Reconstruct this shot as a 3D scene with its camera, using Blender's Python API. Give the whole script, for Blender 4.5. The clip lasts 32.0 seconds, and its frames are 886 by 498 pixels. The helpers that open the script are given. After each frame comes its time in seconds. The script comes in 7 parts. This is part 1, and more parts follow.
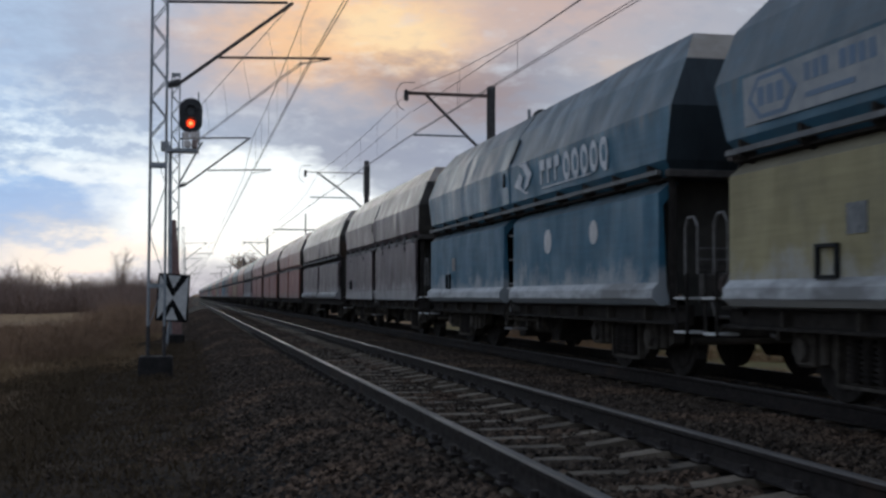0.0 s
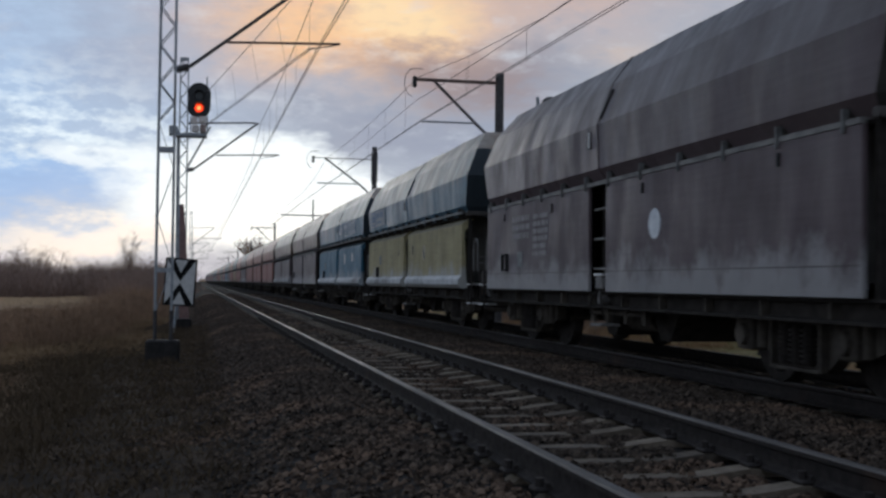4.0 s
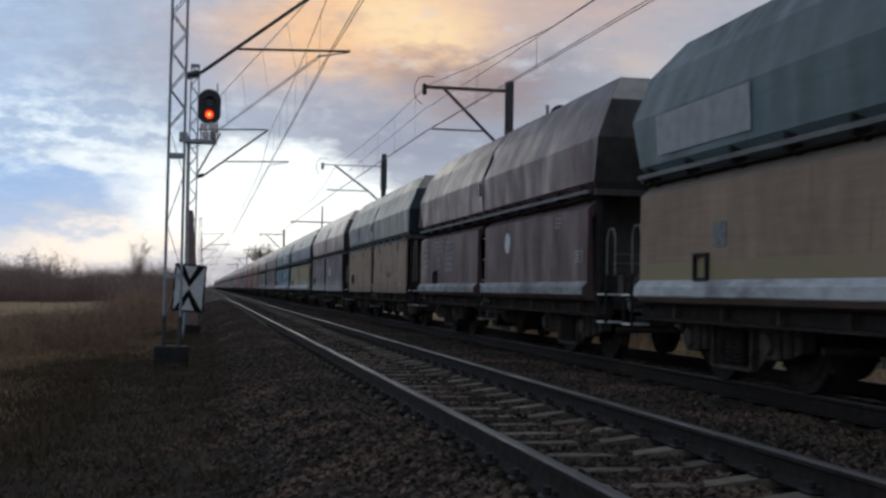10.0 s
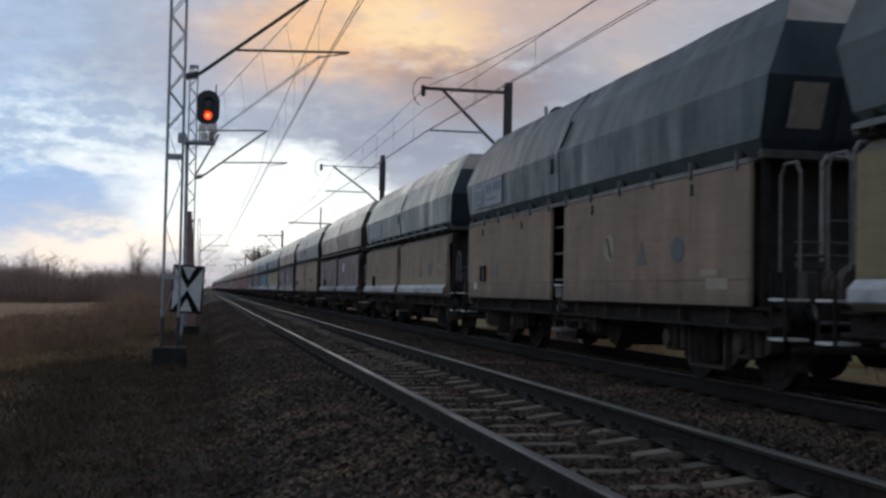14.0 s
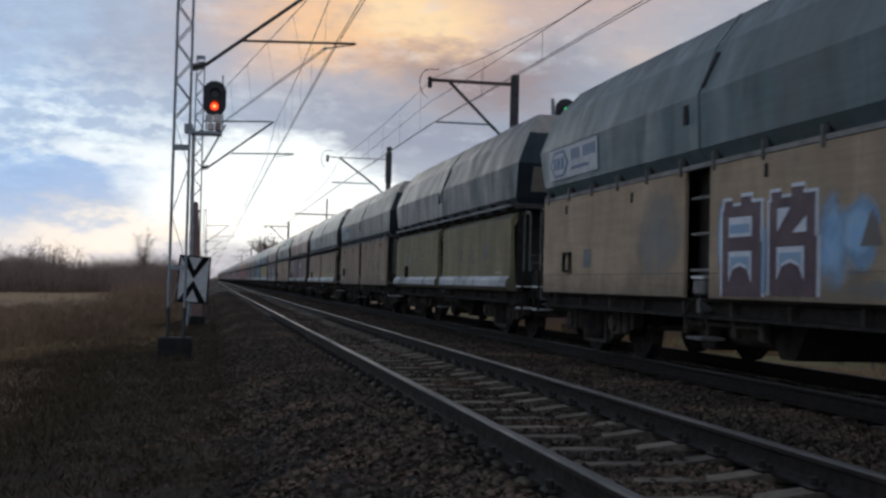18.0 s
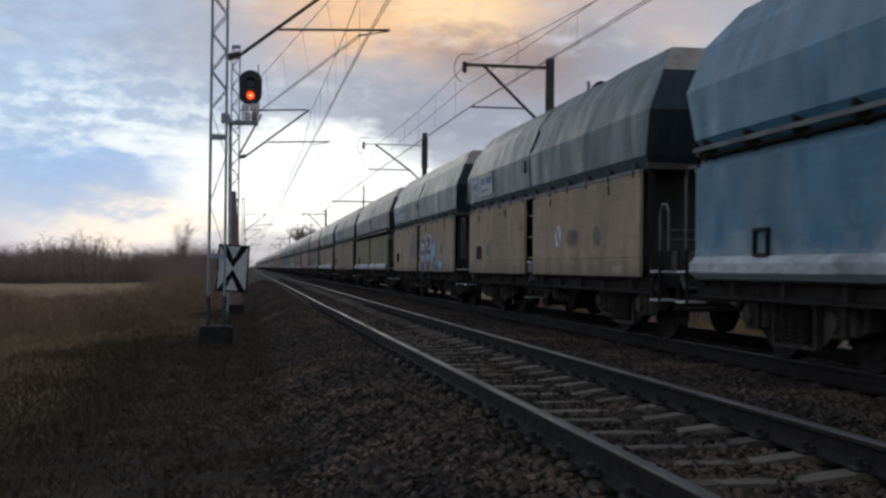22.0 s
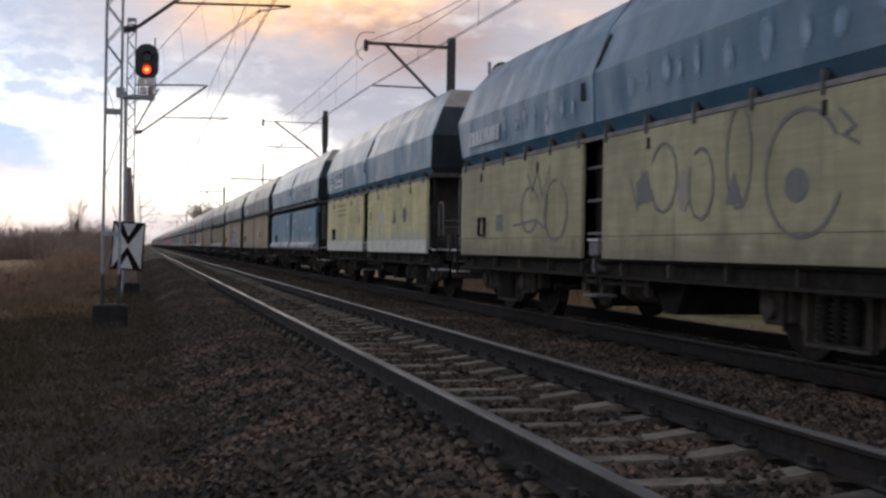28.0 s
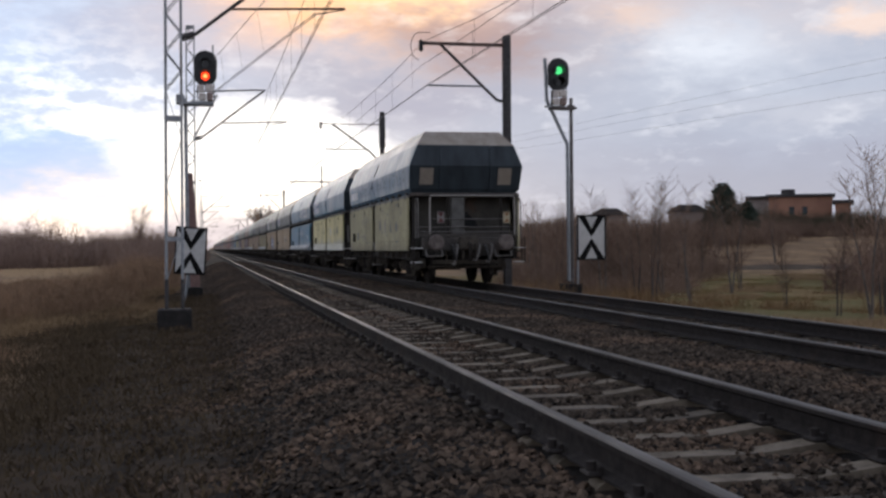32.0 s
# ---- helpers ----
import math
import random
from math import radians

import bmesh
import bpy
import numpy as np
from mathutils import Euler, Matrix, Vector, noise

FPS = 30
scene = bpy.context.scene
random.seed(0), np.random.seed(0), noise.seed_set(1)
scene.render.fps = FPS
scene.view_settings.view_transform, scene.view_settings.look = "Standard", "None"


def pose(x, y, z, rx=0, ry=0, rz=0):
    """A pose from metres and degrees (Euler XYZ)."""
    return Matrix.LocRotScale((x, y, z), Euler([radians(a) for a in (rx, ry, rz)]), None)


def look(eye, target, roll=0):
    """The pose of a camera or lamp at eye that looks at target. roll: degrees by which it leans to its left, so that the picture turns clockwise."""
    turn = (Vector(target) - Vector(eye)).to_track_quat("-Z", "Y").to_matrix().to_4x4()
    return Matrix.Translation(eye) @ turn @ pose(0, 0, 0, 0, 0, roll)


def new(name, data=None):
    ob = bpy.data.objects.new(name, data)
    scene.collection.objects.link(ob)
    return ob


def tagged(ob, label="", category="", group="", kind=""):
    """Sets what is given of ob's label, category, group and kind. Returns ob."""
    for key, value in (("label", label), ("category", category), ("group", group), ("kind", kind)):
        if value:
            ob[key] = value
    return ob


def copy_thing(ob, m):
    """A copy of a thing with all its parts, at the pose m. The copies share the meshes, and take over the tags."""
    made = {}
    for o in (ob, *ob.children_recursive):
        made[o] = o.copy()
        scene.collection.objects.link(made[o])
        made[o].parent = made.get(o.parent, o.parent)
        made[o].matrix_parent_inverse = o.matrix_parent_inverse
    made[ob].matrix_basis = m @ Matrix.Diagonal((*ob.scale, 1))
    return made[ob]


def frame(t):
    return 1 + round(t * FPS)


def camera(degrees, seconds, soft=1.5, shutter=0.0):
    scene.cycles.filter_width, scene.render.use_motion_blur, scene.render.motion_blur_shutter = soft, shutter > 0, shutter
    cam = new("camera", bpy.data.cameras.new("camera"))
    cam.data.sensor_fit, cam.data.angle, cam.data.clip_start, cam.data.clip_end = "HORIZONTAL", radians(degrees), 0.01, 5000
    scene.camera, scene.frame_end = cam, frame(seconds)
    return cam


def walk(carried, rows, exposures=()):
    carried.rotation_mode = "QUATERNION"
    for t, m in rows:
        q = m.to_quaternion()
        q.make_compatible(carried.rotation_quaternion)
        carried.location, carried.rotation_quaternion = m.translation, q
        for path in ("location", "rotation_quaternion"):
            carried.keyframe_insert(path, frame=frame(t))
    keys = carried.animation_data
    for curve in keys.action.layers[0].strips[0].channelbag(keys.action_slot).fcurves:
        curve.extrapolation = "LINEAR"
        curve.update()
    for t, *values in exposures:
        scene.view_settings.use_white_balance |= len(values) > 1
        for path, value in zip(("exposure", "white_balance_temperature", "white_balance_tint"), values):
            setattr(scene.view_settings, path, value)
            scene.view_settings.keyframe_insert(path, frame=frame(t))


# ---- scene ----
cam = camera(41.5, 32.0, soft=2.7, shutter=0.3)
EX, EZ = -2.631, 0.911          # standpoint beside the near track
PATH = [
    (0.0, pose(EX, 0, EZ, 92.336, -0.148, -12.325)),
    (0.5, pose(EX, 0, EZ, 92.272, -0.102, -12.289)),
    (1.0, pose(EX, 0, EZ, 92.052, -0.255, -12.403)),
    (1.5, pose(EX, 0, EZ, 92.172, -0.432, -12.439)),
    (2.0, pose(EX, 0, EZ, 91.921, -0.535, -12.491)),
    (2.5, pose(EX, 0, EZ, 92.128, -0.481, -12.389)),
    (3.0, pose(EX, 0, EZ, 91.932, -0.415, -12.271)),
    (3.5, pose(EX, 0, EZ, 91.754, -0.555, -12.090)),
    (5.5, pose(EX, 0, EZ, 91.643, -0.759, -11.918)),
    (6.0, pose(EX, 0, EZ, 91.756, -0.861, -11.960)),
    (6.5, pose(EX, 0, EZ, 91.849, -0.813, -11.921)),
    (7.0, pose(EX, 0, EZ, 91.801, -1.009, -11.593)),
    (7.5, pose(EX, 0, EZ, 91.899, -1.014, -11.665)),
    (8.0, pose(EX, 0, EZ, 92.041, -1.017, -11.799)),
    (8.5, pose(EX, 0, EZ, 92.096, -0.933, -11.962)),
    (9.0, pose(EX, 0, EZ, 92.052, -1.138, -12.082)),
    (9.5, pose(EX, 0, EZ, 92.108, -0.905, -11.685)),
    (10.0, pose(EX, 0, EZ, 92.051, -1.015, -11.570)),
    (10.5, pose(EX, 0, EZ, 92.190, -1.004, -11.521)),
    (11.0, pose(EX, 0, EZ, 91.969, -0.913, -11.668)),
    (11.5, pose(EX, 0, EZ, 91.930, -0.904, -11.684)),
    (12.0, pose(EX, 0, EZ, 91.871, -1.075, -11.654)),
    (12.5, pose(EX, 0, EZ, 91.916, -1.053, -11.707)),
    (13.0, pose(EX, 0, EZ, 92.183, -1.004, -11.574)),
    (13.5, pose(EX, 0, EZ, 92.227, -0.926, -11.623)),
    (14.0, pose(EX, 0, EZ, 92.119, -1.106, -11.648)),
    (14.5, pose(EX, 0, EZ, 92.311, -1.216, -11.695)),
    (16.5, pose(EX, 0, EZ, 92.081, -1.232, -11.708)),
    (17.0, pose(EX, 0, EZ, 91.885, -1.029, -11.599)),
    (17.5, pose(EX, 0, EZ, 91.735, -1.122, -11.441)),
    (18.0, pose(EX, 0, EZ, 91.713, -1.400, -11.371)),
    (18.5, pose(EX, 0, EZ, 91.818, -1.263, -10.990)),
    (19.0, pose(EX, 0, EZ, 91.489, -0.912, -10.524)),
    (19.5, pose(EX, 0, EZ, 91.409, -0.967, -10.369)),
    (20.0, pose(EX, 0, EZ, 91.267, -1.060, -10.334)),
    (20.5, pose(EX, 0, EZ, 91.330, -1.392, -10.263)),
    (21.0, pose(EX, 0, EZ, 91.303, -1.178, -10.182)),
    (21.5, pose(EX, 0, EZ, 91.153, -0.872, -9.672)),
    (22.0, pose(EX, 0, EZ, 90.965, -0.566, -9.518)),
    (22.5, pose(EX, 0, EZ, 90.521, -0.503, -10.327)),
    (23.0, pose(EX, 0, EZ, 90.188, -1.050, -10.813)),
    (23.5, pose(EX, 0, EZ, 90.055, -1.542, -10.714)),
    (24.0, pose(EX, 0, EZ, 90.146, -1.516, -10.572)),
    (24.5, pose(EX, 0, EZ, 90.413, -1.670, -11.256)),
    (25.0, pose(EX, 0, EZ, 90.423, -1.631, -12.049)),
    (25.5, pose(EX, 0, EZ, 90.777, -1.457, -12.521)),
    (26.0, pose(EX, 0, EZ, 90.100, -0.167, -13.397)),
    (26.5, pose(EX, 0, EZ, 90.079, -0.406, -13.968)),
    (28.5, pose(EX, 0, EZ, 89.964, -0.983, -14.371)),
    (29.0, pose(EX, 0, EZ, 89.907, -0.623, -13.711)),
    (29.5, pose(EX, 0, EZ, 90.086, -0.618, -13.321)),
    (30.0, pose(EX, 0, EZ, 89.793, -1.203, -14.965)),
    (30.5, pose(EX, 0, EZ, 89.630, -0.958, -14.113)),
    (31.0, pose(EX, 0, EZ, 89.553, -0.226, -12.630)),
    (31.5, pose(EX, 0, EZ, 89.740, -0.179, -12.159)),
    (32.0, pose(EX, 0, EZ, 89.932, 0.340, -11.506)),
]
walk(cam, PATH, [(0,0.02,6260,4),(14,0.02,6280,4),(22,0.05,6400,4),(24,0.19,6500,5),(26.5,0.38,6650,8),(28.5,0.55,7000,10),(31,0.70,7000,11),(32,0.50,7000,11)])
from itertools import product

# ---------------------------------------------------------------- light
world = bpy.data.worlds.new("evening_sky")
scene.world = world
world.use_nodes = True
WN, WL = world.node_tree.nodes, world.node_tree.links
WN.clear()


def wn(kind, **kw):
    n = WN.new(kind)
    for k, v in kw.items():
        if k == "op":
            n.operation = v
        elif k == "blend":
            n.blend_type = v
    return n


def wmath(op, a, b=None, clamp=False):
    n = wn("ShaderNodeMath", op=op)
    n.use_clamp = clamp
    for i, v in enumerate((a, b)):
        if v is None:
            continue
        if isinstance(v, (int, float)):
            n.inputs[i].default_value = v
        else:
            WL.new(v, n.inputs[i])
    return n.outputs[0]


def wmix(fac, a, b):
    n = WN.new("ShaderNodeMix")
    n.data_type = "RGBA"
    for sock, v in ((n.inputs[0], fac), (n.inputs[6], a), (n.inputs[7], b)):
        if isinstance(v, (tuple, list)):
            sock.default_value = (*v, 1)
        elif isinstance(v, (int, float)):
            sock.default_value = v
        else:
            WL.new(v, sock)
    return n.outputs[2]


def srgb(r, g, b):
    return tuple((c / 255 / 12.92) if c < 10 else (((c / 255) + 0.055) / 1.055) ** 2.4 for c in (r, g, b))


coord = wn("ShaderNodeTexCoord").outputs["Generated"]
sep = wn("ShaderNodeSeparateXYZ")
WL.new(coord, sep.inputs[0])
DEG = 57.29578
azim0 = wmath("MULTIPLY", wmath("ARCTAN2", sep.outputs[0], sep.outputs[1]), DEG)
elev0 = wmath("MULTIPLY", wmath("ARCSINE", sep.outputs[2]), DEG)


def sky_noise(scale, stretch, detail, rough=0.55, offset=0.0):
    mp = WN.new("ShaderNodeMapping")
    mp.inputs["Scale"].default_value = (1, 1, stretch)
    mp.inputs["Location"].default_value = (offset, offset * 0.7, 0)
    WL.new(coord, mp.inputs[0])
    t = WN.new("ShaderNodeTexNoise")
    t.inputs["Scale"].default_value, t.inputs["Detail"].default_value = scale, detail
    t.inputs["Roughness"].default_value = rough
    WL.new(mp.outputs[0], t.inputs["Vector"])
    return t.outputs[0]


n_big = sky_noise(7, 2.2, 5)
n_mid = sky_noise(16, 2.4, 6, 0.6, 3.1)
n_fine = sky_noise(38, 2.5, 5, 0.6, 7.7)
# the cloud edges wander with the noise
azim = wmath("ADD", azim0, wmath("MULTIPLY", wmath("SUBTRACT", n_mid, 0.5), 5.5))
elev = wmath("ADD", elev0, wmath("MULTIPLY", wmath("SUBTRACT", n_big, 0.5), 4.5))
elev = wmath("ADD", elev, wmath("MULTIPLY", wmath("SUBTRACT", n_fine, 0.5), 1.8))


def blob(a, e, ra, re, power=1.0):
    u = wmath("DIVIDE", wmath("SUBTRACT", azim, a), ra)
    v = wmath("DIVIDE", wmath("SUBTRACT", elev, e), re)
    d = wmath("ADD", wmath("MULTIPLY", u, u), wmath("MULTIPLY", v, v))
    return wmath("MULTIPLY", wmath("POWER", 2.718, wmath("MULTIPLY", d, -1.0)), power, clamp=True)


nishita = WN.new("ShaderNodeTexSky")
nishita.sky_type, nishita.sun_disc = "NISHITA", False
nishita.sun_elevation, nishita.sun_rotation = radians(4), radians(2)

grad = WN.new("ShaderNodeValToRGB")
WL.new(wmath("DIVIDE", elev, 60.0, True), grad.inputs[0])
SKYRAMP = ((0.0, (168, 174, 190)), (0.10, (164, 172, 191)), (0.25, (176, 187, 208)), (0.6, (152, 165, 192)), (1.0, (130, 146, 178)))
while len(grad.color_ramp.elements) < len(SKYRAMP):
    grad.color_ramp.elements.new(0.5)
for el, (p, c) in zip(grad.color_ramp.elements, SKYRAMP):
    el.position, el.color = p, (*srgb(*c), 1)
sky = grad.outputs[0]
def heap(a, e, ra, re, cut=0.35, sharp=3.5, power=1.0):
    """Like blob, with the firm edge of a cloud."""
    return wmath("MULTIPLY", wmath("MULTIPLY", wmath("SUBTRACT", blob(a, e, ra, re), cut), sharp, True), power)


# soft grey mottling of the cloud deck
sky = wmix(wmath("MULTIPLY", wmath("SUBTRACT", n_mid, 0.44), 2.4, True), sky, srgb(150, 156, 174))
sky = wmix(wmath("MULTIPLY", wmath("SUBTRACT", n_big, 0.53), 3.0, True), sky, srgb(206, 212, 226))
# blue breaks and white heaps on the western side
sky = wmix(blob(-12, 9, 12, 8, 0.8), sky, srgb(186, 210, 244))
sky = wmix(wmath("MULTIPLY", blob(-8, 11.5, 11, 3.2), wmath("MULTIPLY", wmath("SUBTRACT", n_mid, 0.40), 4.0, True), True), sky, srgb(162, 176, 206))
sky = wmix(heap(-7.5, 4.7, 5.5, 1.5, 0.25, 1.8, 0.75), sky, srgb(158, 192, 238))
sky = wmix(wmath("MULTIPLY", blob(-6, 7.2, 8, 2.0), wmath("MULTIPLY", wmath("SUBTRACT", n_fine, 0.44), 5.0, True), True), sky, srgb(238, 246, 255))
sky = wmix(wmath("MULTIPLY", heap(-3.0, 6.0, 4.0, 1.2), wmath("MULTIPLY", wmath("SUBTRACT", n_mid, 0.42), 6.0, True), True), sky, srgb(244, 248, 255))
# dark mauve cloud over the line and the pink deck beside it
sky = wmix(blob(1, 11.5, 7, 2.4, 0.75), sky, srgb(160, 168, 190))
sky = wmix(blob(26, 7.0, 13, 6.0, 0.75), sky, srgb(156, 168, 190))
sky = wmix(blob(26, 13.0, 10, 3.0, 0.75), sky, srgb(178, 174, 184))
sky = wmix(blob(17.5, 14.4, 5.5, 2.2, 0.8), sky, srgb(206, 174, 164))
sky = wmix(blob(7.4, 12.6, 6.8, 3.0, 1.0), sky, srgb(232, 188, 160))
sky = wmix(blob(13.4, 9.9, 5.0, 1.8, 0.95), sky, srgb(148, 138, 148))
sky = wmix(heap(7.6, 12.9, 5.4, 2.3, 0.06, 1.5, 0.95), sky, srgb(250, 200, 158))
sky = wmix(heap(5.6, 11.4, 1.5, 1.5, 0.2, 1.6, 0.75), sky, srgb(242, 194, 154))
sky = wmix(heap(9.6, 13.0, 3.4, 1.3, 0.12, 1.5, 0.95), sky, srgb(255, 220, 178))
sky = wmix(heap(12.2, 10.6, 4.2, 1.5, 0.2, 1.5, 0.8), sky, srgb(160, 140, 142))
sky = wmix(blob(21.0, 10.8, 1.8, 1.1, 0.55), sky, srgb(218, 186, 166))
sky = wmix(heap(31.6, 10.6, 2.0, 1.1, 0.25, 1.6, 0.55), sky, srgb(236, 208, 190))
sky = wmix(blob(10, 7.4, 6, 1.1, 0.9), sky, srgb(150, 156, 178))
sky = wmix(blob(24.5, 9.4, 3.4, 1.6, 0.75), sky, srgb(204, 214, 230))
sky = wmix(heap(29, 6.6, 8, 1.1, 0.35, 1.5, 0.5), sky, srgb(178, 184, 200))
sky = wmix(blob(30, 4.2, 12, 1.5, 0.5), sky, srgb(146, 154, 178))
sky = wmix(blob(29, 2.4, 13, 2.2, 0.6), sky, srgb(146, 150, 168))
# billows within the deck
billow = wmath("ADD", wmath("MULTIPLY", n_mid, 0.55), wmath("MULTIPLY", n_fine, 0.45))
sky = wmix(wmath("MULTIPLY", wmath("SUBTRACT", 0.49, billow), 1.8, True), sky, srgb(140, 150, 174))
sky = wmix(wmath("MULTIPLY", wmath("SUBTRACT", billow, 0.53), 2.4, True), sky, srgb(220, 226, 238))
# pale strip and the white glow where the sun stands behind the cloud
sky = wmix(blob(-7, 1.9, 6, 1.2, 0.9), sky, srgb(246, 234, 230))
sky = wmix(heap(-4.5, 2.1, 5.0, 0.9, 0.3, 2.5, 0.9), sky, srgb(255, 238, 226))
sky = wmix(blob(-7.0, 4.1, 4.2, 1.0, 0.75), sky, srgb(158, 184, 226))
sky = wmix(blob(-10, 0.7, 6, 0.7, 0.6), sky, srgb(224, 210, 216))
sky = wmix(heap(3.2, 4.2, 8.2, 2.9, 0.36, 4.0), sky, (0.98, 1.0, 1.04))
sky = wmix(blob(3.0, 2.4, 7, 1.2, 0.8), sky, (1.06, 1.05, 1.03))
# the sky out of view to east and west is brightened to light ground and walls
def slope(lo, hi, amount):
    r = WN.new("ShaderNodeMapRange")
    r.interpolation_type = "SMOOTHSTEP"
    r.inputs[1].default_value, r.inputs[2].default_value, r.inputs[4].default_value = lo, hi, amount
    WL.new(sep.outputs[0], r.inputs[0])
    return r.outputs[0]


level = wmath("ADD", wmath("ADD", 1.0, slope(0.60, 1.0, 0.8)), slope(-0.3, -1.0, 0.16))
lift = WN.new("ShaderNodeVectorMath")
lift.operation = "SCALE"
WL.new(sky, lift.inputs[0])
WL.new(level, lift.inputs["Scale"])
sky = lift.outputs[0]
mixn = WN.new("ShaderNodeMix")
mixn.data_type, mixn.blend_type = "RGBA", "ADD"
mixn.inputs[0].default_value = 0.002
WL.new(sky, mixn.inputs[6])
WL.new(nishita.outputs[0], mixn.inputs[7])
bg = WN.new("ShaderNodeBackground")
bg.inputs[1].default_value = 1.0
WL.new(mixn.outputs[2], bg.inputs[0])
WL.new(bg.outputs[0], WN.new("ShaderNodeOutputWorld").inputs[0])

sun = new("sun", bpy.data.lights.new("sun", "SUN"))
sun.data.energy, sun.data.angle, sun.data.color = 0.35, radians(14), (1.0, 0.90, 0.80)
sun.matrix_world = look((4, 100, 12), (0, 0, 0.0))

# ---------------------------------------------------------------- materials


def mat(name, base, second=None, rough=0.7, metal=0.0, scale=6.0, big=0.8, bump=0.15, bump_scale=60.0, third=None, stretch=(1, 1, 1), rnd=0.0, third_at=0.58, rough_var=0.12, spec=0.5):
    m = bpy.data.materials.new(name)
    m.use_nodes = True
    N, L = m.node_tree.nodes, m.node_tree.links
    p = N["Principled BSDF"]
    second = second or tuple(c * 0.7 for c in base)
    tc = N.new("ShaderNodeTexCoord")
    info = N.new("ShaderNodeObjectInfo")
    mp = N.new("ShaderNodeMapping")
    mp.inputs["Scale"].default_value = stretch
    cmb = N.new("ShaderNodeVectorMath")
    cmb.operation = "SCALE"
    cmb.inputs[0].default_value = (37, 53, 71)
    L.new(info.outputs["Random"], cmb.inputs["Scale"])
    L.new(cmb.outputs[0], mp.inputs["Location"])
    L.new(tc.outputs["Object"], mp.inputs[0])

    def nz(s, d=5):
        t = N.new("ShaderNodeTexNoise")
        t.inputs["Scale"].default_value, t.inputs["Detail"].default_value, t.inputs["Roughness"].default_value = s, d, 0.62
        L.new(mp.outputs[0], t.inputs["Vector"])
        return t.outputs[0]

    def ramp(v, a, b):
        r = N.new("ShaderNodeMapRange")
        r.inputs[1].default_value, r.inputs[2].default_value = a, b
        L.new(v, r.inputs[0])
        return r.outputs[0]

    def mix(f, a, b):
        n = N.new("ShaderNodeMix")
        n.data_type = "RGBA"
        for sock, v in ((n.inputs[0], f), (n.inputs[6], a), (n.inputs[7], b)):
            if isinstance(v, tuple):
                sock.default_value = (*v[:3], 1)
            elif isinstance(v, float):
                sock.default_value = v
            else:
                L.new(v, sock)
        return n.outputs[2]

    a = nz(scale)
    col = mix(ramp(a, 0.35, 0.68), base, second)
    b = nz(big, 4)
    if third:
        col = mix(ramp(b, third_at, third_at + 0.14), col, third)
    if rnd:
        hsv = N.new("ShaderNodeHueSaturation")
        L.new(ramp(info.outputs["Random"], 0, 1), hsv.inputs["Value"])
        r = hsv.inputs["Value"].links[0].from_node
        r.inputs[3].default_value, r.inputs[4].default_value = 1 - rnd, 1 + rnd
        L.new(col, hsv.inputs["Color"])
        col = hsv.outputs[0]
    L.new(col, p.inputs["Base Color"])
    rr = ramp(a, 0.3, 0.7)
    rr.node.inputs[3].default_value, rr.node.inputs[4].default_value = max(0.05, rough - rough_var), min(1, rough + rough_var)
    L.new(rr, p.inputs["Roughness"])
    p.inputs["Metallic"].default_value = metal
    p.inputs["Specular IOR Level"].default_value = spec
    if bump:
        bp = N.new("ShaderNodeBump")
        bp.inputs["Strength"].default_value, bp.inputs["Distance"].default_value = bump, 0.02
        L.new(nz(bump_scale, 3), bp.inputs["Height"])
        L.new(bp.outputs[0], p.inputs["Normal"])
    return m


def glow(name, color, strength):
    m = bpy.data.materials.new(name)
    m.use_nodes = True
    p = m.node_tree.nodes["Principled BSDF"]
    p.inputs["Base Color"].default_value = (*color, 1)
    p.inputs["Emission Color"].default_value = (*color, 1)
    p.inputs["Emission Strength"].default_value = strength
    return m


M_ballast = mat("ballast_bed", (0.026, 0.021, 0.017), (0.013, 0.011, 0.010), 0.98, scale=26, big=0.5, bump=1.0, bump_scale=22, third=(0.05, 0.036, 0.026), spec=0.1)
M_stone = mat("ballast_stone", (0.050, 0.037, 0.027), (0.024, 0.018, 0.0135), 0.95, scale=9, big=0.6, bump=0.3, bump_scale=50, third=(0.076, 0.050, 0.034), third_at=0.5, spec=0.1)
M_soil = mat("soil_and_dead_grass", (0.27, 0.175, 0.10), (0.15, 0.098, 0.060), 0.98, scale=1.2, big=0.05, bump=1.0, bump_scale=9, third=(0.34, 0.22, 0.12), third_at=0.48, spec=0.05)


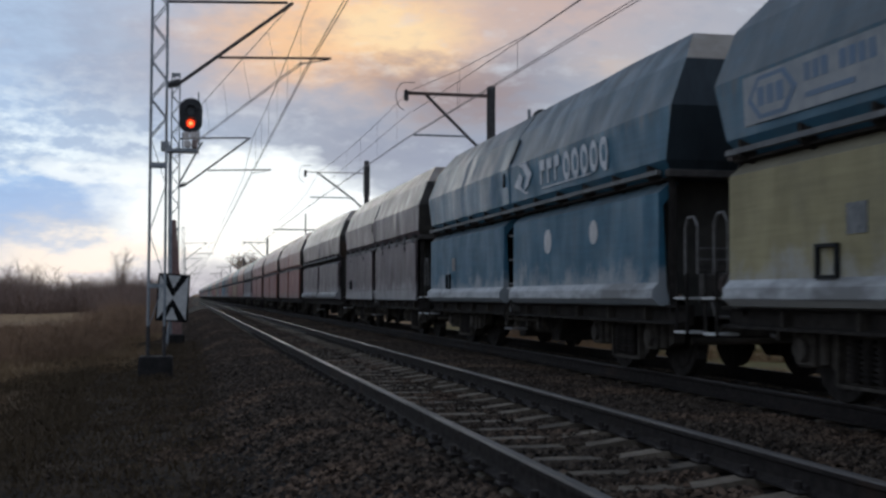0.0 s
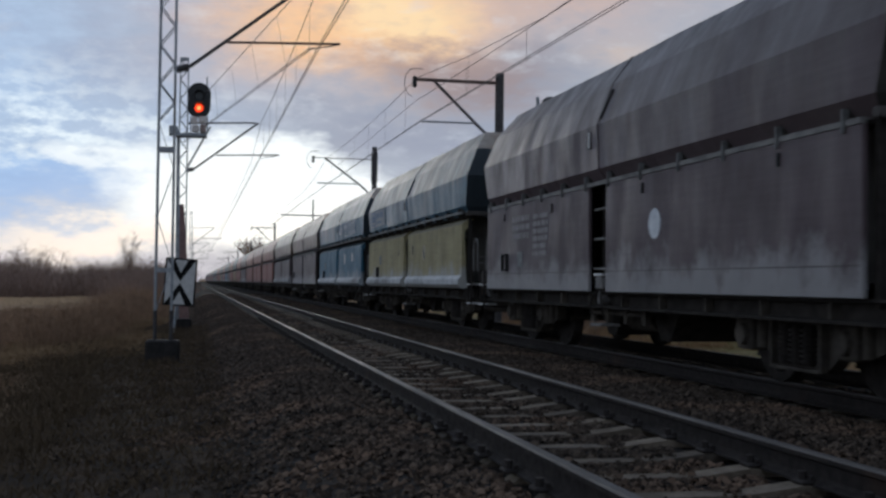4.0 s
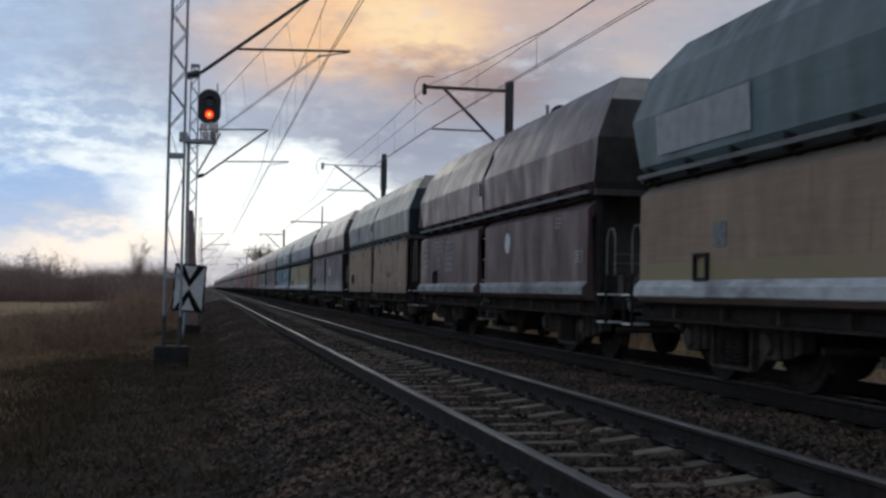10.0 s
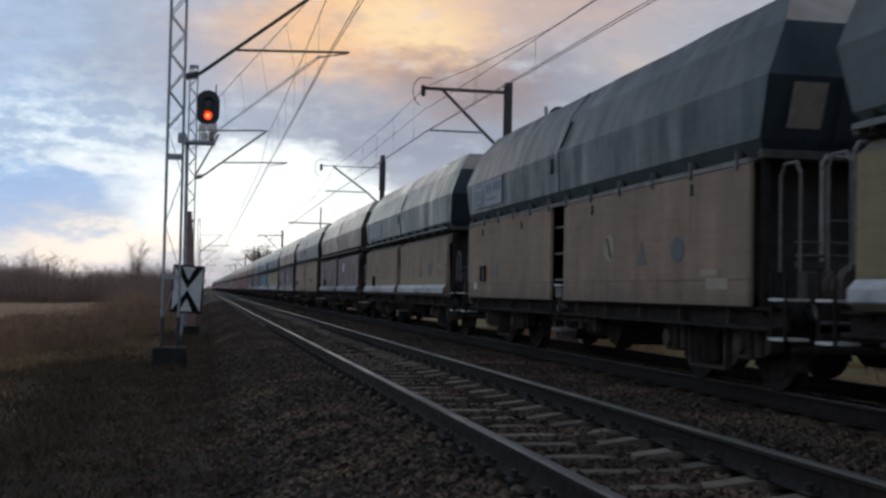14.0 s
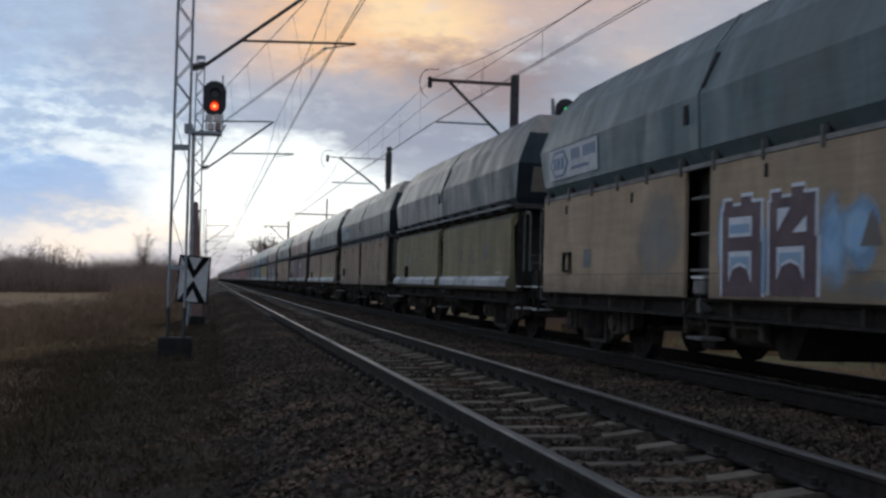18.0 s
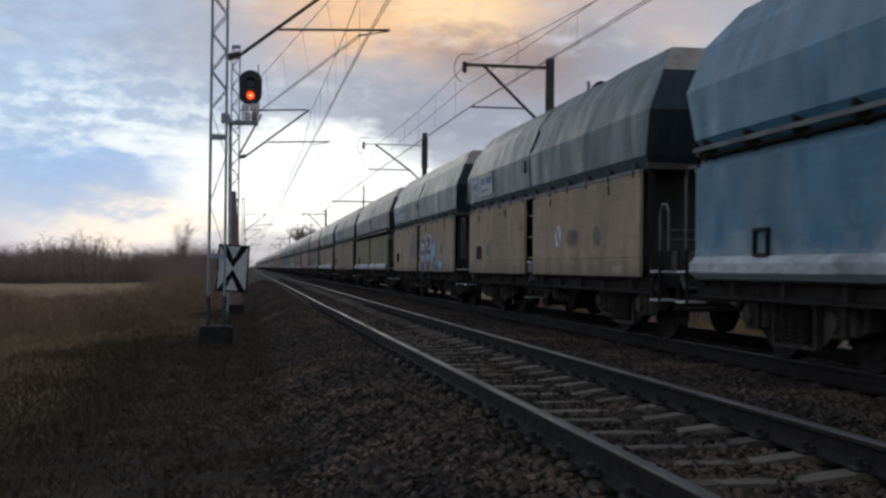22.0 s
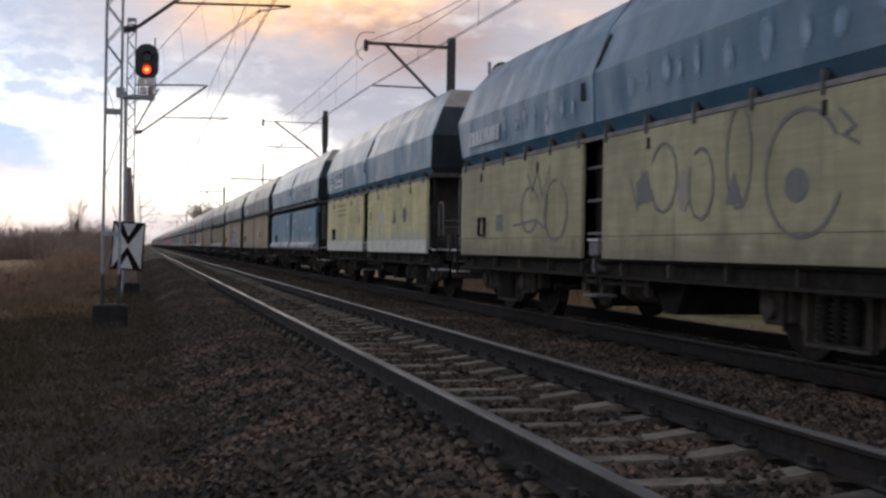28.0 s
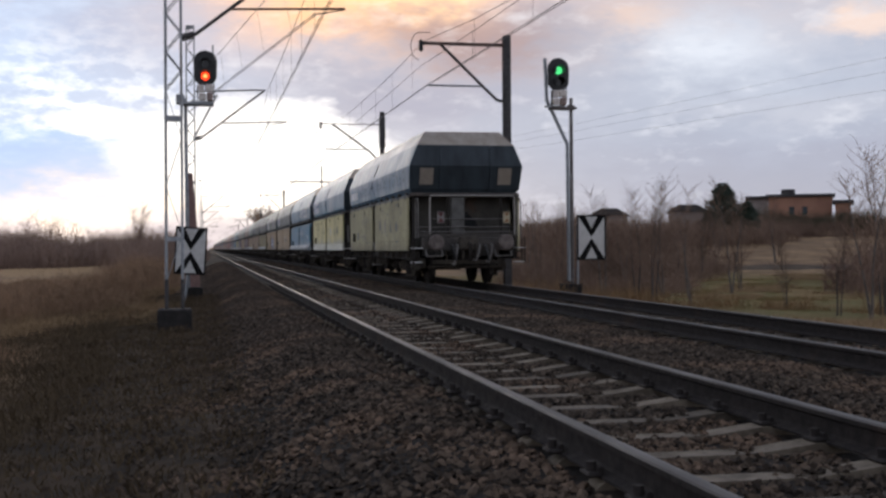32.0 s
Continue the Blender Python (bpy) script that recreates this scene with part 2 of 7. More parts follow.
def ground_cover():
    """Dark verge earth beside the ballast and a green strip of meadow, laid into the soil with ragged edges."""
    N, L = M_soil.node_tree.nodes, M_soil.node_tree.links
    tc = N.new("ShaderNodeTexCoord")
    sp = N.new("ShaderNodeSeparateXYZ")
    L.new(tc.outputs["Object"], sp.inputs[0])

    def m(op, a, b=0.0, clamp=False):
        n = N.new("ShaderNodeMath")
        n.operation, n.use_clamp = op, clamp
        for i, v in enumerate((a, b)):
            if isinstance(v, (int, float)):
                n.inputs[i].default_value = v
            else:
                L.new(v, n.inputs[i])
        return n.outputs[0]

    def nz(scale):
        t = N.new("ShaderNodeTexNoise")
        t.inputs["Scale"].default_value, t.inputs["Detail"].default_value = scale, 5
        L.new(tc.outputs["Object"], t.inputs["Vector"])
        return m("SUBTRACT", t.outputs[0], 0.5)

    def step(v, lo, hi):
        r = N.new("ShaderNodeMapRange")
        r.interpolation_type = "SMOOTHSTEP"
        r.inputs[1].default_value, r.inputs[2].default_value = lo, hi
        L.new(v, r.inputs[0])
        return r.outputs[0]

    def mix(f, a, b):
        n = N.new("ShaderNodeMix")
        n.data_type = "RGBA"
        L.new(f, n.inputs[0])
        for sock, v in ((n.inputs[6], a), (n.inputs[7], b)):
            if isinstance(v, tuple):
                sock.default_value = (*v, 1)
            else:
                L.new(v, sock)
        return n.outputs[2]

    x, y = sp.outputs[0], sp.outputs[1]
    p = N["Principled BSDF"]
    col = p.inputs["Base Color"].links[0].from_socket
    rr = m("SQRT", m("ADD", m("MULTIPLY", x, x), m("MULTIPLY", y, y)))
    wob = m("ADD", m("MULTIPLY", nz(0.12), 14.0), m("MULTIPLY", nz(0.9), 4.0))
    rw = m("ADD", rr, wob)
    east = step(m("ADD", x, m("MULTIPLY", nz(0.4), 4.0)), 9.0, 14.0)
    col = mix(east, col, mix(step(nz(0.35), -0.12, 0.15), (0.165, 0.106, 0.064), (0.28, 0.178, 0.098)))
    green = m("MULTIPLY", m("MULTIPLY", step(x, 8.5, 12.0), step(rw, 30.0, 36.0)), m("SUBTRACT", 1.0, step(rw, 66.0, 74.0)))
    col = mix(green, col, mix(step(nz(0.5), -0.1, 0.15), (0.125, 0.105, 0.042), (0.21, 0.138, 0.066)))
    # strip of tan stubble across the western field
    yw = m("ADD", y, m("ADD", m("MULTIPLY", nz(0.05), 60.0), m("MULTIPLY", nz(0.3), 12.0)))
    tanf = m("MULTIPLY", m("MULTIPLY", step(yw, 98.0, 104.0), m("SUBTRACT", 1.0, step(yw, 142.0, 150.0))), m("SUBTRACT", 1.0, step(m("ADD", x, m("MULTIPLY", nz(0.3), 6.0)), -13.0, -8.5)))
    col = mix(tanf, col, mix(step(nz(0.7), -0.1, 0.15), (0.30, 0.19, 0.098), (0.23, 0.145, 0.078)))
    # dark ditch behind the meadow
    rd = m("ADD", rr, m("MULTIPLY", nz(0.12), 5.0))
    ditch = m("MULTIPLY", m("MULTIPLY", step(rd, 73.0, 75.0), m("SUBTRACT", 1.0, step(rd, 79.0, 82.0))), step(x, 12.0, 16.0))
    col = mix(ditch, col, mix(step(nz(0.9), -0.1, 0.1), (0.05, 0.038, 0.03), (0.09, 0.065, 0.045)))
    xe = m("ADD", x, m("MULTIPLY", nz(0.8), 2.5))
    verge = m("MULTIPLY", step(xe, -7.2, -3.6), m("SUBTRACT", 1.0, step(x, 5.0, 7.0)))
    col = mix(verge, col, mix(step(nz(3.0), -0.12, 0.12), (0.030, 0.024, 0.019), (0.060, 0.042, 0.029)))
    L.new(col, p.inputs["Base Color"])


M_grass = mat("dry_grass", (0.25, 0.163, 0.092), (0.125, 0.082, 0.048), 0.95, scale=2.5, big=0.25, bump=0, third=(0.21, 0.15, 0.09), third_at=0.56, spec=0.05)
M_darkgrass = mat("damp_dead_weeds", (0.102, 0.072, 0.043), (0.050, 0.037, 0.024), 0.95, scale=2.5, big=0.5, bump=0, third=(0.115, 0.080, 0.046), third_at=0.58, spec=0.05)
M_greengrass = mat("green_grass", (0.14, 0.122, 0.046), (0.21, 0.14, 0.066), 0.9, scale=2.5, big=0.25, bump=0, spec=0.05)
M_eastwig = mat("dark_bare_twigs", (0.225, 0.150, 0.108), (0.125, 0.083, 0.064), 0.95, scale=2, big=0.2, bump=0, rnd=0.35, spec=0.05)
M_twig = mat("bare_twigs", (0.30, 0.19, 0.125), (0.18, 0.113, 0.077), 0.95, scale=2, big=0.2, bump=0, rnd=0.35, spec=0.05)
M_bark = mat("bark", (0.10, 0.08, 0.065), (0.05, 0.04, 0.034), 0.9, scale=8, bump=0.5, bump_scale=25)
M_birch = mat("pale_bark", (0.15, 0.125, 0.105), (0.06, 0.05, 0.043), 0.85, scale=8, bump=0.4, bump_scale=25)
M_needle = mat("conifer_needles", (0.028, 0.042, 0.022), (0.015, 0.024, 0.014), 0.85, scale=3, bump=0)
M_rail = mat("rusty_rail_side", (0.030, 0.024, 0.021), (0.019, 0.016, 0.015), 0.85, scale=14, bump=0.3, third=(0.044, 0.029, 0.022), spec=0.12)
M_railtop = mat("polished_rail_head", (0.085, 0.075, 0.068), (0.05, 0.044, 0.040), 0.6, metal=0.0, spec=0.22, scale=5, bump=0.05, stretch=(1, 0.15, 1))
M_tie = mat("weathered_concrete", (0.180, 0.145, 0.108), (0.095, 0.075, 0.055), 0.85, scale=9, bump=0.3, bump_scale=70, rnd=0.3, third=(0.06, 0.05, 0.041), third_at=0.5, spec=0.15)
M_clip = mat("rail_clip_steel", (0.035, 0.029, 0.026), rough=0.85, scale=20, spec=0.15)
M_galv = mat("galvanised_steel", (0.34, 0.35, 0.36), (0.22, 0.23, 0.24), 0.6, metal=0.35, scale=10, bump=0.1, third=(0.2, 0.17, 0.15), third_at=0.62)
M_darksteel = mat("dark_mast_steel", (0.055, 0.05, 0.048), (0.035, 0.03, 0.03), 0.75, scale=9, bump=0.2)
M_casing = mat("red_brown_casing", (0.23, 0.13, 0.11), (0.15, 0.09, 0.08), 0.7, scale=5, bump=0.1)
M_poledark = mat("weathered_pole_paint", (0.15, 0.13, 0.12), (0.09, 0.075, 0.07), 0.7, scale=7, bump=0.1)
M_rustmast = mat("rusty_mast_steel", (0.11, 0.065, 0.05), (0.06, 0.04, 0.035), 0.8, scale=9, bump=0.2)
M_tangrass = mat("tan_dead_grass", (0.36, 0.25, 0.14), (0.22, 0.15, 0.09), 0.95, scale=2.5, big=0.25, bump=0, third=(0.44, 0.32, 0.19), spec=0.05)
M_wire = mat("catenary_wire", (0.06, 0.055, 0.055), rough=0.6, scale=30, bump=0)
M_concrete = mat("foundation_concrete", (0.035, 0.032, 0.03), (0.02, 0.018, 0.017), 0.95, scale=8, bump=0.5, spec=0.1)
M_signal = mat("black_signal_paint", (0.012, 0.012, 0.013), rough=0.5, scale=20, bump=0.05)
M_white = mat("white_board_paint", (0.60, 0.58, 0.55), (0.47, 0.45, 0.42), 0.6, scale=7, bump=0.05)
M_blackboard = mat("black_board_paint", (0.011, 0.010, 0.010), rough=0.85, scale=10, bump=0.05, spec=0.12)
M_red = glow("red_signal_light", (1.0, 0.055, 0.012), 1.3)
M_redcore = glow("red_signal_core", (1.0, 0.22, 0.07), 2.6)
M_green = glow("green_signal_light", (0.06, 0.75, 0.25), 0.8)
M_lens = mat("dark_lens", (0.01, 0.012, 0.014), rough=0.15, scale=10, bump=0)
M_reflector = mat("clear_plastic_parts", (0.72, 0.66, 0.60), (0.45, 0.38, 0.34), 0.4, scale=14, bump=0.1)
M_brick = mat("orange_brick", (0.34, 0.17, 0.11), (0.27, 0.135, 0.092), 0.9, scale=0.6, big=0.12, bump=0.2, bump_scale=8)
M_hedge = mat("evergreen_hedge", (0.055, 0.06, 0.035), (0.09, 0.07, 0.05), 0.9, scale=1.5, bump=0, spec=0.05)
M_thicket = mat("reddish_thicket_twigs", (0.20, 0.125, 0.10), (0.12, 0.078, 0.066), 0.95, scale=1.5, bump=0, spec=0.05)
M_greywall = mat("grey_house_plaster", (0.30, 0.245, 0.22), (0.22, 0.185, 0.17), 0.9, scale=0.5, bump=0.2, bump_scale=8)
M_roof = mat("dark_roof", (0.05, 0.045, 0.045), rough=0.85, scale=1.2, bump=0.2, bump_scale=8)
M_glass = mat("window_glass", (0.02, 0.024, 0.03), rough=0.12, scale=2, bump=0)

ground_cover()

# ---------------------------------------------------------------- mesh helpers


def part(name, bm, material, parent=None, label="", kind=""):
    if isinstance(bm, bpy.types.Mesh):
        me = bm
    else:
        me = bpy.data.meshes.new(name)
        bmesh.ops.recalc_face_normals(bm, faces=bm.faces)
        bm.to_mesh(me)
        bm.free()
        for m in material if isinstance(material, (list, tuple)) else (material,):
            me.materials.append(m)
    ob = new(name, me)
    if parent:
        ob.parent = parent
    if label or kind:
        tagged(ob, label, kind=kind)
    return ob


def thing(name, label, category, group="", m=None):
    ob = new(name)
    ob.empty_display_size = 0.2
    tagged(ob, label, category, group)
    if m is not None:
        ob.matrix_basis = m
    return ob


def box(bm, x0, x1, y0, y1, z0, z1, bev=0.0, mi=0):
    vs = [bm.verts.new(p) for p in product((x0, x1), (y0, y1), (z0, z1))]
    fs = [bm.faces.new([vs[i] for i in f]) for f in ((0, 1, 3, 2), (4, 6, 7, 5), (0, 4, 5, 1), (2, 3, 7, 6), (0, 2, 6, 4), (1, 5, 7, 3))]
    for f in fs:
        f.material_index = mi
    if bev:
        bmesh.ops.bevel(bm, geom=list({e for f in fs for e in f.edges}), offset=bev, segments=1, affect="EDGES")
    return bm


def boxes(*args, bev=0.0):
    bm = bmesh.new()
    for a in args:
        box(bm, *a, bev=bev)
    return bm


def rod(bm, a, b, r, seg=8, r2=None):
    a, b = Vector(a), Vector(b)
    d = (b - a).normalized()
    u = d.orthogonal().normalized()
    v = d.cross(u)
    r2 = r if r2 is None else r2
    ra, rb = [], []
    for i in range(seg):
        c, s = math.cos(i * math.tau / seg), math.sin(i * math.tau / seg)
        ra.append(bm.verts.new(a + (u * c + v * s) * r))
        rb.append(bm.verts.new(b + (u * c + v * s) * r2))
    for i in range(seg):
        j = (i + 1) % seg
        bm.faces.new((ra[i], ra[j], rb[j], rb[i]))
    bm.faces.new(ra[::-1])
    bm.faces.new(rb)
    return bm


def pipe(points, r, seg=8):
    """One bent tube through the points."""
    bm = bmesh.new()
    P = [Vector(p) for p in points]
    rings = []
    u = (P[1] - P[0]).orthogonal().normalized()
    for i, p in enumerate(P):
        a = (p - P[i - 1]).normalized() if i else (P[1] - P[0]).normalized()
        b = (P[i + 1] - p).normalized() if i + 1 < len(P) else a
        d = (a + b).normalized() if (a + b).length > 1e-6 else a
        u = (u - d * u.dot(d)).normalized()
        v = d.cross(u)
        k = min(1.5, 1 / max(0.4, d.dot(a)))
        rings.append([bm.verts.new(p + (u * math.cos(t) + v * math.sin(t)) * r * k) for t in (math.tau * j / seg for j in range(seg))])
    for ra, rb in zip(rings, rings[1:]):
        for j in range(seg):
            bm.faces.new((ra[j], ra[(j + 1) % seg], rb[(j + 1) % seg], rb[j]))
    bm.faces.new(rings[0][::-1])
    bm.faces.new(rings[-1])
    return bm


def prism(bm, pts, y0, y1, mi=0):
    """A section in the x-z plane, drawn out along y."""
    a = [bm.verts.new((x, y0, z)) for x, z in pts]
    b = [bm.verts.new((x, y1, z)) for x, z in pts]
    n = len(pts)
    fs = [bm.faces.new((a[i], a[(i + 1) % n], b[(i + 1) % n], b[i])) for i in range(n)]
    fs += [bm.faces.new(a[::-1]), bm.faces.new(b)]
    for f in fs:
        f.material_index = mi
    return bm


def plate(bm, pts, x, d, mi=0):
    """A flat shape in the y-z plane, of thickness d towards -x."""
    a = [bm.verts.new((x, y, z)) for y, z in pts]
    b = [bm.verts.new((x - d, y, z)) for y, z in pts]
    n = len(pts)
    fs = [bm.faces.new((a[i], a[(i + 1) % n], b[(i + 1) % n], b[i])) for i in range(n)]
    fs += [bm.faces.new(a[::-1]), bm.faces.new(b)]
    for f in fs:
        f.material_index = mi
    return bm


def disc(y, z, ry, rz, n=20):
    return [(y + ry * math.cos(i * math.tau / n), z + rz * math.sin(i * math.tau / n)) for i in range(n)]


def raw_mesh(name, verts, faces, material):
    me = bpy.data.meshes.new(name)
    me.from_pydata(verts, [], faces)
    me.materials.append(material)
    me.update()
    return me


def letter_mesh(ch, size):
    cu = bpy.data.curves.new("letter", "FONT")
    cu.body, cu.size, cu.extrude = ch, size, 0.003
    ob = new("letter", cu)
    dg = bpy.context.evaluated_depsgraph_get()
    me = bpy.data.meshes.new_from_object(ob.evaluated_get(dg))
    bpy.data.objects.remove(ob)
    return me


# ---------------------------------------------------------------- ground and track
TRACK2 = 3.776          # centre of the far track; the near one is at x = 0


def ground_z(x, y):
    if x < -2.3:
        z = -0.575 - 0.09 * min(1, (-2.3 - x) / 0.9) - 0.45 * min(1, max(0, (-3.2 - x) / 4.0))
        z += 0.035 * noise.noise((x * 1.7, y * 1.1, 8)) + 0.02 * noise.noise((x * 4.5, y * 3.5, 2))
        z -= 0.25 * min(1, max(0, (-9 - x) / 20))
    elif x < 7.2:
        z = -0.78
    else:
        z = -0.78 - 0.35 * min(1, max(0, (x - 7.6) / 3.0))
        z += 3.5 * min(1, max(0, (math.hypot(x, y) - 60) / 62)) ** 1.3
    far = max(0, abs(x) - 4)
    z += min(0.12, far * 0.02) * noise.noise((x * 0.35, y * 0.35, 0)) + min(0.35, far * 0.01) * noise.noise((x * 0.05, y * 0.05, 3))
    return z


def axis(near, far, n0, n1, a, b):
    mid = list(np.linspace(a, b, n0))
    lo = [a - near * (far / near) ** (i / n1) for i in range(n1, 0, -1)]
    hi = [b + near * (far / near) ** (i / n1) for i in range(1, n1 + 1)]
    return lo + mid + hi


def build_ground():
    xs = sorted(axis(1.0, 2600, 60, 34, -26, 34) + [-5.5 + 0.14 * k + 0.003 for k in range(26)])
    ys = sorted(axis(1.5, 2600, 90, 30, -6, 90) + [5.03 + 0.3 * k for k in range(80)])
    verts = [(x, y, ground_z(x, y)) for y in ys for x in xs]
    w = len(xs)
    faces = [(j * w + i, j * w + i + 1, (j + 1) * w + i + 1, (j + 1) * w + i) for j in range(len(ys) - 1) for i in range(w - 1)]
    me = raw_mesh("ground", verts, faces, M_soil)
    for p in me.polygons:
        p.use_smooth = True
    tagged(new("ground", me), "flat brown field with dead grass beside the railway", "ground", kind="structure")
    prof = [(-3.7, -0.78), (-2.9, -0.66), (-2.35, -0.56), (-1.75, -0.30), (-1.35, -0.235), (-0.9, -0.222), (0.0, -0.226), (0.9, -0.222), (1.3, -0.20), (1.7, -0.19), (2.1, -0.19), (2.5, -0.20), (2.93, -0.222), (4.63, -0.222), (5.2, -0.235), (5.55, -0.28), (6.6, -0.72), (7.3, -0.86)]
    ys = list(np.arange(-30, 60, 0.6)) + list(np.linspace(60, 1500, 120))
    fine = [(a[0] + (b[0] - a[0]) * k / 4, a[1] + (b[1] - a[1]) * k / 4) for a, b in zip(prof, prof[1:]) for k in range(4)] + [prof[-1]]
    verts = [(x + 0.03 * noise.noise((x * 2, y, 5)), y, z + 0.02 * noise.noise((x * 2.2, y * 2.2, 0))) for y in ys for x, z in fine]
    w = len(fine)
    faces = [(j * w + i, j * w + i + 1, (j + 1) * w + i + 1, (j + 1) * w + i) for j in range(len(ys) - 1) for i in range(w - 1)]
    me = raw_mesh("ballast", verts, faces, M_ballast)
    for p in me.polygons:
        p.use_smooth = True
    tagged(new("ballast", me), "dark grey crushed stone ballast under the two tracks", "ballast", kind="structure")
    return prof


def lerp_prof(prof, x):
    for (x0, z0), (x1, z1) in zip(prof, prof[1:]):
        if x0 <= x <= x1:
            return z0 + (z1 - z0) * (x - x0) / (x1 - x0)
    return prof[-1][1]


RAIL = [(-0.075, -0.172), (0.075, -0.172), (0.075, -0.160), (0.02, -0.145), (0.009, -0.13), (0.009, -0.05), (0.036, -0.037), (0.036, -0.012)]
RAIL_TOP = [(0.036, -0.012), (0.028, -0.002), (0.0, 0.0), (-0.028, -0.002), (-0.036, -0.012)]
RAIL_L = [(-0.036, -0.037), (-0.009, -0.05), (-0.009, -0.13), (-0.02, -0.145), (-0.075, -0.160)]


def build_track(cx, name, label):
    track = tagged(new(name), label, "railway track", "tracks", "structure")
    pts = RAIL + RAIL_TOP[1:] + RAIL_L
    for s in (-1, 1):
        bm = bmesh.new()
        prism(bm, pts, -30, 1500)
        for f in bm.faces:
            c = f.calc_center_median()
            if c.z > -0.0125:
                f.material_index = 1
        ob = part("rail", bm, (M_rail, M_railtop), track, "worn steel rail with a bright head")
        ob.location.x = cx + s * 0.7535
    return track

PROF = build_ground()
track_near = build_track(0.0, "track_near", "railway track with worn rails on concrete sleepers")
track_far = build_track(TRACK2, "track_far", "railway track under the coal train")


# ---------------------------------------------------------------- wagons
DUST = (0.122, 0.112, 0.098)      # pale coal and road dust lying on the steel


def paint(name, c, dirt=(0.10, 0.085, 0.07), rough=0.45, pale=0.0, spec=0.4, dust=0.7, film=0.25, dust_c=DUST):
    """Weathered wagon paint: buckled sheet, drips, scratches, dust on slopes and splashes from below."""
    m = mat(name, c, tuple(x * 0.74 + y * 0.1 for x, y in zip(c, dirt)), rough, scale=2.4, big=0.55, bump=0.10, bump_scale=14,
            third=tuple(x * 0.66 + y * 0.34 for x, y in zip(c, dirt)), stretch=(1, 1, 0.4), third_at=0.52, rough_var=0.14, spec=spec)
    N, L = m.node_tree.nodes, m.node_tree.links
    p = N["Principled BSDF"]
    tc, info, off, sp, geo = (N.new("ShaderNode" + k) for k in ("TexCoord", "ObjectInfo", "VectorMath", "SeparateXYZ", "NewGeometry"))
    off.operation = "MULTIPLY_ADD"
    off.inputs[1].default_value = (0, 1, 1)
    L.new(tc.outputs["Object"], off.inputs[0])
    L.new(tc.outputs["Object"], sp.inputs[0])

    def nz(scale, stretch, detail=5, rgh=0.6):
        mp, t = N.new("ShaderNodeMapping"), N.new("ShaderNodeTexNoise")
        mp.inputs["Scale"].default_value = stretch
        t.inputs["Scale"].default_value, t.inputs["Detail"].default_value, t.inputs["Roughness"].default_value = scale, detail, rgh
        L.new(tc.outputs["Object"], mp.inputs[0])
        L.new(mp.outputs[0], t.inputs["Vector"])
        return t.outputs[0]

    def mt(op, u, v=0.0, w=None, clamp=False):
        n = N.new("ShaderNodeMath")
        n.operation, n.use_clamp = op, clamp
        for i, k in enumerate((u, v, w)):
            if k is None:
                continue
            if isinstance(k, (int, float)):
                n.inputs[i].default_value = k
            else:
                L.new(k, n.inputs[i])
        return n.outputs[0]

    def span(v, lo, hi, o0=0.0, o1=1.0):
        r = N.new("ShaderNodeMapRange")
        r.interpolation_type = "SMOOTHSTEP"
        for i, k in enumerate((lo, hi, o0, o1)):
            r.inputs[i + 1].default_value = k
        L.new(v, r.inputs[0])
        return r.outputs[0]

    def over(f, colour):
        mx = N.new("ShaderNodeMix")
        mx.data_type = "RGBA"
        L.new(f, mx.inputs[0])
        L.new(p.inputs["Base Color"].links[0].from_socket, mx.inputs[6])
        mx.inputs[7].default_value = (*colour, 1)
        L.new(mx.outputs[2], p.inputs["Base Color"])

    z = sp.outputs[2]
    hs = N.new("ShaderNodeHueSaturation")
    L.new(span(nz(2.2, (1, 0.5, 9), 6), 0.32, 0.68, 0.92, 1.06), hs.inputs["Value"])
    L.new(p.inputs["Base Color"].links[0].from_socket, hs.inputs["Color"])
    L.new(hs.outputs[0], p.inputs["Base Color"])
    drips = nz(7.0, (1, 1, 0.10), 4)
    # dark runs of dirty water, and a thin film of dust in blotches
    over(mt("MULTIPLY", span(drips, 0.54, 0.72), span(nz(0.9, (1, 1, 1)), 0.42, 0.62, 0.0, 0.55)), tuple(x * 0.35 + y * 0.3 for x, y in zip(c, dirt)))
    over(mt("MULTIPLY", span(nz(1.1, (1, 1, 1.4), 7, 0.68), 0.46, 0.70), film), dust_c)
    # dust on sloping steel and along the shoulder of the upper body, with a ragged lower edge
    normal = N.new("ShaderNodeSeparateXYZ")
    L.new(geo.outputs["Normal"], normal.inputs[0])
    slope_f = span(mt("ADD", normal.outputs[2], mt("MULTIPLY", mt("SUBTRACT", drips, 0.5), 0.25)), 0.16, 0.36)
    edge_f = span(mt("ADD", z, mt("MULTIPLY", mt("SUBTRACT", drips, 0.5), 0.9)), 2.82, 3.05)
    over(mt("MULTIPLY", mt("MAXIMUM", mt("MULTIPLY", slope_f, 0.9), mt("MULTIPLY", edge_f, 0.75)), mt("MULTIPLY", span(nz(2.6, (1, 0.6, 1), 6, 0.65), 0.2, 0.6, 0.55, 1.0), dust)), dust_c)
    # coal black smears at the top rim
    over(mt("MULTIPLY", span(mt("ADD", z, mt("MULTIPLY", mt("SUBTRACT", drips, 0.5), 1.6)), 3.62, 3.9), 0.55), (0.05, 0.047, 0.044))
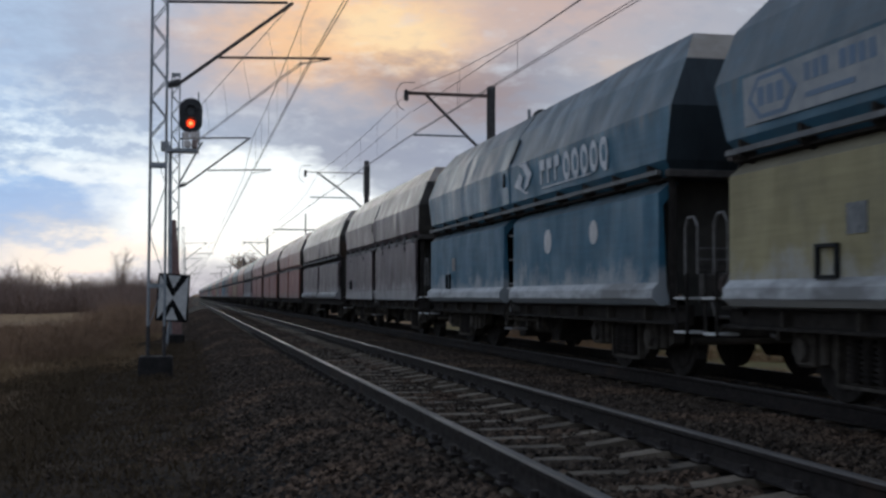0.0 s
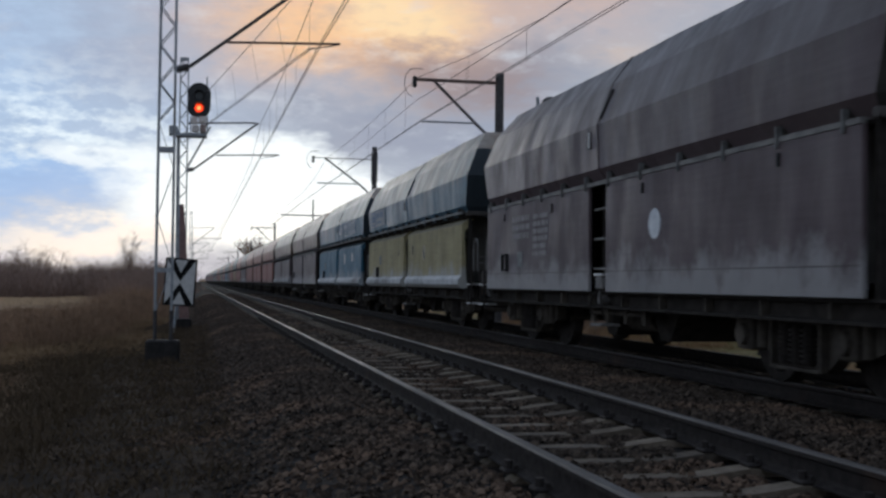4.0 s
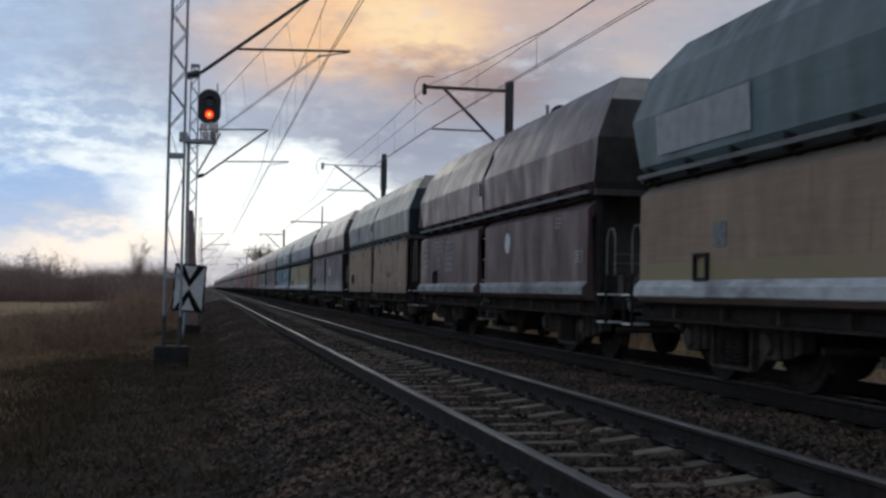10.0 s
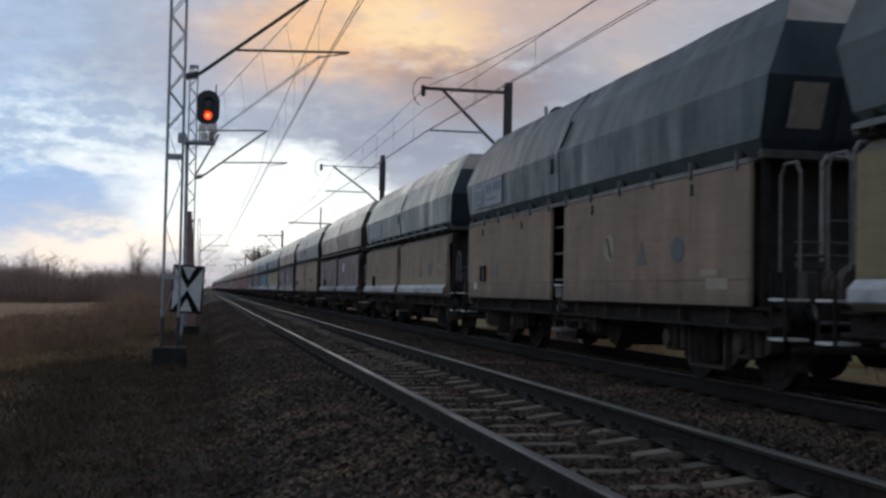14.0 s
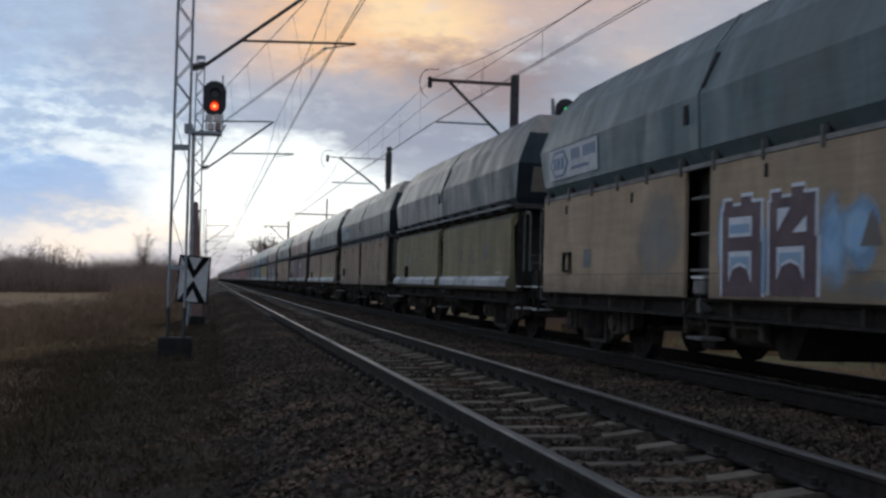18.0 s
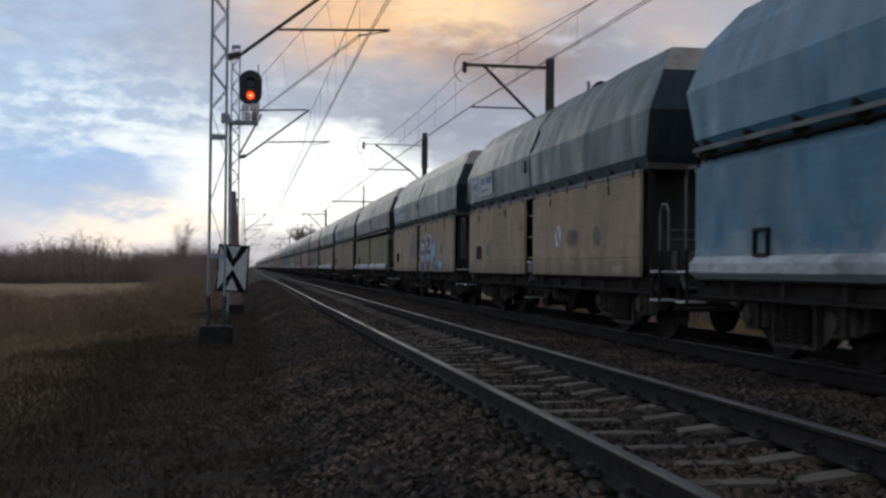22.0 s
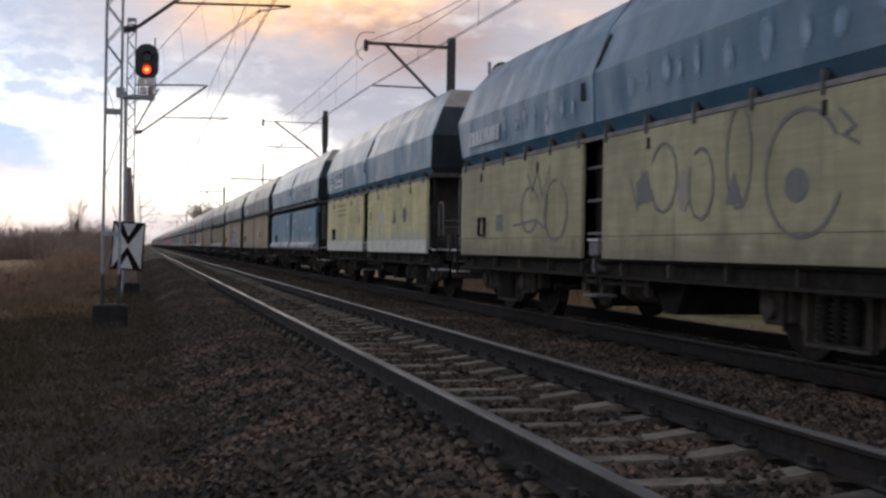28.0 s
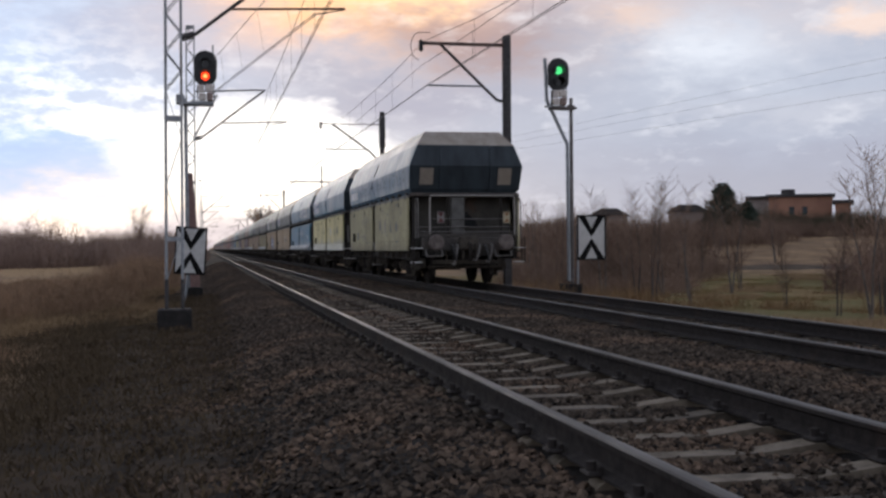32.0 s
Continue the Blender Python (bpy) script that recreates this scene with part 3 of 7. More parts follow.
    if pale:
        # chalky splashes that rise from the bottom edge of the walls
        rise = mt("ADD", z, mt("MULTIPLY", nz(2.2, (1, 1.0, 0.9), 8, 0.7), 1.35))
        over(mt("MULTIPLY", span(rise, 1.60, 2.05, 1.0, 0.0), pale), (0.40, 0.39, 0.375))
    else:
        rise = mt("ADD", z, mt("MULTIPLY", nz(2.2, (1, 1.0, 0.9), 8, 0.7), 0.9))
        over(span(rise, 1.30, 1.62, 0.5, 0.0), dirt)
    # the lower walls are sand-blasted matt by road dust
    matt = span(z, 2.18, 2.26, 0.12, 0.0)
    L.new(mt("ADD", p.inputs["Roughness"].links[0].from_socket, matt, None, True), p.inputs["Roughness"])
    L.new(span(z, 2.18, 2.26, spec * 0.5 + 0.14, spec), p.inputs["Specular IOR Level"])
    # buckled sheet under the small relief
    bp = N.new("ShaderNodeBump")
    bp.inputs["Strength"].default_value, bp.inputs["Distance"].default_value = 0.55, 0.05
    L.new(nz(1.0, (1, 1.5, 0.8), 2, 0.4), bp.inputs["Height"])
    fine = p.inputs["Normal"].links[0].from_node
    L.new(bp.outputs[0], fine.inputs["Normal"])
    return m


M_column = mat("grey_end_column_paint", (0.115, 0.11, 0.10), (0.07, 0.066, 0.06), 0.75, scale=6, bump=0.15)
M_under = mat("grimy_underframe", (0.042, 0.036, 0.031), (0.022, 0.019, 0.017), 0.95, scale=7, bump=0.3, spec=0.08)
M_rust = mat("rusty_end_wall", (0.082, 0.074, 0.063), (0.048, 0.045, 0.040), 0.9, scale=3, bump=0.2, third=(0.095, 0.058, 0.040), spec=0.15)
M_enddust = mat("rusty_dust", (0.33, 0.285, 0.235), (0.24, 0.195, 0.155), 0.85, scale=4, big=0.9, bump=0.15, third=(0.26, 0.17, 0.12))
M_endpipe = mat("pale_end_frame_paint", (0.33, 0.30, 0.27), (0.2, 0.175, 0.155), 0.65, scale=12)
M_endrail = mat("dull_end_rail_paint", (0.12, 0.108, 0.098), (0.07, 0.06, 0.055), 0.75, scale=12)
# ends of the upper bodies are darker than their sides
M_enddark = mat("grimy_end_paint", (0.025, 0.037, 0.046), (0.015, 0.022, 0.027), 0.7, scale=3, bump=0.15, bump_scale=18, stretch=(1, 1, 0.3))
M_wheel = mat("wheel_steel", (0.036, 0.030, 0.026), (0.020, 0.017, 0.015), 0.85, scale=8, spec=0.1)
M_buffer = mat("worn_buffer_steel", (0.15, 0.12, 0.105), (0.075, 0.056, 0.048), 0.55, metal=0.2, scale=8)
M_headstock = mat("grimy_headstock_paint", (0.075, 0.062, 0.052), (0.04, 0.034, 0.03), 0.8, scale=6, bump=0.2, third=(0.10, 0.07, 0.055))
M_grab = mat("worn_handrail_paint", (0.17, 0.155, 0.14), (0.09, 0.078, 0.07), 0.6, scale=14)
M_step = mat("white_step_edge", (0.60, 0.58, 0.55), (0.45, 0.43, 0.4), 0.6, scale=14)
M_ledge = mat("dusty_white_ledge", (0.31, 0.31, 0.305), (0.17, 0.168, 0.165), 0.75, scale=5, big=0.9, bump=0.12, third=(0.12, 0.112, 0.105), third_at=0.47, stretch=(1, 0.7, 1.6))
M_ledge_white = mat("chalky_ledge", (0.52, 0.52, 0.51), (0.33, 0.33, 0.325), 0.75, scale=5, big=0.9, bump=0.12, third=(0.2, 0.195, 0.185), third_at=0.52, stretch=(1, 0.7, 1.6))
M_gear = mat("dusty_gear_paint", (0.19, 0.175, 0.16), (0.09, 0.082, 0.075), 0.75, scale=9, bump=0.2)
M_bracket = mat("bracket_paint", (0.13, 0.13, 0.125), (0.07, 0.065, 0.06), 0.7, scale=12)
M_bogie = mat("dusty_bogie_steel", (0.085, 0.073, 0.060), (0.040, 0.034, 0.029), 0.92, scale=6, bump=0.3, third=(0.12, 0.10, 0.08), third_at=0.55, spec=0.08)
M_flange = mat("pale_dusty_flange", (0.24, 0.225, 0.20), (0.13, 0.12, 0.11), 0.75, scale=7, bump=0.15, stretch=(1, 0.4, 1))
M_rail_dust = mat("dusty_edge_rail", (0.17, 0.17, 0.165), (0.10, 0.098, 0.094), 0.75, scale=7, bump=0.15, stretch=(1, 0.4, 1))
M_coal = mat("coal", (0.02, 0.02, 0.02), rough=0.7, scale=12, bump=1, bump_scale=14)
M_pale = mat("bare_paint_patch", (0.30, 0.25, 0.20), (0.24, 0.20, 0.16), 0.7, scale=8)
M_logo = mat("white_stencil_paint", (0.68, 0.69, 0.69), (0.46, 0.48, 0.50), 0.65, scale=9)
M_greyplate = mat("grey_sign_plate", (0.55, 0.55, 0.54), (0.40, 0.41, 0.42), 0.65, scale=7)
M_bluesign = mat("blue_sign_paint", (0.10, 0.16, 0.27), (0.14, 0.19, 0.27), 0.6, scale=9)
M_flap = mat("dirty_label_plate", (0.20, 0.20, 0.19), (0.11, 0.115, 0.115), 0.7, scale=16, big=6)
M_slot = mat("dark_slot", (0.008, 0.008, 0.008), rough=0.9, scale=20, bump=0)
M_letter = mat("dark_stencil_paint", (0.05, 0.045, 0.04), rough=0.8, scale=20, bump=0)
M_hose = mat("brake_hose_rubber", (0.03, 0.028, 0.027), rough=0.7, scale=20)

GAP = {"P": (11.63, 5.68, 6.32), "Q": (12.04, 5.74, 6.31)}   # panel length, recess from and to, from the rear
ZB, ZT = 0.83, 2.17          # lower side wall
HOP = ((1.29, 2.20), (1.415, 2.39), (1.44, 2.95), (1.24, 3.47), (0.97, 3.84))


def hopper_mesh(L, mats):
    """Upper body: lower facet leaning out, two facets leaning in, ends leaning out."""
    bm = bmesh.new()
    ends = (0.0, 0.12, 0.33, 0.26, -0.16)
    rings = {}
    mid = [-L / 2 + L * k / 22 for k in range(1, 22)]
    for s in (-1, 1):
        for sx in (-1, 1):
            for i, (hx, z) in enumerate(HOP):
                ys = [-(L / 2 + ends[i])] + mid + [L / 2 + ends[i]]
                rings[sx, i] = [bm.verts.new((sx * hx + sx * (0.016 if i > 2 else 0.004) * noise.noise((y * 0.9, z * 2, sx + L)), y, z + (0.018 * noise.noise((y * 0.6, sx, 4)) if i == 4 else 0))) for y in ys]
        break
    n = len(mid) + 2
    for sx in (-1, 1):
        for i in range(4):
            for k in range(n - 1):
                f = bm.faces.new((rings[sx, i][k], rings[sx, i][k + 1], rings[sx, i + 1][k + 1], rings[sx, i + 1][k]))
                f.material_index = 0 if i < 2 else 1
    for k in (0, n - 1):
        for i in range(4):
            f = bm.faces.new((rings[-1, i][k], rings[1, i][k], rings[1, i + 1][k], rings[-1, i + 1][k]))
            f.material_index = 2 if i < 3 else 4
    # underside and the open top with a sunken load
    for k in range(n - 1):
        bm.faces.new((rings[-1, 0][k], rings[1, 0][k], rings[1, 0][k + 1], rings[-1, 0][k + 1])).material_index = 2
    inner = {}
    for sx in (-1, 1):
        inner[sx] = [bm.verts.new((sx * 0.90, min(max(v.co.y, -L / 2 + 0.25), L / 2 - 0.25), 3.62 + 0.06 * noise.noise((v.co.y, sx, 9)))) for v in rings[sx, 4]]
        for k in range(n - 1):
            bm.faces.new((rings[sx, 4][k], rings[sx, 4][k + 1], inner[sx][k + 1], inner[sx][k])).material_index = 2
    for k in range(n - 1):
        bm.faces.new((inner[-1][k], inner[1][k], inner[1][k + 1], inner[-1][k + 1])).material_index = 3
    for k in (0, n - 1):
        bm.faces.new((rings[-1, 4][k], rings[1, 4][k], inner[1][k], inner[-1][k])).material_index = 2
    return bm


def side_panel(kind, sx, y0, y1):
    bm = bmesh.new()
    if kind == "P":
        box(bm, sx * 1.40, sx * 1.45, y0, y1, ZB, ZT, bev=0.008)
    else:
        o = [(1.27, 2.20), (1.45, 2.04), (1.455, 1.06), (1.52, 0.99), (1.525, 0.90), (1.46, 0.83), (1.30, 0.80), (1.36, 1.0), (1.40, 1.9), (1.22, 2.14)]
        prism(bm, [(sx * x, z) for x, z in o], y0, y1)
    return bm


def frame_box(bm, x, y0, y1, z0, z1, t, d, sx):
    for a in ((y0, y1, z0, z0 + t), (y0, y1, z1 - t, z1), (y0, y0 + t, z0 + t, z1 - t), (y1 - t, y1, z0 + t, z1 - t)):
        box(bm, min(x, x + sx * d), max(x, x + sx * d), *a)
    return bm


WHEEL_R = 0.46
BOGIES = (-4.25, 4.25)


def wheelset():
    bm = bmesh.new()
    rod(bm, (-1.0, 0, 0), (1.0, 0, 0), 0.075, 10)
    for s in (-1, 1):
        rod(bm, (s * 0.69, 0, 0), (s * 0.715, 0, 0), 0.49, 28)
        rod(bm, (s * 0.715, 0, 0), (s * 0.82, 0, 0), WHEEL_R, 28)
        rod(bm, (s * 0.82, 0, 0), (s * 0.835, 0, 0), 0.37, 28, 0.36)
        rod(bm, (s * 0.835, 0, 0), (s * 0.87, 0, 0), 0.14, 14)
        for k in range(3):
            a = k * math.tau / 3
            rod(bm, (s * 0.83, 0.25 * math.cos(a), 0.25 * math.sin(a)), (s * 0.845, 0.25 * math.cos(a), 0.25 * math.sin(a)), 0.05, 8)
    return bm


def bogie_side(s):
    """Side frame: deep in the middle, horn guides over the axles, spring pockets."""
    bm = bmesh.new()
    x0, x1 = s * 0.94, s * 1.08
    a, b = min(x0, x1), max(x0, x1)
    plate(bm, [(-1.30, 0.64), (-1.30, 0.40), (-1.12, 0.34), (-0.66, 0.34), (-0.52, 0.24), (-0.40, 0.17), (0.40, 0.17), (0.52, 0.24), (0.66, 0.34), (1.12, 0.34), (1.30, 0.40), (1.30, 0.64), (0.62, 0.70), (0.34, 0.62), (-0.34, 0.62), (-0.62, 0.70)], b, b - a)
    xo = s * 1.085
    for y0, y1, z0, z1 in ((-1.28, 1.28, 0.60, 0.635), (-0.42, 0.42, 0.17, 0.20), (-0.46, -0.42, 0.18, 0.60), (0.42, 0.46, 0.18, 0.60)):
        box(bm, min(xo, xo + s * 0.07), max(xo, xo + s * 0.07), y0, y1, z0, z1)
    return bm


def spring_mesh():
    bm = bmesh.new()
    for k in range(7):
        rod(bm, (0, 0, 0.25 + 0.045 * k), (0, 0, 0.275 + 0.045 * k), 0.075, 10)
    return rod(bm, (0, 0, 0.22), (0, 0, 0.58), 0.05, 8)


def axle_box_mesh(s):
    bm = box(bmesh.new(), -0.09, 0.09, -0.15, 0.15, 0.31, 0.61, bev=0.02)
    rod(bm, (s * 0.08, 0, 0.46), (s * 0.14, 0, 0.46), 0.115, 12, 0.10)
    for y in (-0.21, 0.21):
        rod(bm, (0, y, 0.34), (0, y, 0.60), 0.055, 8)
    return bm


def brake_shoe_mesh():
    return plate(bmesh.new(), [(0.0, 0.22), (0.05, 0.34), (0.07, 0.46), (0.05, 0.58), (0.0, 0.70), (0.07, 0.70), (0.12, 0.46), (0.07, 0.22)], 0.045, 0.09)


def floor_gear_mesh(s, kind):
    """Levers, a shaft and a pipe hanging along the edge of the underframe."""
    bm = bmesh.new()
    rod(bm, (s * 1.22, -0.95, 0.56), (s * 1.22, 0.95, 0.56), 0.03, 6)
    rod(bm, (s * 1.30, -5.4, 0.64), (s * 1.30, 5.4, 0.64), 0.016, 5)
    for y in (-0.9, -0.3, 0.35, 0.9):
        box(bm, s * 1.22 - 0.03, s * 1.22 + 0.03, y - 0.05, y + 0.05, 0.44, 0.66)
    return bm


SHARED = {}


def shared(key, make, mats):
    if key not in SHARED:
        o = part(key.split("|")[0], make(), mats)
        SHARED[key] = o.data
        bpy.data.objects.remove(o)
    return SHARED[key]


def put(key, make, mats, parent, loc=(0, 0, 0), rz=0.0, label=""):
    ob = part(key.split("|")[0], shared(key, make, mats), None, parent, label)
    ob.matrix_basis = pose(*loc, 0, 0, rz)
    return ob


def buffer_mesh():
    bm = bmesh.new()
    rod(bm, (0, 0.52, 0), (0, 0.30, 0), 0.13, 14)
    rod(bm, (0, 0.30, 0), (0, 0.06, 0), 0.095, 14)
    rod(bm, (0, 0.05, 0), (0, 0.012, 0), 0.192, 20, 0.19)
    rod(bm, (0, 0.012, 0), (0, 0.0, 0), 0.19, 20, 0.155)
    return bm


def hoop_mesh(w, z0, z1, r=0.019):
    pts = [(0, -w / 2, z0), (0, -w / 2, z1 - 0.1), (0, -w / 2 + 0.08, z1), (0, w / 2 - 0.08, z1), (0, w / 2, z1 - 0.1), (0, w / 2, z0)]
    return pipe(pts, r)


def make_wagon(kind, hop, low, label, band=None, near=True, plates=False, dust=None):
    L, g0, g1 = GAP[kind]
    h = L / 2
    w = thing("hopper_wagon", label, "freight wagon", "wagons of the coal train")
    tag = kind + hop.name
    body = part("hopper", shared("hopper|" + tag + (dust or hop).name, lambda: hopper_mesh(L, None), (hop, dust or hop, M_rust if hop.name.startswith("brown") else M_enddark, M_coal, M_enddust)), None, w)
    if not body.data.polygons[0].use_smooth:
        for f in body.data.polygons:
            f.use_smooth = True
        body.data.set_sharp_from_angle(angle=radians(11))
    ym = -h + (g0 + g1) / 2
    # centre seam of the upper body
    for sx in (-1, 1):
        def seam(sx=sx):
            bm = bmesh.new()
            for (x0, z0), (x1, z1) in zip(HOP, HOP[1:]):
                vs = []
                for y in (-0.03, 0.03):
                    for o in (-0.01, 0.012):
                        vs.append([bm.verts.new((sx * (x0 + o), y, z0)), bm.verts.new((sx * (x1 + o), y, z1))])
                (a, b), (c, d), (e, f), (g, i) = vs
                for q in ((a, b, d, c), (e, f, i, g), (c, d, i, g), (a, b, f, e)):
                    bm.faces.new(q)
            return bm
        put("seam|%d%s" % (sx, tag), seam, (hop,), w, (0, ym + 0.05, 0))
        if near:
            ob = put("overlap_slot|%d" % sx, lambda: box(bmesh.new(), -0.012, 0.012, -0.035, 0.035, -0.20, 0.20), (M_slot,), w)
            ob.matrix_basis = pose(sx * 1.352, ym - 0.06, 3.20, 0, -21.0 * sx, 0) @ pose(0, 0, 0, 12, 0, 0)
    # lower side walls in two halves
    for sx in (-1, 1):
        for y0, y1, nm in ((-h, -h + g0, "side_wall"), (-h + g1, h, "side_wall")):
            ob = part(nm, shared("side_wall|%s%s%d%.2f" % (kind, low.name, sx, y0), lambda sx=sx, y0=y0, y1=y1: side_panel(kind, sx, y0, y1), (low,)), None, w)
            if kind == "P" and not band:
                part("panel_seam", shared("panel_seam|%d%.2f" % (sx, y0), lambda sx=sx, y0=y0, y1=y1: box(bmesh.new(), sx * 1.449, sx * 1.4525, y0 + 0.02, y1 - 0.02, 1.08, 1.087), (M_headstock,)), None, ob)
            if band and kind == "P":
                part("lower_band", shared("lower_band|%s%d%.2f" % (band.name, sx, y0), lambda sx=sx, y0=y0, y1=y1: box(bmesh.new(), sx * 1.449, sx * 1.454, y0 + 0.01, y1 - 0.01, ZB + 0.01, 1.08), (band,)), None, ob)
            if kind == "Q":
                part("bottom_ledge", shared("bottom_ledge|%d%.2f%d" % (sx, y0, band is not None), lambda sx=sx, y0=y0, y1=y1: prism(bmesh.new(), [(sx * 1.461, 1.07), (sx * 1.527, 0.995), (sx * 1.531, 0.90), (sx * 1.52, 0.885), (sx * 1.515, 0.985), (sx * 1.45, 1.055)], y0, y1), (M_ledge_white if band else M_ledge,)), None, ob)
        # sloping strip, coloured dark for the shade under the hopper, and rail between the two bodies
        put("sill|%s%d%s" % (kind, sx, hop.name), lambda sx=sx: prism(bmesh.new(), [(sx * 1.20, 2.16), (sx * 1.40, 2.175), (sx * 1.40, 2.20), (sx * 1.22, 2.22)], -h, h), (M_under,), w)
        if kind == "Q":
            put("edge_rail|%d" % sx, lambda sx=sx: box(bmesh.new(), min(sx * 1.43, sx * 1.48), max(sx * 1.43, sx * 1.48), -6.05, 6.05, 2.235, 2.285), (M_rail_dust,), w)
        else:
            put("top_flange|%d" % sx, lambda sx=sx: box(bmesh.new(), min(sx * 1.36, sx * 1.455), max(sx * 1.36, sx * 1.455), -h + 0.02, h - 0.02, 2.174, 2.222), (M_flange,), w)
        nb = 6
        for y0, y1 in ((-h + 0.25, -h + g0 - 0.1), (-h + g1 + 0.1, h - 0.25)):
            for k in range(nb):
                y = y0 + (y1 - y0) * k / (nb - 1)
                put("bracket|%s%d" % (kind, sx), lambda sx=sx: (box(bmesh.new(), min(sx * 1.42, sx * 1.475), max(sx * 1.42, sx * 1.475), -0.016, 0.016, 2.12, 2.31) if kind == "P"
                    else prism(bmesh.new(), [(sx * 1.30, 2.12), (sx * 1.475, 2.21), (sx * 1.475, 2.36), (sx * 1.32, 2.30)], -0.03, 0.03)), (M_under if kind == "Q" else M_bracket,), w, (0, y, 0))
                if near and sx < 0:
                    put("gusset|%d%s" % (sx, hop.name if kind == "Q" else ""), lambda sx=sx: prism(bmesh.new(), [(sx * 1.30, 2.20), (sx * 1.43, 2.22), (sx * 1.425, 2.33)], -0.009, 0.009), (hop,) if kind == "Q" else (M_under,), w, (0, y, 0))
        # recess between the halves: posts, rungs, gear
        put("recess_back|%s%d%s" % (kind, sx, low.name), lambda sx=sx: box(bmesh.new(), min(sx * 1.16, sx * 1.2), max(sx * 1.16, sx * 1.2), -0.5, 0.5, 0.7, 2.2), (low if kind == "Q" else M_rust,), w, (0, ym, 0))
        for k, z in enumerate((1.12, 1.50, 1.88)):
            put("rung|%s%d" % (kind, sx), lambda sx=sx: rod(bmesh.new(), (sx * 1.36, -(g1 - g0) / 2, 0), (sx * 1.36, (g1 - g0) / 2, 0), 0.016), (M_flange,), w, (0, ym, z))
        if near and sx < 0:
            gb = put("gear_box|%d" % sx, lambda sx=sx: box(bmesh.new(), min(sx * 1.24, sx * 1.43), max(sx * 1.24, sx * 1.43), -0.14, 0.14, 0.86, 1.03, bev=0.02), (M_gear,), w, (0, ym - 0.02, 0), 0, "pale dusty gear box")
            put("gear_lid|%d" % sx, lambda sx=sx: box(bmesh.new(), min(sx * 1.23, sx * 1.445), max(sx * 1.23, sx * 1.445), -0.15, 0.15, 1.031, 1.06), (M_step,), gb, (0, 0, 0))
            put("gear_valve|%d" % sx, lambda sx=sx: rod(rod(bmesh.new(), (sx * 1.34, 0.08, 0.70), (sx * 1.34, 0.08, 0.855), 0.06, 10), (sx * 1.30, -0.04, 0.72), (sx * 1.44, -0.04, 0.72), 0.045, 8), (M_gear,), gb, (0, 0, 0))
            for yo, k in ((-0.13, -1), (0.13, 1)):
                put("gear_hose|%d%d" % (sx, k), lambda sx=sx, k=k: pipe([(sx * 1.40, -k * 0.10, 0.86), (sx * 1.45, k * 0.02, 0.76), (sx * 1.46, k * 0.10, 0.64), (sx * 1.44, k * 0.08, 0.56), (sx * 1.40, k * 0.02, 0.52)], 0.014, 6), (M_under,), w, (0, ym + yo, 0))
        put("foot_step|%d" % sx, lambda sx=sx: box(bmesh.new(), min(sx * 1.2, sx * 1.46), max(sx * 1.2, sx * 1.46), -0.2, 0.2, 0.40, 0.43), (M_gear,), w, (0, ym, 0))
    # frame, end walls
    put("centre_sill|" + kind, lambda: box(bmesh.new(), -0.25, 0.25, -h - 0.34, h + 0.34, 0.62, 0.9), (M_under,), w)
    for sx in (-1, 1):
        put("sole_bar|" + kind, lambda: prism(bmesh.new(), [(-0.09, 0.62), (0.09, 0.62), (0.09, 0.65), (0.0, 0.66), (0.0, 0.79), (0.09, 0.80), (0.09, 0.828), (-0.09, 0.828)], -h - 0.34, h + 0.34), (M_under,), w, (sx * 1.29, 0, 0), 0 if sx > 0 else 180)
    for s in (-1, 1):
        put("inner_wall|" + kind, lambda: prism(bmesh.new(), [(-1.0, 0.7), (1.0, 0.7), (1.0, 0.95), (-1.0, 0.95)], -0.03, 0.03), (M_rust,), w, (0, s * (h - 0.35), 0))
        put("end_wall|" + kind, lambda: prism(bmesh.new(), [(-1.28, 0.95), (1.28, 0.95), (1.28, 2.2), (-1.28, 2.2)], -0.03, 0.03), (M_rust,), w, (0, s * (h - 0.35), 0))
        for sx in (-1, 1):
            put("end_stay|" + tag, lambda: box(bmesh.new(), -0.035, 0.035, -0.035, 0.035, 0.75, 2.24), (M_under,), w, (sx * 1.30, s * (h + 0.02), 0))
    for yb in (-0.85, 0.95) if near else (0.0,):
        put("discharge_chute", lambda: (lambda bm: [plate(bm, [(-0.60, 0.85), (0.60, 0.85), (0.14, 0.26), (-0.14, 0.26)], 0.95, 1.9), bm][1])(bmesh.new()), (M_under,), w, (0, yb, 0))
    if near:
        for s in (-1, 1):
            put("floor_gear|%d" % s, lambda s=s: floor_gear_mesh(s, kind), (M_bogie,), w)
            for y in np.arange(-h + 0.6, h, 1.18):
                put("sole_bar_rib|%d" % s, lambda s=s: box(bmesh.new(), min(s * 1.29, s * 1.375), max(s * 1.29, s * 1.375), -0.02, 0.02, 0.652, 0.798), (M_bogie,), w, (0, float(y), 0))
        put("air_tank", lambda: rod(bmesh.new(), (0, -0.45, 0.50), (0, 0.45, 0.50), 0.17, 14), (M_bogie,), w, (-0.75, 0.1, 0))
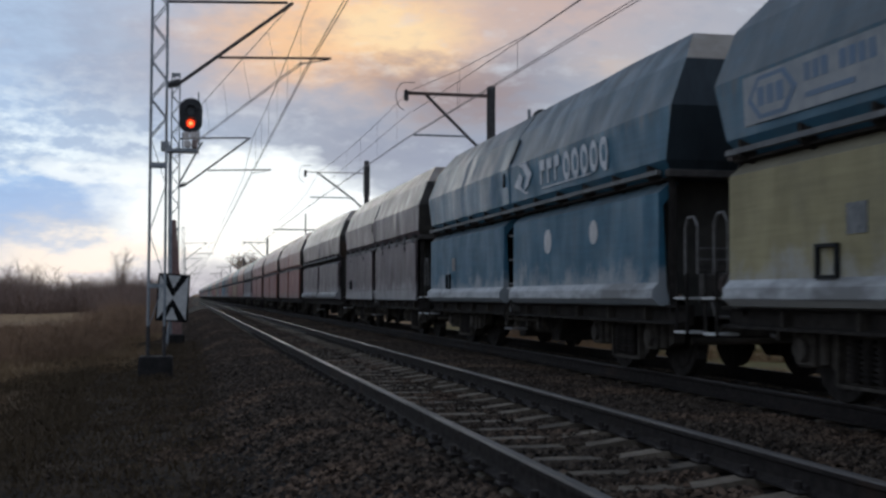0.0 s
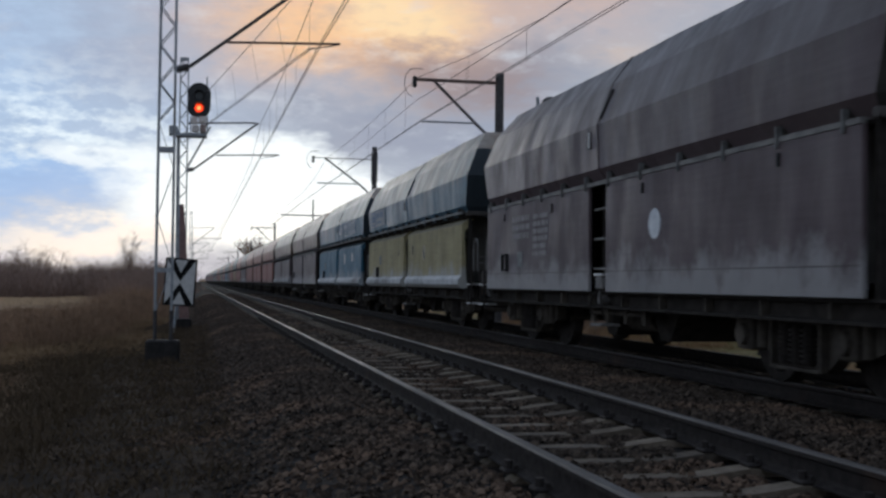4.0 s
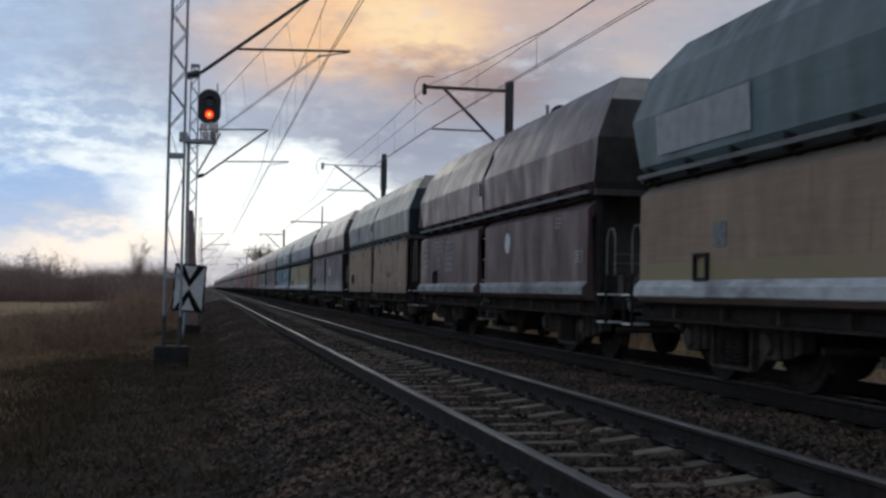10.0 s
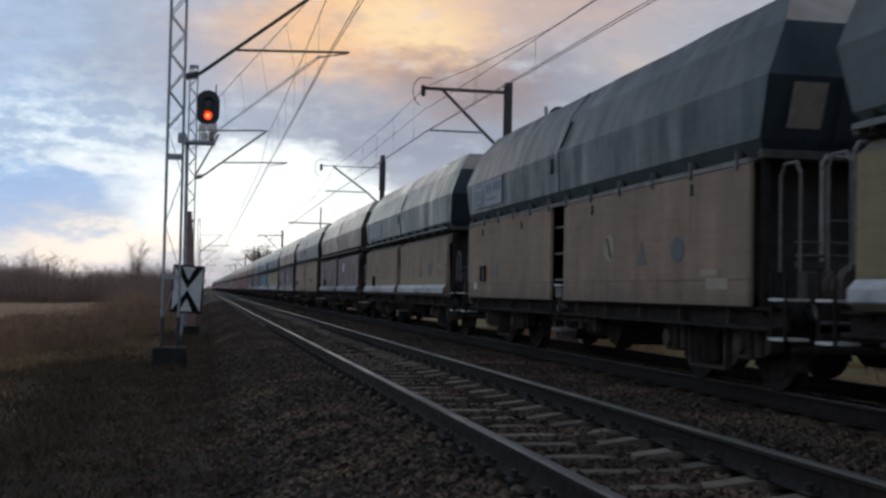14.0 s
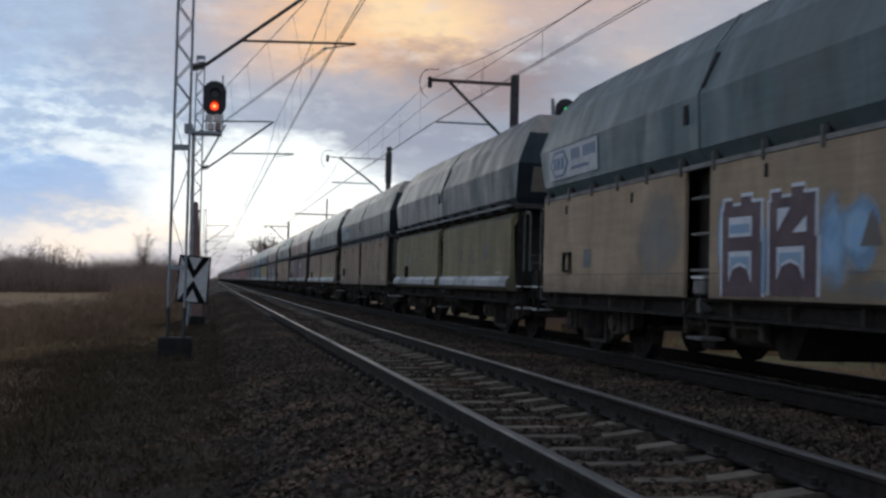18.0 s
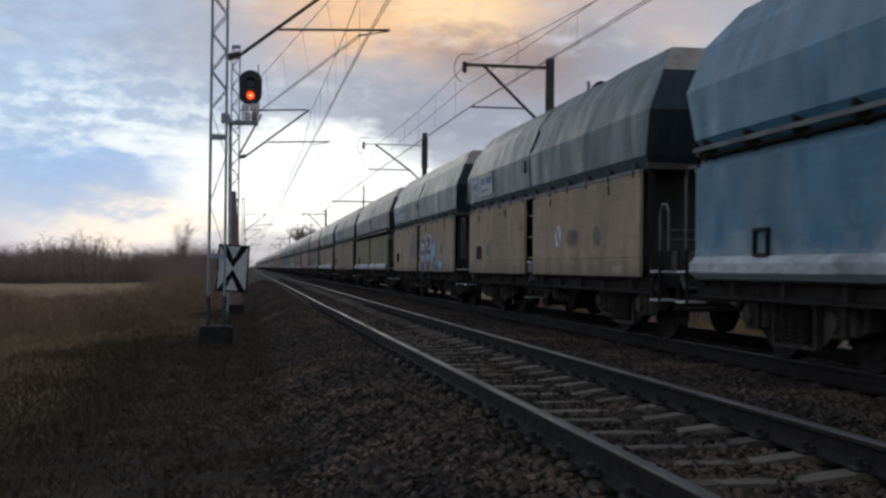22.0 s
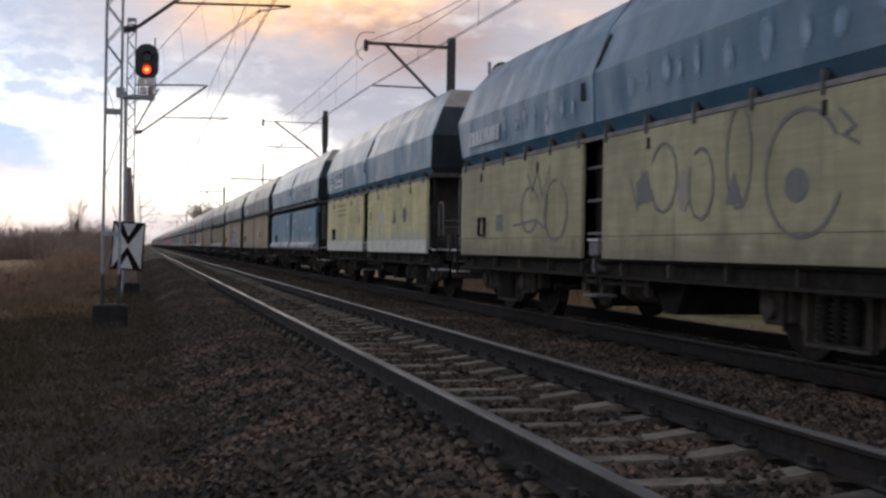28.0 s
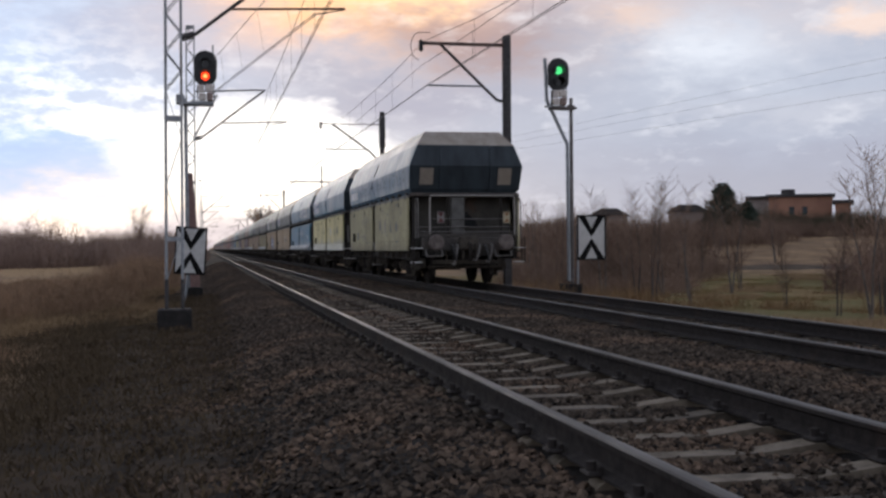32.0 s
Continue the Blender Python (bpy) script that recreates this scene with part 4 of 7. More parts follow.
    # running gear
    for b in BOGIES:
        for s in (-1, 1):
            bs = put("bogie_frame|%d" % s, lambda s=s: bogie_side(s), (M_bogie,), w, (0, b, 0))
            if near:
                for ya in (-0.9, 0.9):
                    put("axle_box|%d" % s, lambda s=s: axle_box_mesh(s), (M_bogie,), bs, (s * 1.10, ya, 0))
                for ya in (-0.20, 0.0, 0.20):
                    put("coil_spring", spring_mesh, (M_wheel,), bs, (s * 1.125, ya, 0))
                for ya, rz in ((-0.42, 180), (0.42, 0), (-1.38, 0), (1.38, 180)):
                    put("brake_shoe", brake_shoe_mesh, (M_under,), bs, (s * 0.765, ya, 0), rz)
        if near:
            for ya in (-1.36, 1.36):
                put("brake_beam", lambda: rod(bmesh.new(), (-0.9, 0, 0.42), (0.9, 0, 0.42), 0.04, 8), (M_bogie,), w, (0, b + ya, 0))
        put("bogie_bolster", lambda: box(bmesh.new(), -0.95, 0.95, -0.2, 0.2, 0.42, 0.66), (M_under,), w, (0, b, 0))
        for ya in (-0.9, 0.9):
            put("wheelset", wheelset, (M_wheel,), w, (0, b + ya, WHEEL_R))
    for s in (-1, 1):
        for sx in (-1, 1):
            put("buffer", buffer_mesh, (M_buffer,), w, (sx * 0.875, s * (h + 0.90), 1.04), 180 if s > 0 else 0)
        put("headstock", lambda: box(bmesh.new(), -1.15, 1.15, -0.08, 0.08, 0.84, 1.16, bev=0.015), (M_headstock,), w, (0, s * (h + 0.42), 0))
        if near:
            put("coupling_hook", lambda: pipe([(0, 0.4, 1.02), (0, 0.0, 1.02), (0, -0.12, 0.98), (0, -0.14, 0.78), (0, -0.06, 0.62), (0, 0.03, 0.60)], 0.04), (M_under,), w, (0, s * (h + 0.62), 0), 180 if s > 0 else 0)
            for sx in (-1, 1):
                put("brake_hose", lambda: pipe([(0, 0.1, 0.98), (0, -0.1, 0.95), (0.03, -0.18, 0.75), (0.06, -0.14, 0.58)], 0.025, 6), (M_hose,), w, (sx * 0.42, s * (h + 0.55), 0), 180 if s > 0 else 0)
                put("buffer_handle", lambda: pipe([(-0.2, 0, 0.86), (-0.2, -0.12, 0.70), (0.2, -0.12, 0.70), (0.2, 0, 0.86)], 0.018, 6), (M_grab,), w, (sx * 0.875, s * (h + 0.5), 0), 180 if s > 0 else 0)
                put("step_hanger|%d" % sx, lambda sx=sx: pipe([(0, -0.13, 1.16), (0, -0.13, 0.55), (0, 0.13, 0.55), (0, 0.13, 1.16)], 0.014, 6), (M_under,), w, (sx * 1.41, s * (h + 0.5), 0))
                for z in (0.54, 0.89):
                    put("step", lambda: box(bmesh.new(), -0.13, 0.13, -0.13, 0.13, 0, 0.025), (M_step if plates else M_headstock,), w, (sx * 1.31, s * (h + 0.5), z))
                put("grab_hoop|%d" % (1 if plates else 0), (lambda: hoop_mesh(0.36, 1.15, 2.12, 0.015)) if plates else (lambda: hoop_mesh(0.30, 1.15, 1.74, 0.015)), (M_grab,), w, (sx * 1.30, s * (h + 0.5), 0))
            if plates:
                put("end_frame|%d" % s, lambda s=s: pipe([(-0.96 * -s, 0, 1.2), (-0.96 * -s, 0, 2.14), (-0.92 * -s, 0, 2.2), (1.16 * -s, 0, 2.2), (1.2 * -s, 0, 2.14), (1.2 * -s, 0, 1.2)], 0.022), (M_endpipe,), w, (0, s * (h + 0.44), 0))
                put("end_rail|m", lambda: rod(bmesh.new(), (-0.9, 0, 1.62), (1.1, 0, 1.62), 0.014), (M_endrail,), w, (0, s * (h + 0.44), 0))
            put("end_rail|l", lambda: rod(bmesh.new(), (-1.22, 0, 1.42), (1.22, 0, 1.42), 0.014), (M_endrail,), w, (0, s * (h + 0.44), 0))
            put("end_rail|b", lambda: rod(bmesh.new(), (-1.22, 0, 1.30), (1.22, 0, 1.30), 0.016), (M_endrail,), w, (0, s * (h + 0.46), 0))
            for sx in (-0.5, 0.85):
                put("rail_post", lambda: box(bmesh.new(), -0.025, 0.025, -0.02, 0.02, 1.16, 2.2), (M_under,), w, (sx, s * (h + 0.42), 0))
            for sx in (-0.62, 0.67):
                put("end_rib", lambda: plate(bmesh.new(), [(0.0, 2.22), (-0.145, 2.39), (-0.35, 2.95), (-0.30, 3.40), (-0.20, 3.40), (-0.2, 2.95), (0.05, 2.3)], 0.05, 0.10), (M_enddark,), w, (sx, s * h, 0), 180 if s > 0 else 0)
    if near:
        # pale squares on the ends of the upper body
        if plates:
            for s in (-1, 1):
                for sx in (-1, 1):
                    ob = part("end_patch", shared("end_patch|%d" % s, lambda s=s: prism(bmesh.new(), [(-0.17, -0.215), (0.17, -0.215), (0.17, 0.215), (-0.17, 0.215)], -0.004, 0.004), (M_pale,)), None, w)
                    ob.matrix_basis = pose(sx * 1.0, s * (h + 0.242), 2.69, -20.6 * s, 0, 0)
        for sx in (-1, 1):
            # small openings, document holder, marks on the walls
            x = sx * (1.452 if kind == "P" else 1.457)
            xe = x + (0 if sx > 0 else 0.012)
            for y, z in ((-h + 10.5, 2.0), (-h + 7.9, 2.0), (-h + 4.46, 2.02), (-h + 1.3, 2.02)) if kind == "P" else ():
                put("slot|%d" % sx, lambda sx=sx: box(bmesh.new(), -0.012, 0.012, -0.025, 0.025, -0.06, 0.06), (M_slot,), w, (x, y, z))
            put("document_holder|%d" % sx, lambda sx=sx: frame_box(bmesh.new(), 0, -0.16, 0.16, -0.14, 0.14, 0.03, 0.04, sx), (M_slot,), w, (x, -h + 10.4 if kind == "P" else -h + 10.3, 1.26 if kind == "P" else 1.20))
            if hop is not blue3:
                put("holder_flap|%d" % sx, lambda sx=sx: box(bmesh.new(), -0.006, 0.006, -0.14, 0.14, -0.12, 0.12), (M_flap,), w, (x, -h + 9.55 if kind == "P" else -h + 9.9, 1.30 if kind == "P" else 1.52))
            put("hopper_window|%d" % sx, lambda sx=sx: box(bmesh.new(), -0.02, 0.02, -0.055, 0.055, -0.105, 0.105), (M_slot,), w, (sx * 1.425, -h + 6.36, 2.78))
    if near:
        for s in (-1, 1):
            put("top_beam", lambda: box(bmesh.new(), -1.40, 1.40, -0.05, 0.05, 2.20, 2.285, bev=0.01), (M_headstock,), w, (0, s * (h + 0.10), 0))
            put("platform_edge", lambda: box(bmesh.new(), -1.22, 1.22, -0.02, 0.02, 1.19, 1.25), (M_headstock,), w, (0, s * (h + 0.46), 0))
            put("draw_gear", lambda: rod(box(bmesh.new(), -0.24, 0.24, -0.06, 0.06, 0.86, 1.18, bev=0.02), (-0.14, 0, 0.62), (-0.14, 0, 0.92), 0.03, 8), (M_bogie,), w, (0, s * (h + 0.55), 0))
            put("screw_coupling", lambda: pipe([(-0.05, 0, 1.0), (-0.07, 0.06, 0.72), (-0.03, 0.09, 0.52), (0.03, 0.09, 0.52), (0.07, 0.06, 0.72), (0.05, 0, 1.0)], 0.022, 6), (M_bogie,), w, (0.10, s * (h + 0.64), 0))
            for sx, zb in ((-0.30, 0.50), (0.26, 0.60), (0.58, 0.56)):
                put("air_hose|%.2f" % sx, lambda zb=zb: pipe([(0, -0.05, 1.0), (0, 0.12, 0.96), (0.04, 0.18, 0.78), (0.10, 0.16, zb), (0.16, 0.08, zb + 0.02)], 0.024, 6), (M_grab,), w, (sx, s * (h + 0.52), 0), 0 if s > 0 else 180)
            put("brake_linkage", lambda: rod(rod(box(bmesh.new(), -0.85, 0.85, -0.04, 0.04, 0.50, 0.60), (-0.5, 0, 0.55), (-0.5, 0, 0.84), 0.03, 6), (0.55, 0, 0.55), (0.62, 0, 0.84), 0.03, 6), (M_bogie,), w, (0, s * (h + 0.22), 0))
    if near and plates:
        # middle post and the dark opening beside it on the end wall
        for s in (-1, 1):
            put("end_column", lambda: box(bmesh.new(), -0.17, 0.17, -0.07, 0.07, 1.2, 2.16, bev=0.02), (M_column,), w, (s * 0.24, s * (h + 0.32), 0))
            put("end_opening", lambda: prism(bmesh.new(), [(-0.12, 1.42), (0.42, 1.42), (0.34, 1.58), (0.12, 1.80), (-0.12, 1.84)], -0.01, 0.01), (M_slot,), w, (0, s * (h - 0.30 + 0.12), 0), 180 if s > 0 else 0)
    return w

# paints of the train
blue = paint("blue_paint", (0.048, 0.130, 0.185), spec=0.25)
blue2 = paint("faded_blue_paint", (0.038, 0.132, 0.195), pale=0.7, spec=0.22, film=0.12, dust=0.6)
blue3 = paint("bright_blue_paint", (0.072, 0.205, 0.295), pale=0.6, spec=0.34, film=0.35, dust=0.35, dust_c=(0.21, 0.23, 0.235))
tan3 = paint("stained_tan_paint", (0.37, 0.262, 0.178), rough=0.65, spec=0.2, film=0.15)
deep = paint("deep_blue_paint", (0.050, 0.150, 0.235), spec=0.5, dust_c=(0.17, 0.20, 0.225), film=0.12, dust=0.35)
steel = paint("slate_grey_paint", (0.105, 0.145, 0.148), spec=0.16, dust=0.3, film=0.12)
slate = paint("dark_slate_paint", (0.080, 0.104, 0.110), rough=0.48, spec=0.15, dust=0.35, film=0.12)
green = paint("grey_green_paint", (0.105, 0.155, 0.160), spec=0.18, dust=0.35, film=0.12)
tan = paint("tan_paint", (0.43, 0.312, 0.20), rough=0.65, spec=0.2)
tan2 = paint("brownish_tan_paint", (0.33, 0.232, 0.158), rough=0.65, spec=0.2)
olive = paint("olive_tan_paint", (0.255, 0.21, 0.115), rough=0.65, spec=0.2)
yellow = paint("dirty_yellow_paint", (0.74, 0.64, 0.335), pale=0.8, rough=0.65, spec=0.2)
cream = paint("dull_cream_paint", (0.45, 0.40, 0.24), rough=0.65, spec=0.2)
ochre = paint("ochre_paint", (0.37, 0.315, 0.17), pale=0.8, rough=0.65, spec=0.2)
brown = paint("brown_paint", (0.098, 0.047, 0.048), rough=0.42, spec=0.24, film=0.04, dust=0.25)
plum = paint("brown_plum_paint", (0.105, 0.076, 0.080), pale=0.55, rough=0.42, spec=0.2, film=0.12, dust=0.3)
redbrown = paint("brown_red_paint", (0.24, 0.075, 0.055), spec=0.5, film=0.08, dust=0.3)
M_band = mat("chalky_white_band", (0.50, 0.50, 0.48), (0.36, 0.36, 0.35), 0.7, scale=4, big=0.8, bump=0.1, third=(0.3, 0.28, 0.25))
M_paleband = mat("yellowed_white_band", (0.66, 0.63, 0.53), (0.50, 0.47, 0.38), 0.7, scale=4, big=0.8, bump=0.1, third=(0.42, 0.39, 0.31))

# kind, upper paint, lower paint, band, end patches, label
NEAR = [
    ("P", deep, cream, None, True, "last hopper wagon, dark blue above dull cream walls with scrawls"),
    ("P", blue3, yellow, M_paleband, False, "hopper wagon, blue above dirty yellow walls with white band"),
    ("Q", blue3, blue3, M_band, True, "faded blue hopper wagon with white emblem"),
    ("P", steel, tan, None, False, "hopper wagon, slate grey above clean tan walls"),
    ("P", steel, tan, None, True, "hopper wagon, slate grey above tan walls with painted graffiti"),
    ("Q", slate, olive, M_band, True, "hopper wagon, dark slate above olive tan walls"),
    ("P", slate, tan2, None, True, "hopper wagon, dark slate above brownish tan walls"),
    ("Q", green, tan2, M_band, False, "hopper wagon, grey green above tan walls with pale ledge"),
    ("Q", brown, brown, None, False, "dark brown hopper wagon with white stencils"),
    ("P", steel, tan3, None, True, "hopper wagon, slate grey above stained tan walls"),
    ("P", plum, plum, None, False, "dusty plum brown hopper wagon with white stencils"),
    ("Q", blue, ochre, M_band, False, "hopper wagon, blue above dirty ochre walls"),
    ("Q", blue2, blue2, M_band, False, "blue hopper wagon with white emblem and pale ledge"),
    ("P", plum, plum, None, False, "plum brown hopper wagon in the middle of the train"),
]
REAR = [0, 14.02, 27.93, 41.88, 55.60, 69.20, 83.06, 96.75, 110.70, 124.90, 138.80, 152.41, 166.14, 179.91]
PITCH = 13.84
wagons = []
for (kind, up, lo, band, plates, label), r in zip(NEAR, REAR):
    w = make_wagon(kind, up, lo, label, band, True, plates, dust=up)
    wagons.append((w, r + GAP[kind][0] / 2))

# ---- signs, marks and scrawls on the side that faces the near track


def window_light(w, kind):
    """White plate added in place of the daylight that shows through the small window."""
    h = GAP[kind][0] / 2
    ob = part("window_back", box(bmesh.new(), -0.004, 0.004, -0.05, 0.0, -0.10, 0.10), M_white, w, "pale sky-lit half of the small window")
    ob.location = (-1.449, 6.36 - h, 2.78)


def facet_x(z):
    return -(1.418 + 0.025 * (z - 2.39) / 0.56)


def mark(w, name, kind, pts, material, lift=0.006, label="", hop=False):
    """A thin painted shape; pts are (distance from the rear edge, height)."""
    h = GAP[kind][0] / 2
    bm = bmesh.new()
    wall = -1.45 if kind == "P" else -1.4525
    P = [((facet_x(z) - 0.006 if hop else wall), r - h, z) for r, z in pts]
    a = [bm.verts.new((x - lift, y, z)) for x, y, z in P]
    b = [bm.verts.new((x - lift + 0.005, y, z)) for x, y, z in P]
    n = len(P)
    bm.faces.new(a), bm.faces.new(b[::-1])
    for i in range(n):
        bm.faces.new((a[i], b[i], b[(i + 1) % n], a[(i + 1) % n]))
    return part(name, bm, material, w, label)


def rect(r0, r1, z0, z1):
    return [(r0, z0), (r1, z0), (r1, z1), (r0, z1)]


def letter(w, kind, ch, r, z, size, material):
    h = GAP[kind][0] / 2
    me = SHARED.setdefault("letter" + ch + material.name, None)
    if me is None:
        me = letter_mesh(ch, size)
        me.materials.clear()
        me.materials.append(material)
        SHARED["letter" + ch + material.name] = me
    ob = part("letter", me, None, w)
    ob.matrix_basis = pose(-1.456, r - h + size * 0.33, z - size * 0.35, 90, 0, -90)


def stroke(w, name, kind, pts, width, material, lift=0.008):
    """A painted line of even width along the points."""
    h = GAP[kind][0] / 2
    bm = bmesh.new()
    x = -1.45 - lift
    P = [Vector((r - h, z)) for r, z in pts]
    rows = []
    for i, p in enumerate(P):
        a = (p - P[i - 1]).normalized() if i else (P[1] - P[0]).normalized()
        b = (P[i + 1] - p).normalized() if i + 1 < len(P) else a
        d = (a + b).normalized() if (a + b).length > 0.05 else a
        n = Vector((-d.y, d.x)) * width / 2 / max(0.5, d.dot(a))
        rows.append([bm.verts.new((x, *(p + n))), bm.verts.new((x, *(p - n)))])
    for (a, b), (c, d) in zip(rows, rows[1:]):
        bm.faces.new((a, b, d, c))
    return part(name, bm, material, w)


def oval(r, z, a, b, n=18, a0=0.0, a1=math.tau):
    return [(r + a * math.cos(t), z + b * math.sin(t)) for t in np.linspace(a0, a1, n)]


def hex_sign(w, kind, plate_mat, fig_mat, r0=11.45, r1=9.25, z0=2.47, z1=2.91):
    sg = mark(w, "sign_plate", kind, rect(r0, r1, z0, z1), plate_mat, 0.008, "pale sign plate with a hexagon emblem", True)
    zc, k = (z0 + z1) / 2, (z1 - z0) / 2 * 0.86
    cx = r0 - 0.52
    hexo = [(cx + 0.44, zc), (cx + 0.24, zc + k), (cx - 0.24, zc + k), (cx - 0.44, zc), (cx - 0.24, zc - k), (cx + 0.24, zc - k)]
    hexi = [(cx + (r - cx) * 0.8, zc + (z - zc) * 0.8) for r, z in hexo]
    mark(w, "emblem", kind, hexo, fig_mat, 0.012, "", True)
    mark(w, "emblem_field", kind, hexi, plate_mat, 0.015, "", True)
    for i in range(3):
        mark(w, "emblem_bar", kind, rect(cx + 0.24 - 0.17 * i, cx + 0.12 - 0.17 * i, zc - 0.08, zc + 0.09), fig_mat, 0.018, "", True)
    r = cx - 0.56
    for i in range(8):
        if i == 3:
            continue
        mark(w, "sign_bar", kind, rect(r - 0.135 * i, r - 0.135 * i - 0.095, zc + 0.01, zc + 0.16), fig_mat, 0.012, "", True)
    mark(w, "sign_bar", kind, rect(r, r - 0.75, zc - 0.13, zc - 0.085), fig_mat, 0.012, "", True)


def big_emblem(w, kind, field):
    m = M_logo
    mark(w, "emblem", kind, [(5.72, 2.62), (5.40, 2.80), (5.24, 2.72), (5.38, 2.60), (5.16, 2.50), (4.98, 2.48), (5.10, 2.465)][::-1], m, 0.01, "white emblem", True)
    mark(w, "emblem", kind, [(5.46, 2.93), (5.08, 2.94), (4.78, 2.74), (4.98, 2.58), (5.22, 2.52), (5.04, 2.72), (5.22, 2.86)], m, 0.01, "white emblem", True)
    for i in range(3):
        r = 4.36 - 0.33 * i
        mark(w, "emblem_bar", kind, rect(r, r - 0.07, 2.53, 2.87), m, 0.01, "", True)
        mark(w, "emblem_bar", kind, rect(r - 0.07, r - 0.22, 2.72, 2.87), m, 0.01, "", True)
    for i in range(5):
        r, b = 3.30 - 0.36 * i, 0.14
        o = oval(r - 0.14, 2.68, 0.15, 0.20, 14)[:-1]
        mark(w, "emblem_round", kind, o, m, 0.01, "", True)
        mark(w, "emblem_round_field", kind, oval(r - 0.15, 2.68, 0.075, 0.11, 12)[:-1], field, 0.013, "", True)
    mark(w, "emblem_bar", kind, rect(1.72, 1.62, 2.46, 2.86), m, 0.011, "", True)
    mark(w, "emblem_bar", kind, rect(4.3, 2.2, 2.466, 2.485), m, 0.01, "", True)


def struck_disc(w, kind, r, z, a=0.17, ring=None):
    mark(w, "disc_mark", kind, oval(r, z, a, a, 20)[:-1], M_palelabel if ring is None else ring, 0.006, "pale round mark")
    mark(w, "disc_bar", kind, [(r + 0.10, z + 0.11), (r + 0.05, z + 0.14), (r - 0.10, z - 0.11), (r - 0.05, z - 0.14)], M_letter, 0.009)


def triangle(w, kind, r, z, m):
    mark(w, "triangle_mark", kind, [(r, z + 0.16), (r - 0.16, z - 0.14), (r + 0.16, z - 0.14)], m, 0.006, "faded triangle mark")


def framed_letter(w, kind, ch, r, z, m):
    letter(w, kind, ch, r, z, 0.30, m)
    stroke(w, "letter_frame", kind, [(r + 0.17, z - 0.19), (r - 0.17, z - 0.19), (r - 0.17, z + 0.19), (r + 0.17, z + 0.19), (r + 0.17, z - 0.19)], 0.012, m)


def stencil(w, kind, r0, r1, z0, z1, rows, m, seed=0):
    rnd = random.Random(seed)
    for k in range(rows):
        z = z1 - (z1 - z0) * (k + 0.5) / rows
        b = (z1 - z0) / rows * 0.32
        r = r0
        while r > r1 + 0.05:
            ln = rnd.uniform(0.06, 0.20)
            mark(w, "stencil_bar", kind, rect(r, max(r - ln, r1), z - b, z + b), m, 0.006)
            r -= ln + rnd.uniform(0.03, 0.07)


M_stencil = mat("dull_white_stencil", (0.30, 0.28, 0.27), (0.2, 0.18, 0.175), 0.7, scale=9)
M_tailred = mat("red_board_paint", (0.12, 0.025, 0.022), rough=0.6, scale=10, bump=0)
M_tailwhite = mat("dirty_white_board", (0.25, 0.225, 0.21), (0.15, 0.13, 0.12), 0.7, scale=14)
M_tailpale = mat("yellowed_board", (0.46, 0.40, 0.27), (0.32, 0.27, 0.18), 0.7, scale=14)
M_tailorange = mat("faded_orange_paint", (0.28, 0.15, 0.07), rough=0.7, scale=12)
M_faint = mat("faded_blue_mark", (0.115, 0.11, 0.105), (0.16, 0.13, 0.10), 0.7, scale=10)
M_bluemark = mat("blue_mark_paint", (0.085, 0.098, 0.118), (0.13, 0.125, 0.12), 0.7, scale=10)
M_palelabel = mat("pale_label", (0.36, 0.31, 0.22), (0.27, 0.23, 0.16), 0.7, scale=10)
M_oldmark = mat("worn_blue_mark", (0.155, 0.135, 0.12), (0.21, 0.16, 0.125), 0.7, scale=10)
M_oldpale = mat("worn_pale_mark", (0.36, 0.28, 0.22), (0.30, 0.22, 0.16), 0.7, scale=10)
M_mossstripe = mat("green_yellow_stripe", (0.24, 0.20, 0.09), (0.30, 0.22, 0.125), 0.7, scale=3, big=0.9, third=(0.30, 0.21, 0.125), stretch=(1, 0.5, 1))
M_fadesign = mat("faded_sign_plate", (0.34, 0.34, 0.33), (0.25, 0.27, 0.28), 0.65, scale=5, third=(0.16, 0.18, 0.19))
M_fadefig = mat("faded_sign_figure", (0.11, 0.18, 0.28), (0.17, 0.21, 0.26), 0.65, scale=5)
M_maroon = mat("maroon_spray_paint", (0.085, 0.035, 0.045), (0.06, 0.03, 0.045), 0.6, scale=6)
M_spraywhite = mat("white_spray_paint", (0.62, 0.63, 0.66), (0.5, 0.52, 0.56), 0.6, scale=8)
M_sprayblue = mat("light_blue_spray_paint", (0.17, 0.31, 0.48), (0.28, 0.36, 0.44), 0.6, scale=3)
M_mist = mat("blue_grey_spray_mist", (0.27, 0.26, 0.23), (0.37, 0.28, 0.185), 0.7, scale=3)


